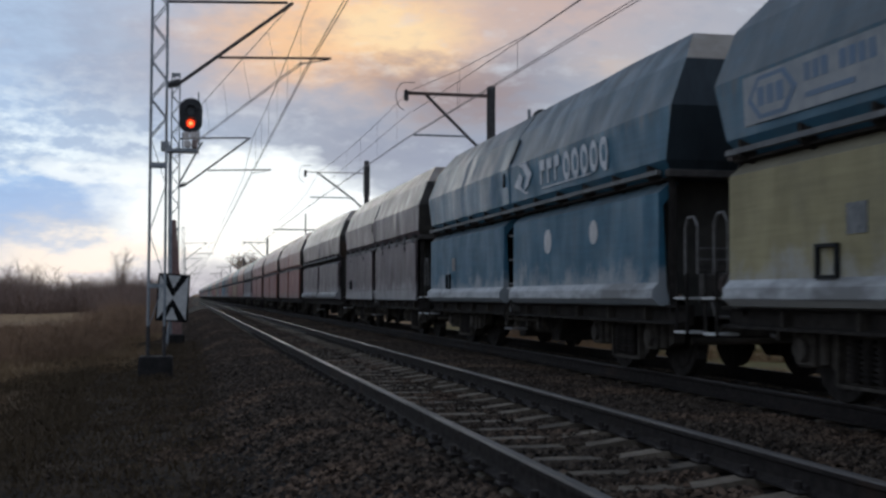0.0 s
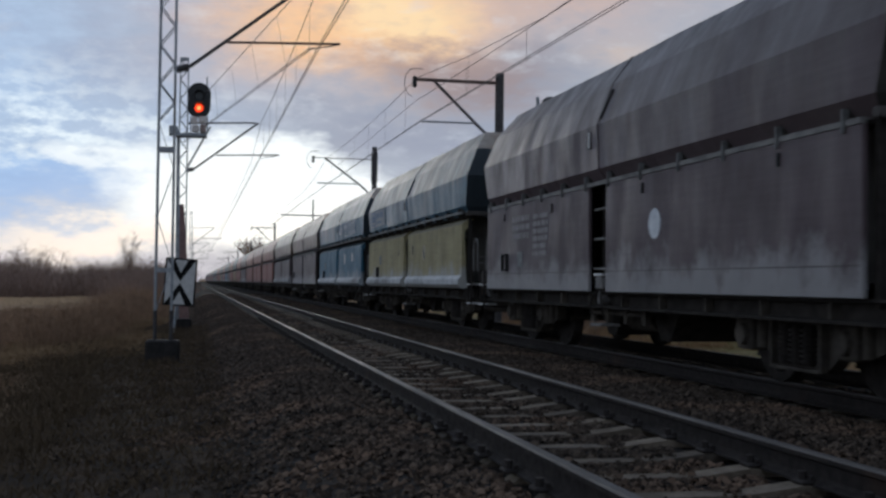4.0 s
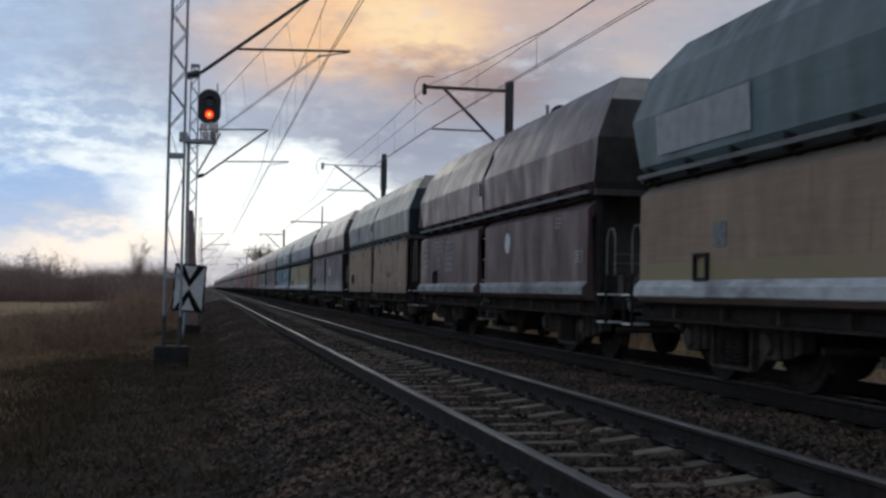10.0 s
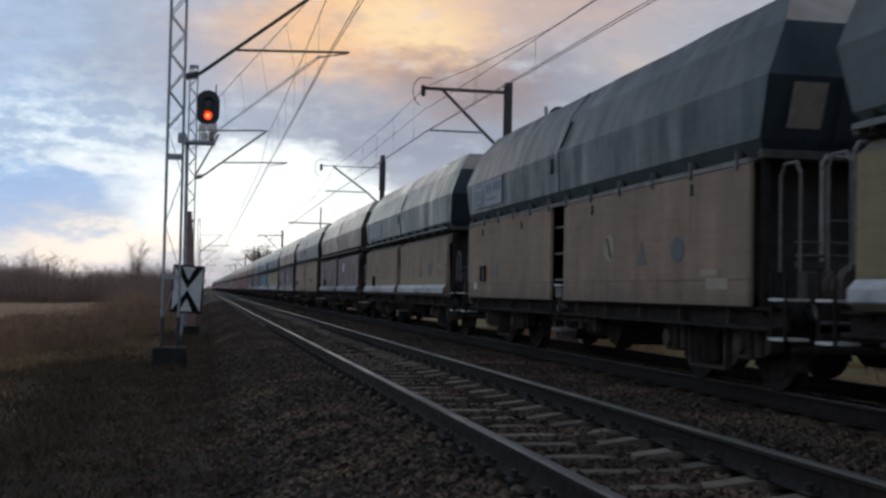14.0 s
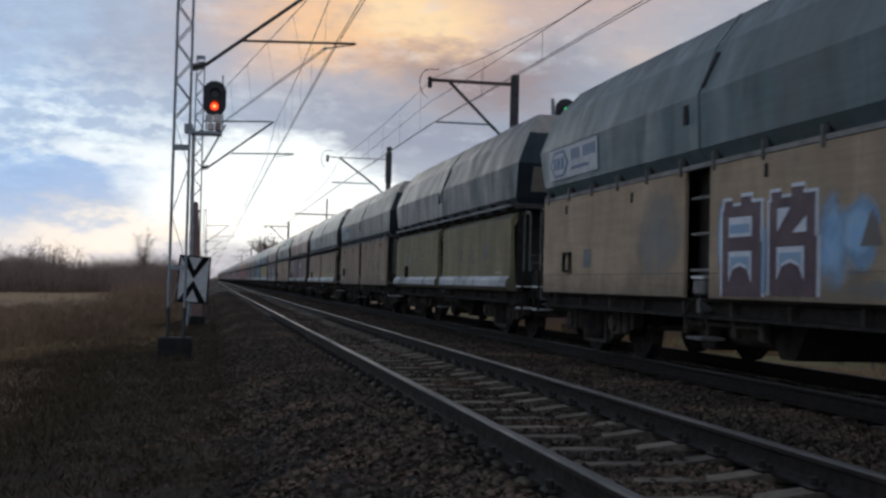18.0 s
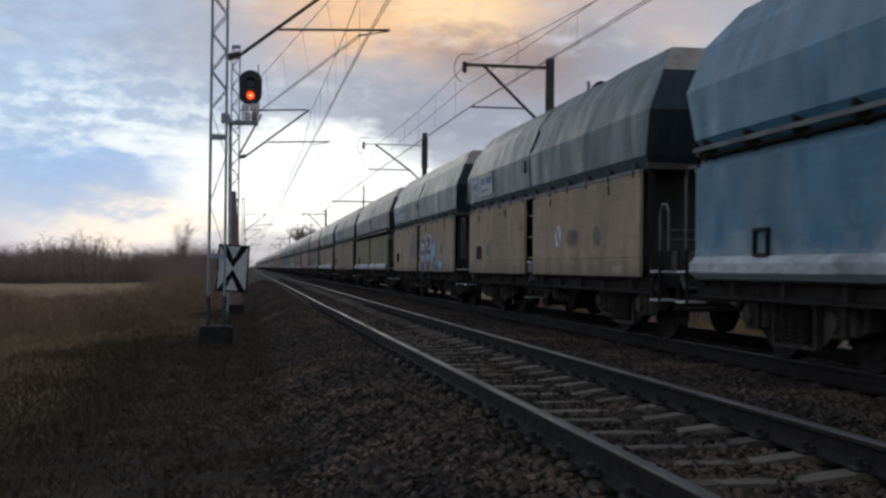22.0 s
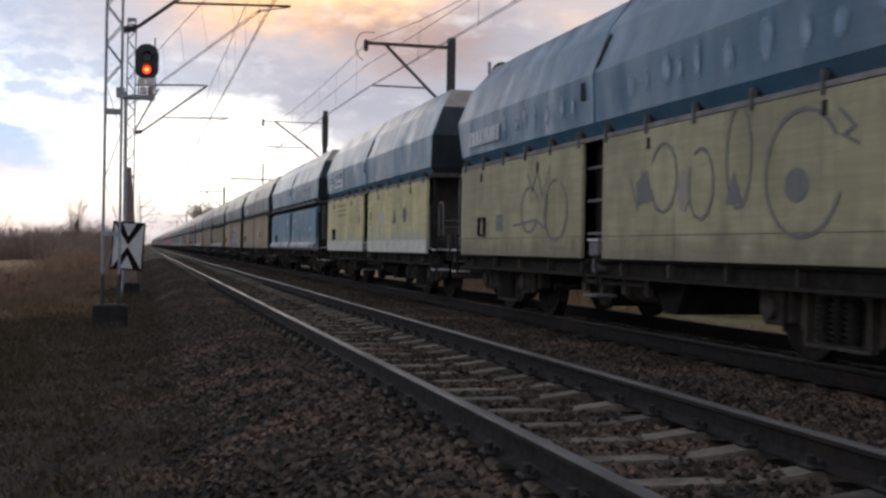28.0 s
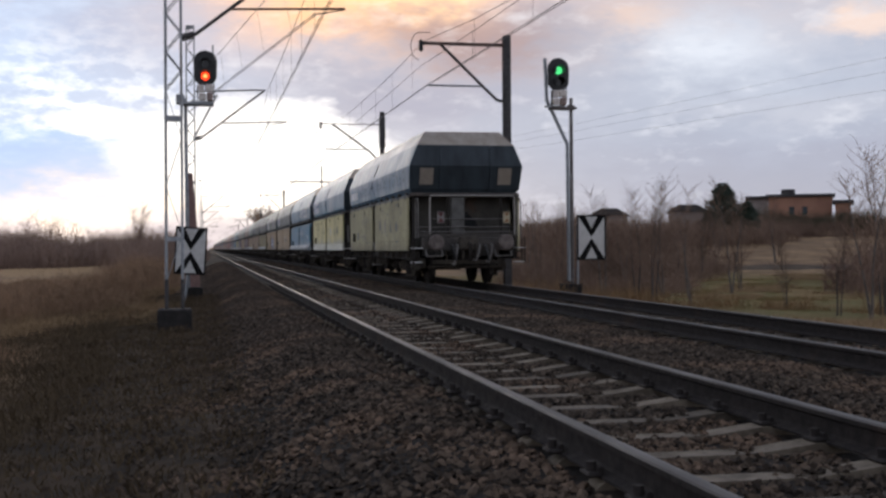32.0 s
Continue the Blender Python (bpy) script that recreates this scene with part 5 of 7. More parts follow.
def soften(m, most=0.95):
    """Sprayed paint, or a painted highlight, that thins out towards the edge of its patch."""
    N, L = m.node_tree.nodes, m.node_tree.links
    tc, sp, nz = N.new("ShaderNodeTexCoord"), N.new("ShaderNodeSeparateXYZ"), N.new("ShaderNodeTexNoise")
    nz.inputs["Scale"].default_value, nz.inputs["Detail"].default_value = 3.2, 5
    L.new(tc.outputs["Generated"], sp.inputs[0])
    L.new(tc.outputs["Object"], nz.inputs["Vector"])

    def mt(op, a, b):
        n = N.new("ShaderNodeMath")
        n.operation = op
        for i, v in enumerate((a, b)):
            if isinstance(v, float):
                n.inputs[i].default_value = v
            else:
                L.new(v, n.inputs[i])
        return n.outputs[0]

    u, v = mt("SUBTRACT", sp.outputs[1], 0.5), mt("SUBTRACT", sp.outputs[2], 0.5)
    d = mt("ADD", mt("MULTIPLY", u, u), mt("MULTIPLY", v, v))
    edge = mt("SUBTRACT", mt("ADD", mt("MULTIPLY", d, 4.0), mt("MULTIPLY", nz.outputs[0], 1.3)), 0.6)
    r = N.new("ShaderNodeMapRange")
    r.interpolation_type = "SMOOTHSTEP"
    r.inputs[1].default_value, r.inputs[2].default_value = 0.05, 0.85
    r.inputs[3].default_value, r.inputs[4].default_value = most, 0.0
    L.new(edge, r.inputs[0])
    L.new(r.outputs[0], N["Principled BSDF"].inputs["Alpha"])
    return m


M_spraysoft = soften(mat("blue_spray_mist", (0.19, 0.38, 0.62), (0.36, 0.50, 0.62), 0.6, scale=3))
M_mistsoft = soften(mat("pale_spray_mist", (0.27, 0.29, 0.29), (0.22, 0.25, 0.27), 0.7, scale=3), 0.45)
M_smudge = soften(mat("faint_smudge", (0.10, 0.09, 0.085), (0.16, 0.13, 0.10), 0.7, scale=6), 0.6)
M_scrawl = mat("grey_scrawl_paint", (0.12, 0.125, 0.13), (0.2, 0.19, 0.15), 0.7, scale=8)

W = [w for w, _ in wagons]
# last wagon
stencil(W[0], "P", 11.2, 9.6, 2.45, 2.80, 1, M_logo, 1)
# pale soft patches painted on as sky highlights of the dented sheet
M_dentglint = soften(mat("pale_blue_streak_paint", (0.34, 0.46, 0.55), (0.20, 0.33, 0.44), 0.6, scale=6), 0.7)
rs = random.Random(17)
for r0, r1 in ((0.5, 5.2), (6.6, 9.5)):
    r = r0
    while r < r1:
        wd, z0, z1, sl = rs.uniform(0.12, 0.26), rs.uniform(2.42, 2.54), rs.uniform(2.76, 2.94), rs.uniform(-0.05, 0.05)
        mark(W[0], "paint_streak", "P", [(r, z0), (r + wd, z0), (r + wd * 0.8 + sl, z1), (r + sl, z1)], M_dentglint, 0.006, "", True)
        r += wd + rs.uniform(0.12, 0.42)
triangle(W[0], "P", 2.68, 1.48, M_scrawl)
mark(W[0], "disc_mark", "P", oval(1.68, 1.46, 0.17, 0.14)[:-1], M_scrawl)
for pts in ([(8.9, 1.25)] + oval(8.2, 1.45, 0.35, 0.30, 12, 3.6, 9.0), oval(7.2, 1.42, 0.42, 0.38, 14, 2.0, 8.0), [(8.3, 1.95), (8.1, 1.7), (7.9, 1.98), (7.7, 1.6), (7.4, 2.0), (7.6, 1.2), (7.9, 1.3)],
            oval(4.1, 1.65, 0.30, 0.34, 14, 0.5, 6.0), oval(2.6, 1.75, 0.22, 0.45, 14), oval(1.6, 1.55, 0.55, 0.50, 18, -2.8, 2.6), [(4.9, 1.7), (4.7, 1.35), (4.6, 1.75), (4.45, 1.4)], oval(3.3, 1.55, 0.25, 0.33, 12, 1.0, 6.8), [(1.1, 2.0), (0.9, 1.85), (1.05, 1.8), (0.85, 1.72)]):
    stroke(W[0], "scrawl", "P", pts, 0.032, M_scrawl)
mark(W[0], "scrawl_fill", "P", oval(3.65, 1.5, 0.12, 0.2)[:-1], M_mist)
mark(W[0], "scrawl_fill", "P", [(4.75, 1.62), (4.5, 1.75), (4.35, 1.45), (4.7, 1.4)], M_scrawl)
for sx in (-0.69, 0.99):
    tb = part("tail_board", boxes((-0.085, 0.085, -0.01, 0.01, -0.14, 0.14)), M_tailwhite if sx < 0 else M_tailpale, W[0], "small red and white tail board" if sx < 0 else "small dull yellowish tail board")
    tb.location = (sx, -11.63 / 2 - 0.47, 1.66)
    for s in (-1, 1):
        bm = bmesh.new()
        v = [bm.verts.new((x, -0.014, z)) for x, z in ((-0.075, s * 0.12), (0.075, s * 0.12), (0.0, s * 0.01))]
        bm.faces.new(v)
        part("tail_triangle", bm, M_tailred if sx < 0 else M_tailorange, tb)
# blue and yellow
M_wornletter = mat("worn_letter_paint", (0.15, 0.15, 0.11), (0.30, 0.27, 0.16), 0.75, scale=14)
M_ghost = soften(mat("nearly_gone_stencil", (0.34, 0.31, 0.18), (0.50, 0.45, 0.26), 0.75, scale=12), 0.7)
hex_sign(W[1], "P", M_logo, M_bluesign)
framed_letter(W[1], "P", "A", 6.80, 1.60, M_wornletter)
framed_letter(W[1], "P", "B", 5.28, 1.63, M_wornletter)
stencil(W[1], "P", 10.0, 8.6, 1.68, 2.05, 3, M_ghost, 4)
mark(W[1], "disc_mark", "P", oval(4.1, 1.56, 0.16, 0.16)[:-1], M_greyplate)
triangle(W[1], "P", 2.78, 1.56, M_bluemark)
mark(W[1], "disc_mark", "P", oval(1.82, 1.57, 0.165, 0.15)[:-1], M_bluemark)
# faded blue
big_emblem(W[2], "Q", blue3)
letter(W[2], "Q", "B", 6.95, 1.78, 0.26, M_logo)
letter(W[2], "Q", "A", 5.24, 1.78, 0.26, M_logo)
mark(W[2], "disc_mark", "Q", oval(4.08, 1.66, 0.19, 0.19)[:-1], M_tailred, 0.006, "white round mark with red edge")
mark(W[2], "disc_field", "Q", oval(4.10, 1.66, 0.16, 0.17)[:-1], M_white, 0.009)
mark(W[2], "disc_bar", "Q", rect(4.12, 4.0, 1.56, 1.76), M_letter, 0.012)
stencil(W[2], "Q", 1.4, 1.0, 1.4, 1.55, 2, M_logo, 8)
# clean tan
hex_sign(W[3], "P", M_greyplate, M_bluesign)
framed_letter(W[3], "P", "A", 6.6, 1.72, M_oldmark)
struck_disc(W[3], "P", 3.97, 1.45, 0.17, M_logo)
mark(W[3], "disc_mark", "P", oval(1.87, 1.4, 0.16, 0.145)[:-1], M_faint)
mark(W[3], "smudge", "P", rect(3.6, 2.7, 1.2, 1.6), M_smudge, 0.004, "faint dark smudge")
mark(W[3], "pale_label", "P", rect(1.13, 0.7, 0.88, 0.98), M_palelabel)
# graffiti
hex_sign(W[4], "P", M_greyplate, M_bluesign)
triangle(W[4], "P", 2.72, 1.42, M_faint)
mark(W[4], "disc_mark", "P", oval(1.74, 1.41, 0.16, 0.145)[:-1], M_bluemark)
mark(W[4], "pale_label", "P", rect(0.83, 0.36, 1.0, 1.08), M_palelabel)
mark(W[4], "spray_mist", "P", rect(8.0, 6.13, 0.84, 2.15), M_mistsoft, 0.004, "blue grey spray mist")
mark(W[4], "spray_mist", "P", rect(5.5, 5.3, 0.85, 1.9), M_spraysoft, 0.004)
mark(W[4], "spray_mist", "P", rect(3.62, 2.85, 0.85, 1.85), M_spraysoft, 0.004, "light blue spray mist")
mark(W[4], "spray_mist", "P", rect(3.3, 2.5, 1.0, 1.75), M_spraysoft, 0.0055, "light blue spray mist")
mark(W[4], "spray_mist", "P", rect(2.5, 1.4, 0.8, 1.25), M_spraysoft, 0.004)
mark(W[4], "spray_mist", "P", rect(3.2, 1.6, 0.84, 1.05), M_mistsoft, 0.003)
for r0, dz in ((5.42, 0.0), (4.44, 0.02)):
    def q(u, z):
        return (r0 - u, 0.86 + (z - 0.86) * 0.86 + dz)
    edge = [q(0.02, 1.55), q(0.02, 1.86), q(0.06, 1.86), q(0.06, 1.97), q(0.26, 1.97), q(0.26, 1.90), q(0.46, 1.90), q(0.46, 2.00), q(0.70, 2.00), q(0.70, 1.92), q(0.92, 1.92), q(0.92, 1.45), q(0.96, 1.45), q(0.96, 0.86), q(0.03, 0.86)]
    mark(W[4], "graffiti_outline", "P", edge, M_spraywhite, 0.007, "white graffiti outline")
    cx, cz = r0 - 0.48, 1.34 + dz
    mark(W[4], "graffiti_letter", "P", [(cx + (r - cx) * 0.90, cz + (z - cz) * 0.93 if z > 1 else z) for r, z in edge], M_maroon, 0.010, "maroon graffiti figure")
    mark(W[4], "graffiti_field", "P", [q(0.22, 1.52), q(0.22, 1.74), q(0.70, 1.74), q(0.70, 1.52)] if dz == 0 else [q(0.22, 1.52), q(0.22, 1.76), q(0.45, 1.76)], M_spraywhite, 0.013)
    mark(W[4], "graffiti_shade", "P", [q(0.25, 1.56), q(0.66, 1.56), q(0.66, 1.66), q(0.25, 1.66)] if dz == 0 else [q(0.5, 1.5), q(0.74, 1.5), q(0.74, 1.66)], M_sprayblue if dz == 0 else M_spraywhite, 0.0155)
    mark(W[4], "graffiti_field", "P", [q(0.22, 1.02), q(0.22, 1.36), q(0.70, 1.36), q(0.70, 1.02), q(0.62, 1.16), q(0.46, 1.2), q(0.30, 1.16)], M_spraywhite, 0.013)
    mark(W[4], "graffiti_shade", "P", [q(0.26, 1.14), q(0.26, 1.30), q(0.66, 1.30), q(0.66, 1.14), q(0.60, 1.20), q(0.46, 1.24), q(0.32, 1.20)], M_sprayblue, 0.0155)
mark(W[4], "graffiti_gap", "P", [(4.50, 0.9), (4.50, 1.5), (4.43, 1.5), (4.43, 0.9)], M_sprayblue, 0.0165)
# dark slate and olive
for r, m in ((4.0, M_faint), (1.85, M_faint)):
    mark(W[5], "disc_mark", "Q", oval(r, 1.5, 0.16, 0.16)[:-1], m)
triangle(W[5], "Q", 2.85, 1.45, M_faint)
mark(W[5], "pale_label", "Q", rect(1.0, 0.6, 1.1, 1.16), M_palelabel)
# brownish tan
hex_sign(W[6], "P", M_fadesign, M_fadefig)
mark(W[6], "pale_label", "P", rect(11.13, 10.93, 0.98, 1.1), M_white)
struck_disc(W[6], "P", 3.8, 1.5)
triangle(W[6], "P", 2.7, 1.4, M_faint)
mark(W[6], "disc_mark", "P", oval(1.67, 1.41, 0.18, 0.14)[:-1], M_bluemark)
mark(W[6], "pale_label", "P", rect(1.05, 0.66, 1.13, 1.19), M_palelabel)
mark(W[6], "pale_label", "P", rect(0.92, 0.43, 0.99, 1.1), M_palelabel)
# grey green
mark(W[7], "sign_plate", "Q", rect(11.6, 9.3, 2.47, 2.92), M_fadesign, 0.007, "faded sign plate", True)
struck_disc(W[7], "Q", 3.88, 1.45)
triangle(W[7], "Q", 2.86, 1.4, M_faint)
mark(W[7], "disc_mark", "Q", oval(1.8, 1.42, 0.17, 0.16)[:-1], M_bluemark)
mark(W[7], "pale_label", "Q", rect(0.9, 0.65, 1.42, 1.52), M_palelabel)
for r0, r1 in ((0.1, 5.6), (6.45, 11.9)):
    mark(W[7], "paint_stripe", "Q", rect(r0, r1, 1.075, 1.26), M_mossstripe, 0.004, "dull green yellow stripe")
# dark brown
mark(W[8], "disc_mark", "Q", oval(4.15, 1.72, 0.17, 0.17)[:-1], M_logo, 0.006, "white round mark")
stencil(W[8], "Q", 10.4, 9.5, 1.72, 2.0, 3, M_stencil, 11)
stencil(W[8], "Q", 9.25, 8.5, 1.3, 1.98, 6, M_stencil, 12)
stencil(W[8], "Q", 11.6, 11.1, 1.4, 2.0, 5, M_stencil, 13)
stencil(W[8], "Q", 1.45, 1.15, 1.82, 2.0, 3, M_stencil, 14)
stencil(W[8], "Q", 0.5, 0.18, 1.32, 1.5, 4, M_stencil, 15)
# stained tan
mark(W[9], "sign_plate", "P", rect(11.4, 9.4, 2.47, 2.9), M_fadesign, 0.007, "faded sign plate", True)
letter(W[9], "P", "B", 6.85, 1.73, 0.26, M_faint)
letter(W[9], "P", "A", 5.33, 1.68, 0.26, M_faint)
mark(W[9], "disc_mark", "P", oval(4.17, 1.55, 0.2, 0.2)[:-1], M_oldmark)
struck_disc(W[9], "P", 4.17, 1.55, 0.165, M_oldpale)
triangle(W[9], "P", 3.15, 1.48, M_oldmark)
for r in (2.85, 2.5):
    mark(W[9], "smudge", "P", rect(r + 0.2, r - 0.2, 1.2, 1.46), M_smudge)
mark(W[9], "disc_mark", "P", oval(2.1, 1.48, 0.16, 0.16)[:-1], M_oldmark)
mark(W[9], "pale_label", "P", rect(1.02, 0.62, 1.0, 1.09), M_palelabel)
for k, kd in ((1, "P"), (8, "Q"), (10, "P")):
    window_light(W[k], kd)
# plum brown
stencil(W[10], "P", 10.0, 9.0, 1.6, 2.0, 3, M_stencil, 21)
stencil(W[10], "P", 8.85, 8.1, 1.32, 1.98, 6, M_stencil, 22)
mark(W[10], "disc_mark", "P", oval(4.1, 1.6, 0.17, 0.17)[:-1], M_logo)
# blue and ochre
hex_sign(W[11], "Q", M_fadesign, M_fadefig, 11.75, 9.4)
letter(W[11], "Q", "A", 6.97, 1.68, 0.26, M_faint)
letter(W[11], "Q", "B", 5.08, 1.68, 0.30, M_letter)
struck_disc(W[11], "Q", 3.75, 1.58)
# blue with emblem
big_emblem(W[12], "Q", blue2)
mark(W[12], "disc_mark", "Q", oval(3.96, 1.69, 0.17, 0.17)[:-1], M_white)
mark(W[12], "disc_mark", "Q", oval(2.06, 1.72, 0.15, 0.15)[:-1], M_white)

far_kinds = [make_wagon(k, u, l, t, b, False) for k, u, l, t, b in (
    ("P", redbrown, redbrown, "brown red hopper wagon far up the train", None),
    ("Q", plum, plum, "plum brown hopper wagon far up the train", None),
    ("P", steel, tan2, "grey and tan hopper wagon far up the train", None),
    ("Q", blue, blue, "blue hopper wagon far up the train", M_band))]
order = [1, 0, 0, 0, 1, 0, 2, 0, 1, 3, 0, 1, 2, 0, 0, 1, 2, 3, 1, 0, 2, 1, 0, 0, 1, 2, 0, 3, 1, 0, 2, 0, 1, 0, 2, 1]
used = set()
for i, k in enumerate(order):
    src = far_kinds[k]
    w = src if k not in used else copy_thing(src, Matrix())
    used.add(k)
    wagons.append((w, REAR[-1] + PITCH * (i + 1) + 5.9))


def train_y(t):
    u = t / 32
    return TC[0] + TC[1] * u + TC[2] * u * u + TC[3] * u ** 3 - 0.028 * max(0.0, t - 28) ** 2


TC = (-154.34, 189.86, -11.33, 5.07)


# ---------------------------------------------------------------- masts, signals, wires
def lattice(w, z0, z1, pitch, r, taper=0.0, sparse=True):
    """Four corner legs with zigzag lacing on each side: legs and lacing as two meshes."""
    legs, lace = [], bmesh.new()
    n = max(1, round((z1 - z0) / pitch))

    def c(k, z):
        h = (w - taper * (z - z0)) / 2
        return ((-h, -h), (h, -h), (h, h), (-h, h))[k]
    for k in range(4):
        a, b = c(k, z0), c(k, z1)
        legs.append(rod(bmesh.new(), (*a, z0), (*b, z1), r, 6))
    zl = z0 + 0.46 * (z1 - z0) if sparse else z0
    n = max(1, round((z1 - zl) / pitch))
    for k in range(4):
        for i in range(n):
            za, zb = zl + (z1 - zl) * i / n, zl + (z1 - zl) * (i + 1) / n
            up = (i % 2 == 0) == (k < 2)
            a, b = (k, (k + 1) % 4) if up else ((k + 1) % 4, k)
            rod(lace, (*c(a, za), za), (*c(b, zb), zb), r * 0.5, 5)
        for i in range(4 if sparse else 0):
            za, zb = z0 + 0.7 + (zl - z0 - 0.7) * i / 4, z0 + 0.7 + (zl - z0 - 0.7) * (i + 1) / 4
            up = (i % 2 == 0) == (k < 2)
            a, b = (k, (k + 1) % 4) if up else ((k + 1) % 4, k)
            rod(lace, (*c(a, za), za), (*c(b, zb), zb), r * 0.28, 4)
    return legs, lace


def insulator(a, b):
    a, b = Vector(a), Vector(b)
    bm = rod(bmesh.new(), a, b, 0.03, 8)
    for k in range(5):
        p = a.lerp(b, 0.15 + 0.7 * k / 4)
        d = (b - a).normalized() * 0.02
        rod(bm, p - d, p + d, 0.075, 10)
    return bm


def cantilever_mast(x, y, zg, h, reach, z_low, z_high, label):
    """Lattice mast with a sloping bracket tube and a steady arm over the near track."""
    m = thing("catenary_mast", label, "catenary mast", "catenary masts", pose(x, y, 0))
    legs, lace = lattice(0.30, zg + 0.1, h, 0.36, 0.024, 0.003)
    for lg in legs:
        part("leg", lg, M_galv, m)
    for sx in (-0.146, 0.146):
        for sy in (-0.146, 0.146):
            part("leg_shoe", rod(bmesh.new(), (sx, sy, zg + 0.1), (sx, sy, zg + 0.85), 0.032, 6), M_darksteel, m, "dark painted foot of the leg")
    part("lacing", lace, M_galv, m, kind="stuff")
    for z in (zg + 1.6, zg + 3.85, h):
        for sy in (-0.155, 0.155):
            part("batten", box(bmesh.new(), -0.15, 0.15, sy - 0.01, sy + 0.01, z - 0.04, z + 0.04), M_galv, m)
    part("foundation", box(bmesh.new(), -0.31, 0.31, -0.31, 0.31, zg - 0.5, zg + 0.3, bev=0.03), M_concrete, m, "dark concrete foundation block")
    part("bracket_insulator", insulator((0.14, 0, z_low - 0.57), (0.40, 0, z_low - 0.50)), M_darksteel, m)
    part("bracket_tube", pipe([(0.40, 0, z_low - 0.50), (reach, 0, z_high)], 0.034), M_darksteel, m)
    part("top_tube", pipe([(0.14, 0, z_high - 0.1), (reach - 0.1, 0, z_high)], 0.028), M_darksteel, m)
    u = 0.33
    xs = 0.40 + (reach - 0.40) * u
    part("steady_arm", pipe([(xs, 0, z_low), (reach + 0.75, 0, z_low + 0.08)], 0.024), M_rustmast, m)
    part("registration_arm", pipe([(reach + 0.72, 0, z_low + 0.06), (reach + 0.12, 0, z_low - 0.06)], 0.012, 6), M_wire, m)
    return m


def beam_mast(x, y, zg, h, z_arm, z_low, label, reach=2.45, arm=0.045):
    """Rolled steel mast with a horizontal arm, a sloping strut and a steady arm over the far track."""
    m = thing("catenary_mast", label, "catenary mast", "catenary masts", pose(x, y, 0))
    part("post", boxes((-0.105, 0.105, -0.12, -0.10, zg, h), (-0.105, 0.105, 0.10, 0.12, zg, h), (-0.014, 0.014, -0.10, 0.10, zg, h)), M_darksteel, m)
    if arm < 0.03:
        part("post_sleeve", box(bmesh.new(), -0.14, 0.14, -0.14, 0.14, h - 1.75, h - 0.25, bev=0.02), M_darksteel, m, "thick dark sleeve round the mast head")
    part("foundation", box(bmesh.new(), -0.35, 0.35, -0.35, 0.35, zg - 0.5, zg + 0.1, bev=0.03), M_concrete, m)
    part("upper_arm", boxes((-reach, -0.09, -arm, arm, z_arm - arm, z_arm + arm)), M_rustmast, m)
    part("strut", pipe([(-reach + 0.55, 0, z_arm), (-0.70, 0, z_low - 0.04), (-0.32, 0, z_low - 0.39), (-0.2, 0, z_low - 0.43), (-0.1, 0, z_low - 0.43)], 0.045), M_darksteel, m)
    part("steady_arm", pipe([(-0.8, 0, z_low), (-reach + 0.2, 0, z_low)], 0.03), M_galv, m)
    part("arm_insulator", insulator((-reach - 0.02, 0, z_arm + 0.1), (-reach - 0.02, 0, z_arm - 0.25)), M_darksteel, m)
    part("jumper_cable", pipe([(-reach + 0.25, 0, z_arm + 0.32)] + [(-reach - 0.05 - 0.28 * math.sin(a), 0, z_arm - 0.1 + 0.42 * math.cos(a)) for a in np.linspace(0, 3.0, 9)], 0.012, 5), M_wire, m)
    return m


cantilever_mast(-3.19, 22.4, -0.5, 8.9, 2.48, 5.43, 6.55, "galvanised lattice catenary mast on a concrete block")
mast_b = cantilever_mast(-3.10, 42.0, -0.6, 8.7, 2.60, 5.35, 6.55, "galvanised lattice catenary mast behind the red signal")
part("anchor_casing", prism(bmesh.new(), [(-0.16, -0.4), (0.30, -0.4), (0.20, 1.75), (0.10, 3.0), (0.06, 3.55), (-0.08, 3.55), (-0.16, 3.0)], -0.52, -0.40), M_casing, mast_b, "tapered red brown anchor casing")
for yy in (127, 180, 240, 305):
    cantilever_mast(-3.1, yy, -0.7, 8.2, 2.5, 5.4, 6.6, "galvanised lattice catenary mast further up the line")
beam_mast(6.32, 34.2, -0.8, 7.29, 7.0, 5.75, "dark steel catenary mast with a bracket over the far track", 2.60)
beam_mast(5.95, 57.0, -0.8, 7.6, 6.98, 5.75, "dark steel catenary mast with a bracket over the far track", 3.0, 0.02)
for yy in (134, 190, 250, 320):
    beam_mast(6.2, yy, -0.9, 7.5, 7.0, 5.75, "dark steel catenary mast further up the line", 2.6)


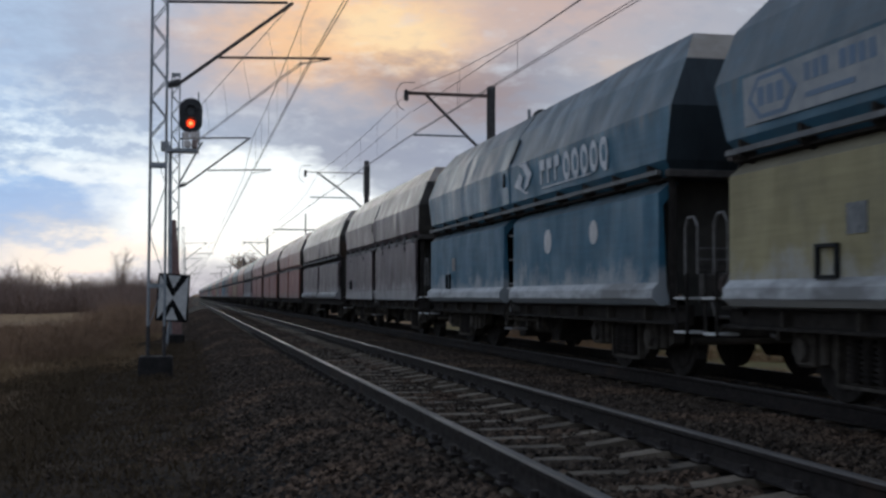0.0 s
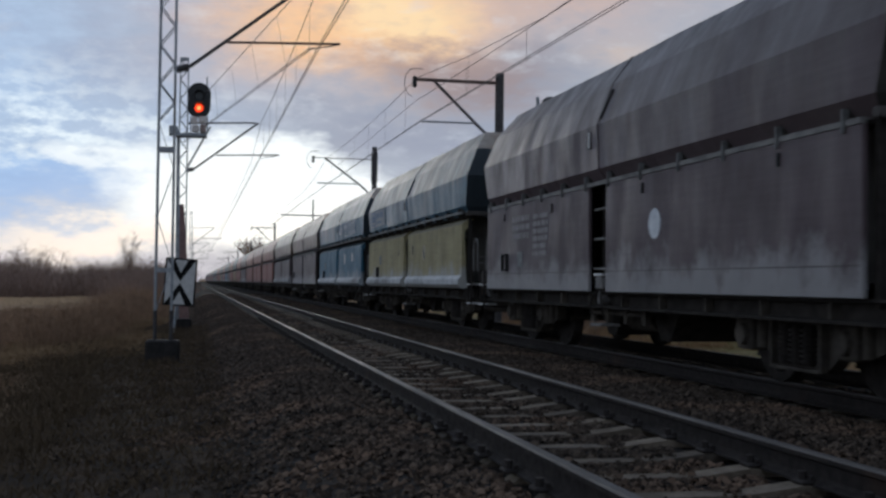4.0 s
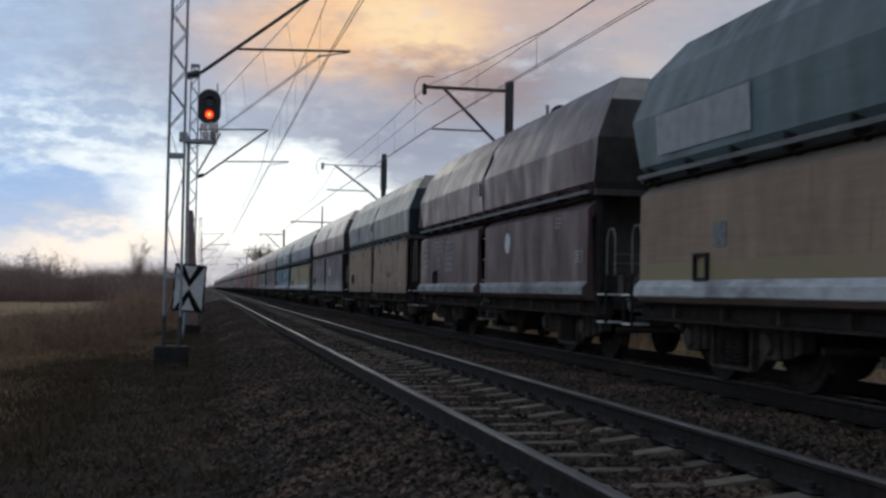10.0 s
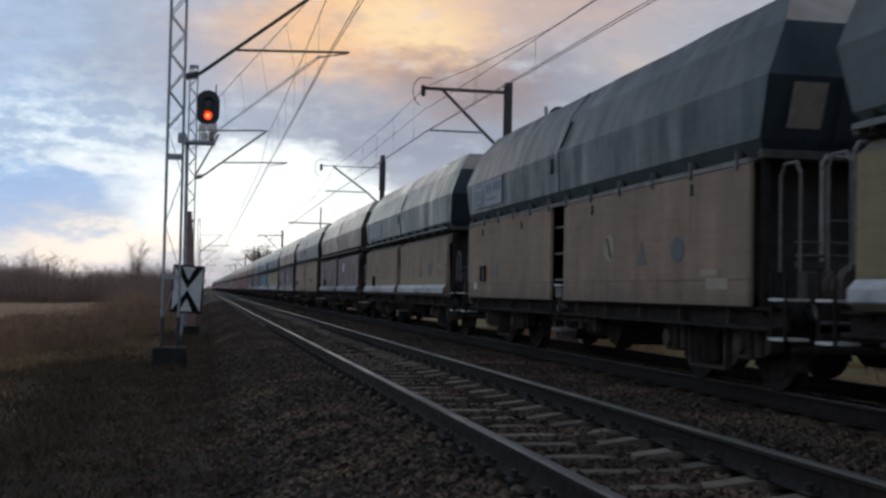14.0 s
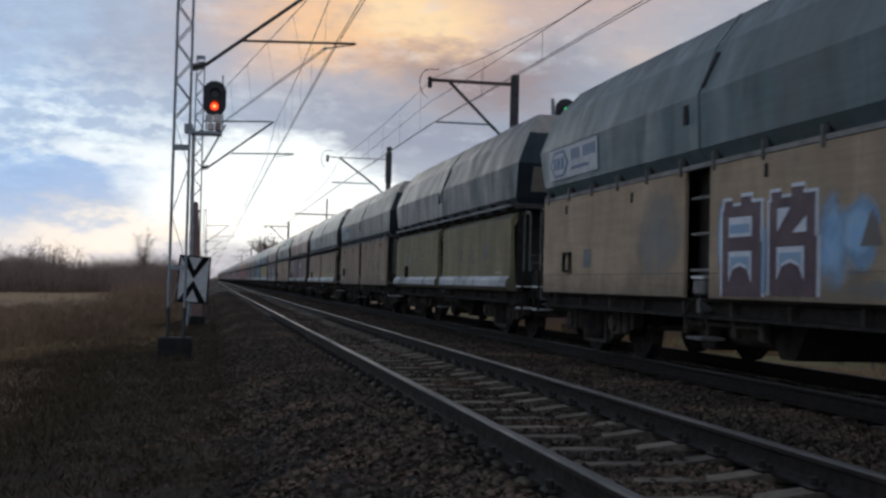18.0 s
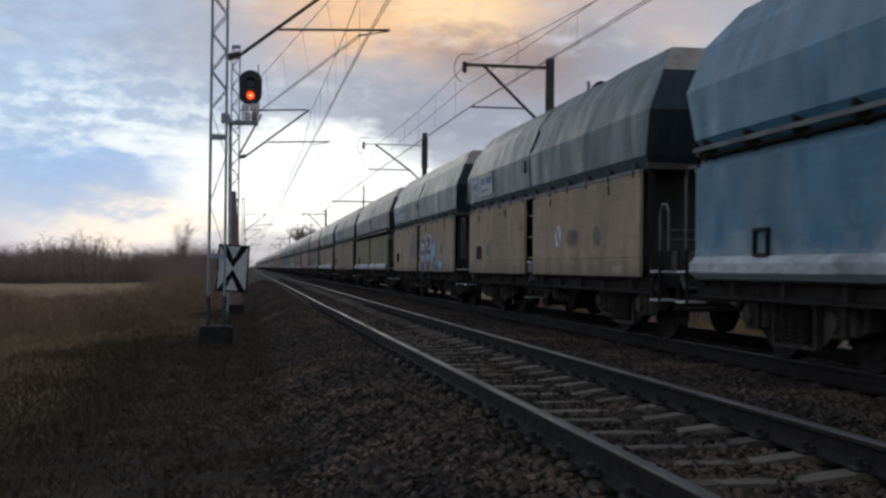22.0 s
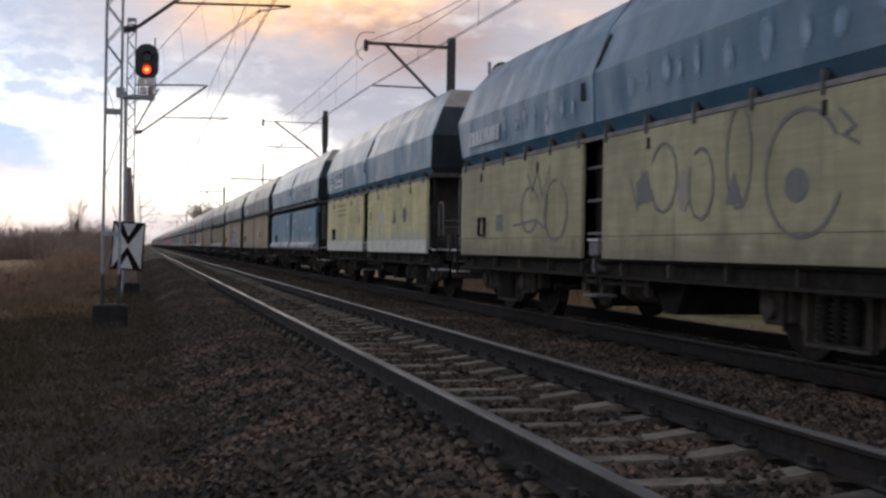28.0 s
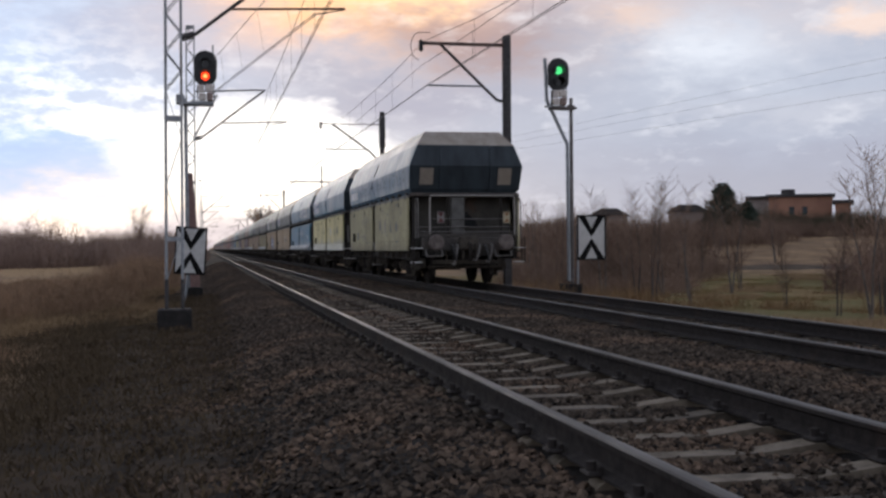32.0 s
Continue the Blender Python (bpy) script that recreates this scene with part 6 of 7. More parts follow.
def wire_run(x, supports, name, label, zc, zm_of, r=0.009):
    """Messenger with sag, contact wire and droppers."""
    w = thing(name, label, "overhead wire", "overhead wires")
    ms = bmesh.new()
    for (ya, xa, zma), (yb, xb, zmb) in zip(supports, supports[1:]):
        n = 12
        P = []
        for i in range(n + 1):
            u = i / n
            sag = 4 * u * (1 - u) * 0.0006 * (yb - ya) ** 2 * 0.5
            P.append((xa + (xb - xa) * u, ya + (yb - ya) * u, zma + (zmb - zma) * u - min(sag, 0.75)))
        for a, b in zip(P, P[1:]):
            rod(ms, a, b, r, 5)
        for e in (-0.02, 0.02):
            cu = rod(bmesh.new(), (xa + e, ya, zc), (xb + e + 0.12 * (e > 0) * (ya < 0), yb, zc), 0.009, 5) if ya >= 0 else rod(bmesh.new(), (xa + e + (0.22 if e > 0 else 0), ya, zc), (xb + e, yb, zc), 0.009, 5)
            part("contact_wire", cu, M_wire, w)
        if yb < 130:
            for i in range(1, n, 2):
                p = P[i]
                part("dropper", rod(bmesh.new(), p, (p[0], p[1], zc), 0.004, 4), M_wire, w)
    part("messenger_wire", ms, M_wire, w)
    return w


wire_run(0, [(-42, 0.15, 6.9), (22.4, -0.40, 6.6), (42, -0.40, 6.6), (127, -0.3, 6.7), (180, -0.5, 6.7), (240, -0.3, 6.7), (305, -0.4, 6.7), (600, -0.3, 6.7)], "overhead_wire", "thin contact and messenger wires over the near track", 5.37, None)
wire_run(TRACK2, [(-36, 6.1, 7.0), (34.2, 3.78, 7.05), (57, 3.6, 7.0), (134, 3.7, 7.0), (190, 3.8, 7.0), (250, 3.6, 7.0), (320, 3.8, 7.0), (600, 3.7, 7.0)], "overhead_wire", "thin contact and messenger wires over the far track", 5.68, None)


def slant_wires():
    """Wires that leave the near track and run across to the second mast, and the second messenger of the far track."""
    w = thing("overhead_wire", "slanting anchor wires between the lattice masts", "overhead wire", "overhead wires")
    for e in (-0.03, 0.03):
        part("contact_wire", rod(bmesh.new(), (-0.5 + e, 22.4, 5.42), (-3.1 + e, 41.8, 5.75), 0.009, 5), M_wire, w)
    part("messenger_wire", rod(bmesh.new(), (-0.75, 22.4, 6.5), (-3.1, 41.8, 6.6), 0.009, 5), M_wire, w)
    for k in range(5):
        u = 0.12 + 0.16 * k
        a, b = Vector((-0.75, 22.4, 6.5)).lerp(Vector((-3.1, 41.8, 6.6)), u), Vector((-0.5, 22.4, 5.42)).lerp(Vector((-3.1, 41.8, 5.75)), u)
        part("dropper", rod(bmesh.new(), a, b, 0.004, 4), M_wire, w)
    v = thing("overhead_wire", "second messenger wire over the far track", "overhead wire", "overhead wires")
    pts = [(3.9 + 2.3 * u, 34.2 - 70 * u, 6.45 + 0.5 * u - 1.2 * u * (1 - u)) for u in np.linspace(0, 1, 12)]
    part("messenger_wire", pipe(pts, 0.009, 5), M_wire, v)
    pts = [(3.85 + 0.3 * u, 34.2 + 22.8 * u, 6.45 + 0.2 * u) for u in np.linspace(0, 1, 4)]
    part("messenger_wire", pipe(pts, 0.008, 5), M_wire, v)
    for y in (24, 29):
        part("dropper", rod(bmesh.new(), (3.9 + 0.033 * (34.2 - y), y, 6.4), (3.9 + 0.033 * (34.2 - y), y, 5.68), 0.005, 4), M_wire, v)


slant_wires()


def power_line():
    w = thing("power_line", "thin distant power line over the fields", "power line")
    for k in range(3):
        a, b = Vector((20.0 - 4 * k, 190.0, 14.0 - k * 0.9)), Vector((62.0 - 5 * k, 20.0, 16.5 - k * 2.6))
        pts = [a.lerp(b, u) - Vector((0, 0, 3.0 * u * (1 - u))) for u in np.linspace(0, 1, 16)]
        part("line_wire", pipe(pts, 0.010, 4), M_wire, w)
    for x, y, h in ((16, 190, 14.3), (57, 20, 16.8)):
        part("pole", rod(bmesh.new(), (x, y, -1.6), (x, y, h), 0.17, 10, 0.11), M_bark, w, "round wooden pole")
        part("crossarm", box(bmesh.new(), x - 5.2, x + 5.2, y - 0.06, y + 0.06, 11.6, 11.8), M_bark, w)


power_line()


def hourglass_board(parent, x, y, z, w, h):
    """White board with black bands crossing as an hourglass, black edge."""
    bd = part("board", box(bmesh.new(), -w / 2, w / 2, -0.012, 0.012, -h / 2, h / 2), M_white, parent, "white board with a black hourglass figure")
    bd.location = (x, y, z)
    f = -0.016
    bm = bmesh.new()

    def poly(pts):
        a = [bm.verts.new((px, f, pz)) for px, pz in pts]
        b = [bm.verts.new((px, f + 0.003, pz)) for px, pz in pts]
        n = len(pts)
        bm.faces.new(a), bm.faces.new(b[::-1])
        for i in range(n):
            bm.faces.new((a[i], b[i], b[(i + 1) % n], a[(i + 1) % n]))
    a, b, t = w / 2, h / 2, 0.27 * w
    for s in (-1, 1):
        poly([(-a, s * b), (-a + t, s * b), (0, s * b * 0.42), (a - t, s * b), (a, s * b), (0, s * 0.02)])
    part("figure", bm, M_blackboard, bd)
    e = 0.034 * w / 0.6
    part("edge", boxes((-a - e, a + e, -0.02, 0.016, b, b + e), (-a - e, a + e, -0.02, 0.016, -b - e, -b), (-a - e, -a, -0.02, 0.016, -b, b), (a, a + e, -0.02, 0.016, -b, b)), M_blackboard, bd)
    return bd


M_fitting = mat("brown_fitting_paint", (0.20, 0.13, 0.11), (0.32, 0.24, 0.21), 0.6, scale=9)


def signal_head(parent, x, y, z, color, core, lit):
    """Rounded black back board with two lamps, hoods, and a clear lower unit."""
    bm = bmesh.new()
    pts = [(0.35 * math.cos(a), (0.19 if math.sin(a) >= 0 else -0.19) + 0.35 * math.sin(a)) for a in np.linspace(0, math.tau, 28, endpoint=False)]
    prism(bm, pts, -0.03, 0.03)
    hd = part("back_board", bm, M_signal, parent, "black oval signal board")
    hd.location = (x, y, z)
    for i, dz in enumerate((0.13, -0.24)):
        bm = bmesh.new()
        for k in range(16):
            a0, a1 = math.pi * (-0.15 + 1.3 * k / 16), math.pi * (-0.15 + 1.3 * (k + 1) / 16)
            q = [(0.15 * math.cos(a), yy, dz + 0.15 * math.sin(a)) for a in (a0, a1) for yy in (-0.03, -0.30)]
            v = [bm.verts.new(p) for p in q]
            bm.faces.new((v[0], v[1], v[3], v[2]))
        part("hood", bm, M_signal, hd)
        on = (i == lit)
        ln = part("lens", rod(bmesh.new(), (0, -0.035, dz), (0, -0.06, dz), 0.125, 18), color if on else M_lens, hd)
        if on and core:
            part("lamp_core", rod(bmesh.new(), (0, -0.06, dz), (0, -0.068, dz), 0.06, 12), core, ln)
    for x0, x1, y0, z0, z1, m in ((-0.22, -0.03, -0.20, -0.74, -0.52, M_reflector), (-0.01, 0.24, -0.16, -0.72, -0.50, M_reflector), (-0.20, 0.02, -0.14, -0.98, -0.77, M_reflector), (0.04, 0.22, -0.22, -1.0, -0.75, M_fitting), (-0.25, -0.215, -0.1, -1.0, -0.5, M_signal), (0.235, 0.27, -0.1, -0.9, -0.45, M_signal)):
        part("lamp_fitting", box(bmesh.new(), x0, x1, y0, 0.02, z0, z1, bev=0.025), m, hd)
    part("head_bracket", boxes((-0.45, 0.2, -0.05, 0.05, -1.06, -1.0)), M_galv, hd)
    return hd


# left signal on a tubular pole, with its board
sig = thing("railway_signal", "red railway signal on a grey pole beside the lattice mast", "railway signal", "signals", pose(-3.19, 36.5, 0))
part("pole", rod(bmesh.new(), (0.05, 0, -0.6), (0, 0, 5.5), 0.065, 12, 0.055), M_galv, sig)
part("foundation", box(bmesh.new(), -0.02, 0.5, -0.25, 0.25, -0.9, -0.25, bev=0.03), M_concrete, sig)
signal_head(sig, 0.60, -0.3, 6.39, M_red, M_redcore, 1)
part("brace", pipe([(0.95, -0.3, 5.6), (0.28, -0.05, 4.35)], 0.03), M_galv, sig)
part("platform", boxes((-0.1, 0.85, -0.42, 0.1, 5.28, 5.36)), M_galv, sig)
part("cable_box", box(bmesh.new(), -0.28, -0.02, -0.18, 0.12, 5.32, 5.62, bev=0.03), M_galv, sig)
part("head_spike", rod(bmesh.new(), (0.83, -0.25, 6.7), (0.83, -0.25, 7.12), 0.025, 6), M_galv, sig)
bpost = thing("marker_board", "white hourglass marker board on a slanted post", "marker board", "marker boards", pose(-3.05, 35.6, 0.86, 0, 3.6, 0))
part("post", rod(bmesh.new(), (-0.08, 0.05, -1.75), (-0.02, 0.05, 0.6), 0.04), M_galv, bpost)
hourglass_board(bpost, 0.0, 0, 0.0, 0.83, 1.32)

# right signal on a pole with a bent pipe
sig2 = thing("railway_signal", "green railway signal on a grey pole beside the scrub", "railway signal", "signals", pose(9.05, 36.5, 0))
part("pole", rod(bmesh.new(), (0.05, 0, -0.4), (0.03, 0, 5.75), 0.065, 12, 0.055), M_poledark, sig2)
part("platform", boxes((-0.72, 0.1, -0.4, 0.08, 5.36, 5.42), (-0.1, 0.12, -0.1, 0.1, 5.42, 5.52)), M_poledark, sig2)
part("side_pipe", pipe([(-0.10, -0.12, -0.2), (-0.14, -0.12, 4.25), (-0.82, -0.12, 5.65), (-0.88, -0.12, 7.0)], 0.06), M_galv, sig2)
part("foundation", box(bmesh.new(), -0.3, 0.3, -0.3, 0.3, -0.9, -0.28, bev=0.03), M_concrete, sig2)
signal_head(sig2, -0.49, -0.3, 6.46, M_green, None, 0)
b2 = thing("marker_board", "white hourglass marker board beside the scrub", "marker board", "marker boards", pose(9.65, 36.2, 0))
hourglass_board(b2, 0.0, 0, 1.21, 0.88, 1.36)
part("post", rod(bmesh.new(), (-0.45, 0.05, -0.9), (-0.45, 0.05, 1.6), 0.04), M_galv, b2)


# ---------------------------------------------------------------- growth and houses
def tree_mesh(seed, height, trunk, spread, depth=5, lean=0.0, first=0.25, upright=0.6, kids=3):
    rnd = random.Random(seed)
    bm_t, bm_b = bmesh.new(), bmesh.new()

    def grow(p, d, ln, r, lev):
        n = 3 if lev < 2 else 2
        for i in range(n):
            q = p + d * (ln / n)
            rod(bm_t if lev == 0 else bm_b, p, q, r * (1 - 0.3 * i / n), 6 if lev == 0 else 4 if lev < 3 else 3, r * (1 - 0.3 * (i + 1) / n))
            d = (d + Vector((rnd.uniform(-1, 1), rnd.uniform(-1, 1), rnd.uniform(-0.2, 0.5))) * 0.13).normalized()
            p = q
            if lev < depth and (lev > 0 or i > 0 or first < 0.2):
                for _ in range(kids - (lev > 2)):
                    a = rnd.uniform(0, math.tau)
                    side = Vector((math.cos(a), math.sin(a), rnd.uniform(0.1, 0.8) * upright * 1.5))
                    grow(p, (d * upright + side.normalized() * spread).normalized(), ln * rnd.uniform(0.42, 0.66), r * 0.5, lev + 1)
        if lev < depth:
            grow(p, d, ln * 0.6, r * 0.62, lev + 1)
    grow(Vector((0, 0, -0.2)), Vector((lean, 0, 1)).normalized(), height * 0.5, trunk, 0)
    return bm_t, bm_b


def make_tree(name, seed, h, r, spread, label, cat, bark, depth=4, **kw):
    t = thing(name, label, cat, "bare trees")
    a, b = tree_mesh(seed, h, r, spread, depth, **kw)
    part("trunk", a, bark, t)
    part("crown", b, M_eastwig, t, "bare twigs")
    return t


def bush_mesh(seed, w, h, n, thick=1.0, material=None):
    rnd = random.Random(seed)
    V, F = [], []
    for i in range(n):
        a, rr = rnd.uniform(0, math.tau), math.sqrt(rnd.random()) * w * 0.5
        p = Vector((rr * math.cos(a), rr * math.sin(a), -0.1))
        hh = h * rnd.uniform(0.45, 1.0) * (1 - 0.45 * (rr / (w * 0.5)) ** 2)
        d = Vector((math.cos(a) * 0.35 * rr / w + rnd.uniform(-0.2, 0.2), math.sin(a) * 0.35 * rr / w + rnd.uniform(-0.2, 0.2), 1)).normalized()
        r = (0.012 + 0.008 * h / 2) * thick
        for k in range(3):
            q = p + d * hh / 3
            s = Vector((rnd.uniform(-1, 1), rnd.uniform(-1, 1), 0)).normalized() * r * (1 - k * 0.28)
            V += [p - s, p + s, q + s * 0.7, q - s * 0.7]
            b = len(V) - 4
            F.append((b, b + 1, b + 2, b + 3))
            for _ in range(3):
                e = q + Vector((rnd.uniform(-1, 1), rnd.uniform(-1, 1), rnd.uniform(0.0, 1.0))) * hh * 0.22
                o = Vector((rnd.uniform(-1, 1), rnd.uniform(-1, 1), rnd.uniform(-1, 1))).normalized() * r * 0.45
                V += [q - o, q + o, e]
                b = len(V) - 3
                F.append((b, b + 1, b + 2))
            p = q
            d = (d + Vector((rnd.uniform(-1, 1), rnd.uniform(-1, 1), 0)) * 0.18).normalized()
    return raw_mesh("bush", [tuple(v) for v in V], F, material or M_twig)


def place(m, x, y, rz=0, s=1.0, dz=0.0):
    return Matrix.Translation((x, y, ground_z(x, y) + dz)) @ Matrix.Rotation(radians(rz), 4, "Z") @ Matrix.Diagonal((s, s, s, 1))


R = random.Random(5)
M_weed = mat("brown_weed_stalks", (0.32, 0.205, 0.128), (0.18, 0.116, 0.076), 0.95, scale=2, big=0.2, bump=0, rnd=0.4, spec=0.05)
bushes = [bush_mesh(k, 5.0, 2.6, 330, 0.8, M_weed) for k in range(3)]
east_bushes = [bush_mesh(60 + k, 5.0, 2.6, 260, 0.7, M_eastwig) for k in range(3)]


def add_bush(x, y, s, label="bare brown bush in the field"):
    ob = new("bush", (bushes if x < 0 else east_bushes)[R.randrange(3)])
    ob.matrix_basis = place(None, x, y, R.uniform(0, 360), 1.0)
    ob.scale = (s * R.uniform(0.9, 1.4), s * R.uniform(0.9, 1.4), s * R.uniform(0.75, 1.15))
    tagged(ob, label, "bush", "bushes")


def at(az, d):
    """Place at a bearing (degrees right of the line) and distance from the standpoint."""
    return -2.63 + d * math.sin(radians(az)), d * math.cos(radians(az))


thin = [bush_mesh(20 + k, 5.0, 2.6, 300, 0.85) for k in range(3)]
thin_co = []
for me in thin:
    co = np.empty(len(me.vertices) * 3)
    me.vertices.foreach_get("co", co)
    thin_co.append((co.reshape(-1, 3), [tuple(p.vertices) for p in me.polygons]))


def scrub(spots, name, label, material=None):
    """Far bushes grown into one another: one mesh."""
    V, F, n = [], [], 0
    for x, y, s in spots:
        co, faces = thin_co[R.randrange(3)]
        a = R.uniform(0, math.tau)
        c, sn = math.cos(a) * s * R.uniform(0.9, 1.5), math.sin(a) * s * R.uniform(0.9, 1.5)
        V.append(np.stack([co[:, 0] * c - co[:, 1] * sn + x, co[:, 0] * sn + co[:, 1] * c + y, co[:, 2] * s * R.uniform(0.75, 1.1) + ground_z(x, y)], 1))
        F += [tuple(i + n for i in f) for f in faces]
        n += len(co)
    ob = new(name, raw_mesh(name, np.concatenate(V).tolist(), F, material or M_twig))
    tagged(ob, label, "scrub", kind="stuff")


# scrub line on the western horizon
west = []
for i in range(210):
    az = R.uniform(-16, -1.6)
    d = R.uniform(152, 215) if az < -3.6 else R.uniform(95, 190)
    west.append((*at(az, d), d / 95 * (0.74 + 0.75 * noise.noise((az * 0.75, 3.3, 0.0)) + 0.5 * noise.noise((az * 2.3, 7.1, 0.0)) + R.uniform(-0.22, 0.22))))
M_farscrub = mat("brown_far_twigs", (0.30, 0.21, 0.165), (0.17, 0.118, 0.095), 0.95, scale=0.3, big=0.05, bump=0, third=(0.23, 0.155, 0.118), spec=0.05)
scrub(west, "far_scrub", "bare brown scrub along the edge of the field", M_farscrub)
for i in range(170):
    d, az = R.uniform(30, 96), R.uniform(-14, -1.9)
    low = (2.2 - 0.025 * d) / 2.3
    sz = min(R.uniform(0.25, 0.6), low) if az < -3.9 else R.uniform(0.3, 0.62) * (0.6 + d / 130)
    if sz > 0.1 and (d > 45 or az < -3.4):
        add_bush(*at(az, d), sz, "low bare scrub in the dry field")
for i in range(22):
    add_bush(-4.6 - R.uniform(0, 2.2) + 0, R.uniform(42, 120), R.uniform(0.3, 0.62), "low bare scrub beside the embankment")
for i in range(26):
    add_bush(*at(R.uniform(-24, -9), R.uniform(19, 40)), R.uniform(0.16, 0.34), "low dead weeds in the dry field")
# scrub behind the far track
for i in range(36):
    az = R.uniform(14.5, 24.0)
    d = R.uniform(60, 100)
    add_bush(*at(az, d), R.uniform(0.75, 1.15) * d / 90, "bare brown scrub behind the meadow")
scrub([(*at(R.uniform(24, 44), R.uniform(112, 128)), R.uniform(0.35, 0.7)) for i in range(70)], "low_scrub", "bare brown scrub below the houses", M_eastwig)
for i in range(24):
    add_bush(*at(R.uniform(15.2, 23.5), R.uniform(46, 62)), R.uniform(0.28, 0.58), "bare brown scrub beside the line")


def slim_tree(seed, h, r, stems, label, bark, spread=0.09):
    """Young alder or birch: a few wavy stems with many short rising side branches and fine twigs."""
    t = thing("bare_tree", label, "tree", "bare trees")
    rnd = random.Random(seed)
    bt, bb = bmesh.new(), bmesh.new()
    for k in range(stems):
        p = Vector((rnd.uniform(-0.12, 0.12) * k, rnd.uniform(-0.12, 0.12) * k, -0.2))
        d = Vector((rnd.uniform(-spread, spread), rnd.uniform(-spread, spread), 1)).normalized()
        hh, n = h * rnd.uniform(0.72, 1.0), 9
        for i in range(n):
            q = p + d * hh / n
            rod(bt, p, q, r * (1 - 0.95 * i / n), 6, r * (1 - 0.95 * (i + 1) / n))
            d = (d + Vector((rnd.uniform(-1, 1), rnd.uniform(-1, 1), 0.25)) * 0.09).normalized()
            for _ in range(0 if i < 2 else 8):
                a, ln = rnd.uniform(0, math.tau), hh * (0.30 - 0.20 * i / n) * rnd.uniform(0.5, 1.1)
                e, b = p.lerp(q, rnd.random()), Vector((math.cos(a), math.sin(a), rnd.uniform(0.5, 1.3))).normalized()
                for j in range(3):
                    f = e + b * ln / 3
                    rod(bb, e, f, r * 0.20 * (1 - 0.3 * j), 3, r * 0.20 * (0.7 - 0.3 * j))
                    for _ in range(2):
                        c = (b + Vector((rnd.uniform(-1, 1), rnd.uniform(-1, 1), rnd.uniform(-0.1, 0.9))) * 0.9).normalized()
                        rod(bb, f, f + c * ln * rnd.uniform(0.22, 0.45), r * 0.10, 3, r * 0.04)
                    b = (b + Vector((rnd.uniform(-1, 1), rnd.uniform(-1, 1), 0.4)) * 0.2).normalized()
                    e = f
            p = q
    part("trunk", bt, bark, t)
    part("crown", bb, M_eastwig, t, "bare twigs")
    return t


t_a = slim_tree(3, 4.4, 0.032, 3, "slender bare young tree with several stems", M_bark)
t_b = slim_tree(8, 5.0, 0.042, 2, "slender bare young tree with pale bark", M_birch)
t_d = slim_tree(15, 8.8, 0.10, 6, "lone bare tree at the edge of the field", M_bark, 0.34)
t_d.matrix_basis = place(None, *at(-3.17, 170))
t_c = make_tree("bare_tree", 12, 9, 0.13, 0.70, "tall bare tree with dense fine twigs", "tree", M_bark, 4, upright=0.7)
protos = {"a": t_a, "b": t_b, "c": t_c}
seen_proto = set()


def add_tree(k, az, d, s):
    src = protos[k]
    x, y = at(az, d)
    m = place(None, x, y, R.uniform(0, 360))
    if k in seen_proto:
        ob = copy_thing(src, m)
    else:
        ob = src
        ob.matrix_basis = m
        seen_proto.add(k)
    ob.scale = (s, s, s)


for k, az, d, s in (("b", 19.4, 44, 1.0), ("a", 21.0, 44.7, 1.0), ("a", 21.6, 43.2, 1.1), ("b", 22.2, 46.5, 1.0), ("b", 23.5, 42.0, 1.0), ("b", 25.4, 50, 1.15), ("a", 25.8, 53, 1.0), ("a", 27.9, 39.6, 0.62), ("a", 30.1, 36.1, 0.75),
                    ("b", 31.6, 34, 1.12), ("a", 32.3, 37, 1.2), ("b", 33.4, 34.8, 1.15), ("a", 35.2, 36, 1.2), ("a", 18.0, 60, 1.0), ("b", 20.4, 55, 0.9),
                    ("a", 17.2, 66, 1.1), ("b", 18.8, 70, 1.1), ("a", 16.2, 64, 1.1), ("b", 15.6, 70, 1.1), ("a", 22.9, 60, 1.0), ("b", 27.4, 84, 1.1), ("b", 24.6, 72, 1.1), ("a", 23.9, 66, 1.1)):
    add_tree(k, az, d, s)
for az, d, s in ((33.4, 64, 0.5), (3.2, 420, 1.5), (2.6, 460, 1.6), (3.8, 400, 1.2), (4.4, 300, 1.0)):
    add_tree("c", az, d, s)


def conifer(az, d, h):
    x, y = at(az, d)
    t = thing("pine_tree", "dark green pine tree in front of the houses", "tree", "", place(None, x, y))
    part("trunk", rod(bmesh.new(), (0, 0, -0.3), (0, 0, h * 0.9), 0.16, 8, 0.04), M_bark, t)
    rnd = random.Random(4)
    V, F = [], []
    for i in range(2600):
        z = h * (0.12 + 0.88 * rnd.random() ** 0.8)
        wmax = 0.42 * h * (1.0 - ((z / h - 0.35) / 0.75) ** 2 if z / h > 0.35 else 0.75 + 0.7 * z / h)
        lump = 0.72 + 0.75 * noise.noise((z * 1.3, (i % 9) * 1.7, 2 + az))
        a = (i % 9) * math.tau / 9 + rnd.uniform(-0.5, 0.5)
        rr = max(0.2, wmax * lump) * rnd.uniform(0.5, 1.0)
        c = Vector((rr * math.cos(a), rr * math.sin(a), z + 0.25 * math.sin(a * 3)))
        for _ in range(2):
            o = Vector((rnd.uniform(-1, 1), rnd.uniform(-1, 1), rnd.uniform(-0.4, 0.9))) * 0.28
            p = o.orthogonal().normalized() * 0.10
            V += [c - p, c + p, c + o]
            F.append((len(V) - 3, len(V) - 2, len(V) - 1))
    part("crown", raw_mesh("crown", [tuple(v) for v in V], F, M_needle), None, t)


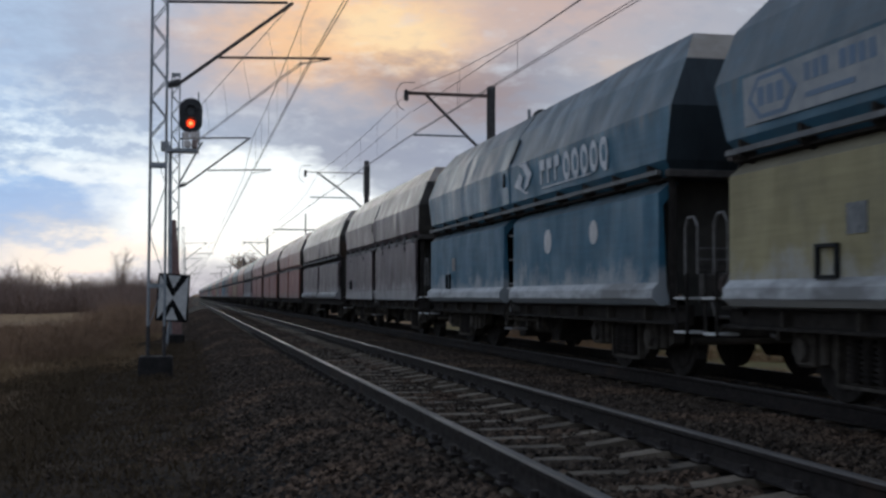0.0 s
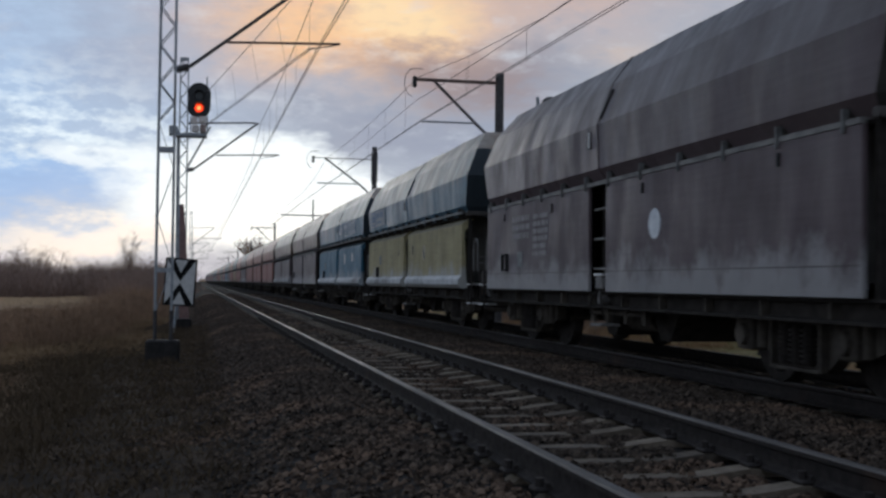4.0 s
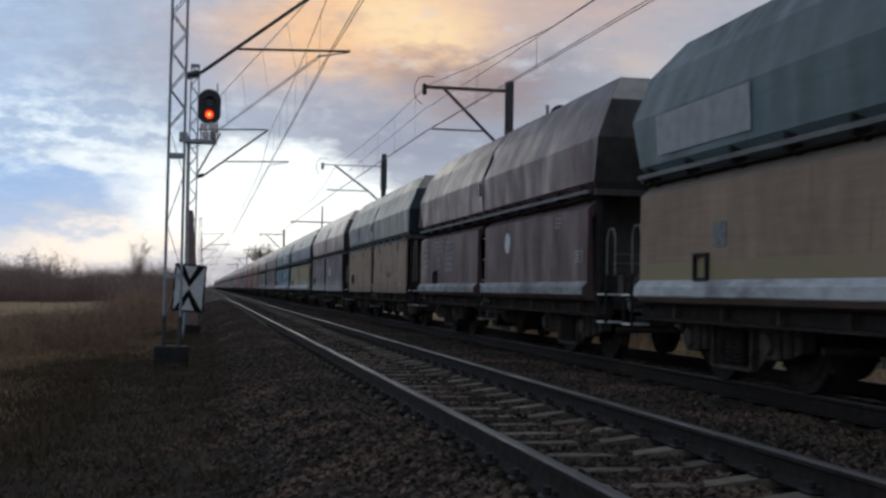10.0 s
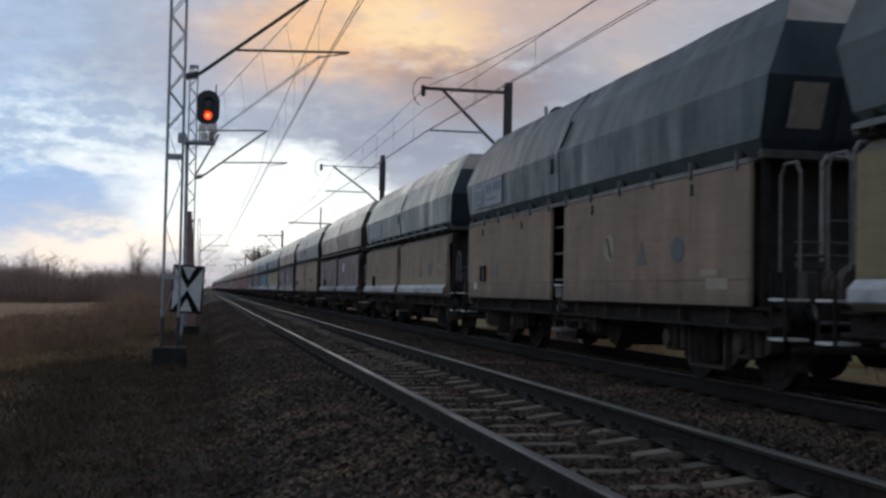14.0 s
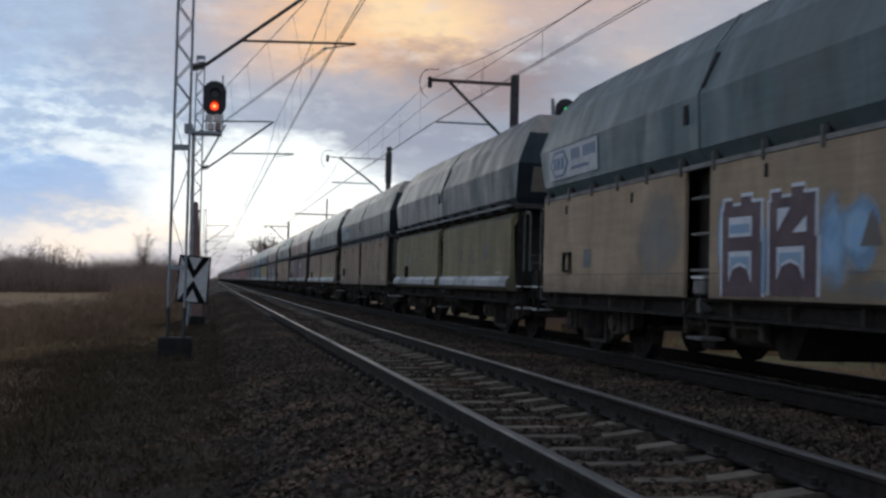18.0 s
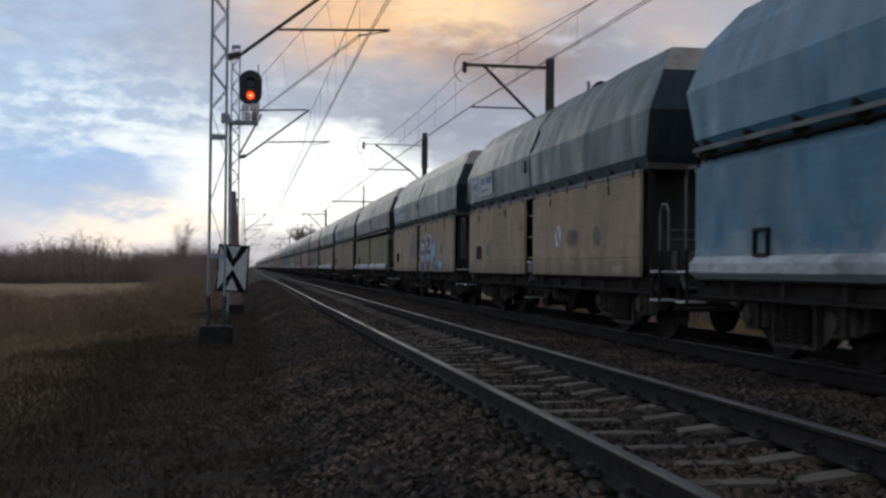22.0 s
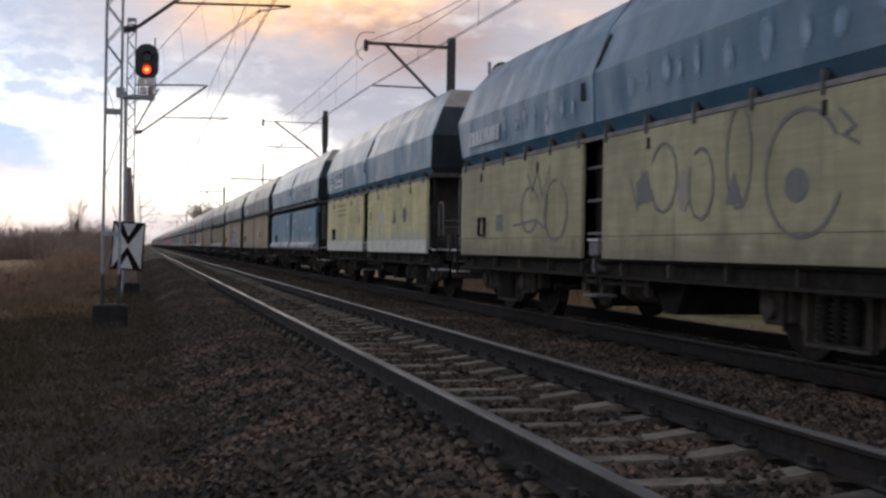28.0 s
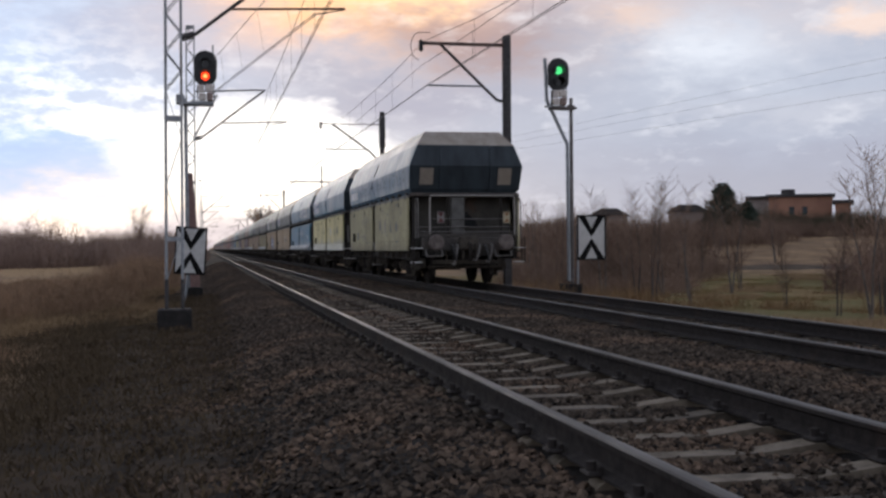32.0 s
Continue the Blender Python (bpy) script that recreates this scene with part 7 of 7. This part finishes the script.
conifer(25.0, 108, 5.0)
conifer(26.1, 107, 3.3)
conifer(24.4, 106, 2.6)


def house(az, d, w, dep, h, wall, label, rz, wins=(), chimney=0.0, storeys=2, pitched=False):
    x, y = at(az, d)
    hs = thing("apartment_house", label, "house", "houses", Matrix.Translation((x, y, ground_z(x, y) - 0.3)) @ Matrix.Rotation(radians(rz), 4, "Z"))
    part("wall", box(bmesh.new(), -w / 2, w / 2, 0, dep, -1, h), wall, hs)
    if pitched:
        part("roof", prism(bmesh.new(), [(-w / 2 - 0.4, h), (w / 2 + 0.4, h), (w / 2 * 0.45, h + 0.9), (-w / 2 * 0.45, h + 0.9)], -0.4, dep + 0.4), M_roof, hs)
    else:
        part("roof", box(bmesh.new(), -w / 2 - 0.3, w / 2 + 0.3, -0.3, dep + 0.3, h, h + 0.3), M_roof, hs)
    if chimney:
        part("roof_hut", box(bmesh.new(), -0.75 + chimney, 0.75 + chimney, 2, 5, h + 0.35, h + 0.95), M_roof, hs)
    for wx in wins:
        for s in range(storeys):
            z = h - 2.0 - s * 2.6
            wd = part("window", box(bmesh.new(), wx - 0.28, wx + 0.28, -0.03, 0.02, z, z + 0.9), M_glass, hs)
            part("window_sill", box(bmesh.new(), wx - 0.33, wx + 0.33, -0.12, -0.031, z - 0.07, z), M_greywall, wd)
    return hs


house(28.5, 136, 6.8, 9, 4.2, M_brick, "orange brick block of flats with a flat roof", -28.5, (-0.9, 0.5), -1.3, 1)
# shaded side of the brick block, put in as a separate grey box
house(26.6, 137, 2.2, 9, 4.1, M_greywall, "grey wing of the brick block of flats", -26, (), 0, 1)
house(30.4, 134, 1.6, 8, 3.4, M_brick, "low orange brick annex with a flat roof", -31, (0.0,), 0, 1)
house(23.35, 145, 4.6, 7, 2.9, M_greywall, "grey house with a hipped roof behind the scrub", -24, (-1.2, 1.2), 0, 1, True)
house(19.6, 150, 4.4, 7, 2.8, M_greywall, "grey house with a hipped roof behind the scrub", -22, (-1.2, 1.2), 0, 1, True)
for i in range(9):
    add_bush(*at(R.uniform(31.5, 37), R.uniform(44, 56)), R.uniform(0.3, 0.55), "bare brown thicket beside the meadow")
scrub([(*at(R.uniform(15, 27), R.uniform(100, 122)), R.uniform(0.75, 1.05)) for i in range(60)], "thicket", "bare brown thicket in front of the houses", M_eastwig)
scrub([(*at(R.uniform(25.2, 40), R.uniform(126, 131)), R.uniform(0.75, 1.1)) for i in range(60)], "hedge", "dark green hedge below the houses", M_hedge)
scrub([(*at(R.uniform(33.0, 38), R.uniform(52, 68)), R.uniform(0.8, 1.2)) for i in range(18)], "tall_thicket", "tall reddish brown thicket beside the meadow", M_thicket)


# grass, stones and sleepers
def grass_tile(seed, n, size, h, material):
    rnd = random.Random(seed)
    V, F = [], []
    for i in range(n):
        x, y = rnd.uniform(0, size), rnd.uniform(0, size)
        cl = 0.5 + noise.noise((x * 1.3, y * 1.3, seed))
        hh = h * rnd.uniform(0.35, 1.0) * max(0.25, cl)
        a = rnd.uniform(0, math.tau)
        s = Vector((math.cos(a), math.sin(a), 0)) * rnd.uniform(0.004, 0.009)
        ln = Vector((rnd.uniform(-0.6, 0.6), rnd.uniform(-0.6, 0.6), 1)) * hh
        p = Vector((x, y, -0.03))
        m = p + ln * 0.55
        tip = p + ln + Vector((ln.x, ln.y, 0)) * 0.5
        V += [p - s, p + s, m + s * 0.7, m - s * 0.7, tip]
        b = len(V) - 5
        F += [(b, b + 1, b + 2, b + 3), (b + 3, b + 2, b + 4)]
    return raw_mesh("grass", [tuple(v) for v in V], F, material)


dark_tiles = [grass_tile(40 + k, 2200, 3.0, 0.24, M_darkgrass) for k in range(2)]
tiles = [grass_tile(k, 2600, 3.0, 0.30, M_grass) for k in range(3)]
tan_tiles = [grass_tile(21 + k, 2600, 3.0, 0.34, M_tangrass) for k in range(2)]
gtiles = [grass_tile(9 + k, 1500, 3.0, 0.16, M_greengrass) for k in range(2)]
for i in range(7):
    for j in range(16):
        x, y = -6.9 - 2.9 * i + R.uniform(-0.5, 0.4), 2 + 2.9 * j
        if x < -7 - 0.45 * y:
            continue
        ob = new("dry_grass", dark_tiles[R.randrange(2)] if R.random() < (0.8 if i == 0 and y < 24 else 0.65 if y < 12 else 0.3 if y < 20 else 0.08) else tiles[R.randrange(3)] if R.random() < 0.8 or y < 16 else tan_tiles[R.randrange(2)])
        zc, zx, zy = ground_z(x + 1.5, y + 1.5), ground_z(x + 2.5, y + 1.5), ground_z(x + 1.5, y + 2.5)
        ob.matrix_basis = pose(x, y, ground_z(x + 1.5, y + 1.5), 0, -math.degrees(math.atan(zx - zc)), 0)
        tagged(ob, "brown dead grass on the field", "grass", kind="stuff")
for x, y in ((-8.6, 31.5), (-8.0, 34.5), (-7.2, 37.5), (-9.8, 33.0), (-7.6, 24.6), (-6.6, 26.4), (-8.9, 27.3), (-6.2, 29.5), (-10.8, 30.2)):
    ob = new("tan_grass", tan_tiles[R.randrange(2)])
    ob.matrix_basis = pose(x, y, ground_z(x + 1.5, y + 1.5), 0, -4, 0)
    tagged(ob, "pale tan grass beside the embankment", "grass", kind="stuff")
verge = grass_tile(31, 900, 3.0, 0.13, M_darkgrass)
for j in range(12):
    for xo in (-4.75, -5.1, -5.6, -6.0):
        ob = new("verge_grass", verge)
        ob.matrix_basis = pose(xo, 3 + 2.9 * j + R.uniform(-0.5, 0.5), -0.70, 0, -4.5, 0)
        tagged(ob, "sparse dead grass beside the ballast", "grass", kind="stuff")
for i in range(9):
    for j in range(12):
        az, d = 21 + 2.4 * i, 31 + 3.4 * j
        x, y = at(az, d)
        ob = new("meadow_grass", gtiles[R.randrange(2)] if R.random() < 0.68 else tan_tiles[R.randrange(2)])
        ob.matrix_basis = pose(x, y, ground_z(x + 1, y + 1), 0, 0, R.uniform(0, 360))
        tagged(ob, "short green and brown meadow grass", "grass", kind="stuff")
for j in range(22):
    ob = new("tan_grass", tan_tiles[R.randrange(2)])
    ob.matrix_basis = pose(7.6 + R.uniform(-0.2, 0.5), 12 + 2.7 * j, -0.86, 0, 0, 0)
    tagged(ob, "tan dead grass beside the far track", "grass", kind="stuff")


M_reed = mat("tan_reed_stalks", (0.30, 0.185, 0.095), (0.17, 0.105, 0.058), 0.95, scale=2.5, big=0.4, bump=0, spec=0.05)
reed_tiles = [grass_tile(51 + k, 700, 2.0, 0.95, M_reed) for k in range(2)]
for x, y in ((7.4, 33.0), (7.2, 35.5), (8.6, 34.0), (9.6, 36.5), (7.6, 38.0), (9.0, 39.5), (10.8, 35.0), (7.3, 41.0), (8.2, 44.0), (11.6, 38.6), (13.2, 35.8), (15.0, 33.6), (16.8, 31.0), (12.6, 41.0)):
    ob = new("reeds", reed_tiles[R.randrange(2)])
    ob.matrix_basis = pose(x, y, ground_z(x + 1, y + 1), 0, 0, R.uniform(0, 20))
    tagged(ob, "dry tan reeds beside the far track", "reeds", kind="stuff")


def stone_tile(seed, x0, x1, y1, per_m2, smin, smax):
    rng = np.random.default_rng(seed)
    n = int((x1 - x0) * y1 * per_m2)
    base = np.array([(1, 0, 0), (0, 1, 0), (-1, 0, 0), (0, -1, 0), (0, 0, 1), (0.5, 0.5, 0.7), (-0.6, -0.3, 0.6)], float)
    tri = np.array([(0, 1, 5), (1, 4, 5), (0, 5, 4), (1, 2, 4), (2, 3, 6), (2, 6, 4), (3, 4, 6), (3, 0, 4)])
    X = rng.uniform(x0, x1, n)
    Y = rng.uniform(0, y1, n)
    keep = np.ones(n, bool)
    for c in (0.0, TRACK2):
        for s in (-1, 1):
            keep &= np.abs(X - c - s * 0.7535) > 0.11
    # the sleepers lie nearly bare between the stones
    on_tie = (np.abs((Y - 0.009 + 0.314) % 0.628 - 0.314) < 0.092) & (np.abs(X) < 0.66)
    patch = np.array([noise.noise((x * 2.6, y * 2.6, seed + 0.5)) for x, y in zip(X, Y)])
    covered = (patch > 0.34) | (np.abs(X - 0.225 - 0.05 * patch) < 0.07)
    keep &= ~(on_tie & ~covered & (rng.uniform(0, 1, n) < 0.97))
    rag = np.array([noise.noise((x * 1.1, y * 2.1, seed + 9.5)) for x, y in zip(X, Y)])
    keep &= rng.uniform(0, 1, n) < np.clip((X + 3.55 + 0.9 * rag) / 1.7, 0.03, 1)
    X, Y = X[keep], Y[keep]
    n = len(X)
    S = rng.uniform(smin, smax, n)
    A = rng.uniform(0, math.tau, n)
    T = rng.uniform(-0.5, 0.5, (n, 2))
    Z = np.array([max(lerp_prof(PROF, x), ground_z(x, 0) if x < -2.3 else -9) for x in X])
    Z += np.where(on_tie[keep] & covered[keep], 0.022, 0.0)
    V = np.repeat(base[None] * S[:, None, None], n if False else 1, 0) * rng.uniform(0.6, 1.25, (n, 7, 3))
    c, s = np.cos(A), np.sin(A)
    vx, vy = V[:, :, 0] * c[:, None] - V[:, :, 1] * s[:, None], V[:, :, 0] * s[:, None] + V[:, :, 1] * c[:, None]
    vz = V[:, :, 2] * 0.8 + vx * T[:, :1] + vy * T[:, 1:]
    P = np.stack([vx + X[:, None], vy + Y[:, None], vz + Z[:, None] + 0.005], 2).reshape(-1, 3)
    F = (tri[None] + (np.arange(n) * 7)[:, None, None]).reshape(-1, 3)
    me = bpy.data.meshes.new("ballast_stones")
    me.from_pydata(P.tolist(), [], F.tolist())
    me.materials.append(M_stone_island)
    return me


M_stone_island = M_stone.copy()
M_stone_island.name = "ballast_stone_varied"
_n, _l = M_stone_island.node_tree.nodes, M_stone_island.node_tree.links
_g = _n.new("ShaderNodeNewGeometry")
_h = _n.new("ShaderNodeHueSaturation")
_r = _n.new("ShaderNodeMapRange")
_r.inputs[3].default_value, _r.inputs[4].default_value = 0.30, 2.6
_l.new(_g.outputs["Random Per Island"], _r.inputs[0])
_l.new(_r.outputs[0], _h.inputs["Value"])
_p = _n["Principled BSDF"]
_l.new(_p.inputs["Base Color"].links[0].from_socket, _h.inputs["Color"])
_l.new(_h.outputs[0], _p.inputs["Base Color"])

near_tiles = [stone_tile(k, -4.6, 7.0, 3.14, 545, 0.014, 0.038) for k in range(3)]
for j in range(-5, 15):
    ob = new("ballast_stones", near_tiles[j % 3])
    ob.location.y = 4 + 3.14 * j
    tagged(ob, "loose dark grey and brown ballast stones", "ballast", kind="stuff")
far_tile = stone_tile(7, -4.4, 7.0, 6.28, 110, 0.03, 0.06)
for j in range(8):
    ob = new("ballast_stones", far_tile)
    ob.location.y = 51.1 + 6.28 * j
    tagged(ob, "loose dark grey and brown ballast stones", "ballast", kind="stuff")


def tie_mesh():
    bm = bmesh.new()
    prism(bm, [(-1.28, -0.27), (1.28, -0.27), (1.28, -0.255), (0.90, -0.25), (0.80, -0.18), (0.62, -0.170), (0.28, -0.210), (-0.28, -0.210), (-0.62, -0.170), (-0.80, -0.18), (-0.90, -0.25), (-1.28, -0.255)], -0.085, 0.085)
    return bm


def clip_mesh():
    bm = box(bmesh.new(), -0.04, 0.04, -0.07, 0.07, -0.17, -0.145, bev=0.01)
    rod(bm, (0, 0, -0.15), (0, 0, -0.10), 0.025, 8)
    return rod(bm, (-0.03, -0.06, -0.135), (-0.03, 0.06, -0.135), 0.018, 6)


for cx, trk, n in ((0.0, track_near, 102), (TRACK2, track_far, 74)):
    for i in range(-22, n):
        y = 5.265 + 0.628 * i + R.uniform(-0.015, 0.015)
        t = put("sleeper", tie_mesh, (M_tie,), trk, (cx, y, (0.004 if cx == 0.0 else -0.022) + R.uniform(-0.008, 0.006)), R.uniform(-0.6, 0.6))
        if i < 45 and cx == 0.0:
            for s in (-1, 1):
                for e in (-1, 1):
                    put("rail_clip", clip_mesh, (M_clip,), t, (s * 0.7535 + e * 0.10, 0, 0), 0 if e > 0 else 180)


def motions():
    times = [0, 2, 4, 6, 8, 10, 12, 14, 16, 18, 20, 22, 24, 26, 28, 29, 30, 31, 32]
    for i, (w, off) in enumerate(wagons):
        walk(w, [(t, pose(TRACK2, train_y(t) + off, 0)) for t in times])
        if i < 14:
            for ch in w.children:
                if ch.name.startswith("wheelset"):
                    p = ch.location.copy()
                    rows = []
                    for k in range(0, 321):
                        t = k / 10
                        a = -math.degrees((train_y(t) - train_y(0)) / WHEEL_R)
                        rows.append((t, pose(p.x, p.y, p.z, a, 0, 0)))
                    walk(ch, rows)


motions()
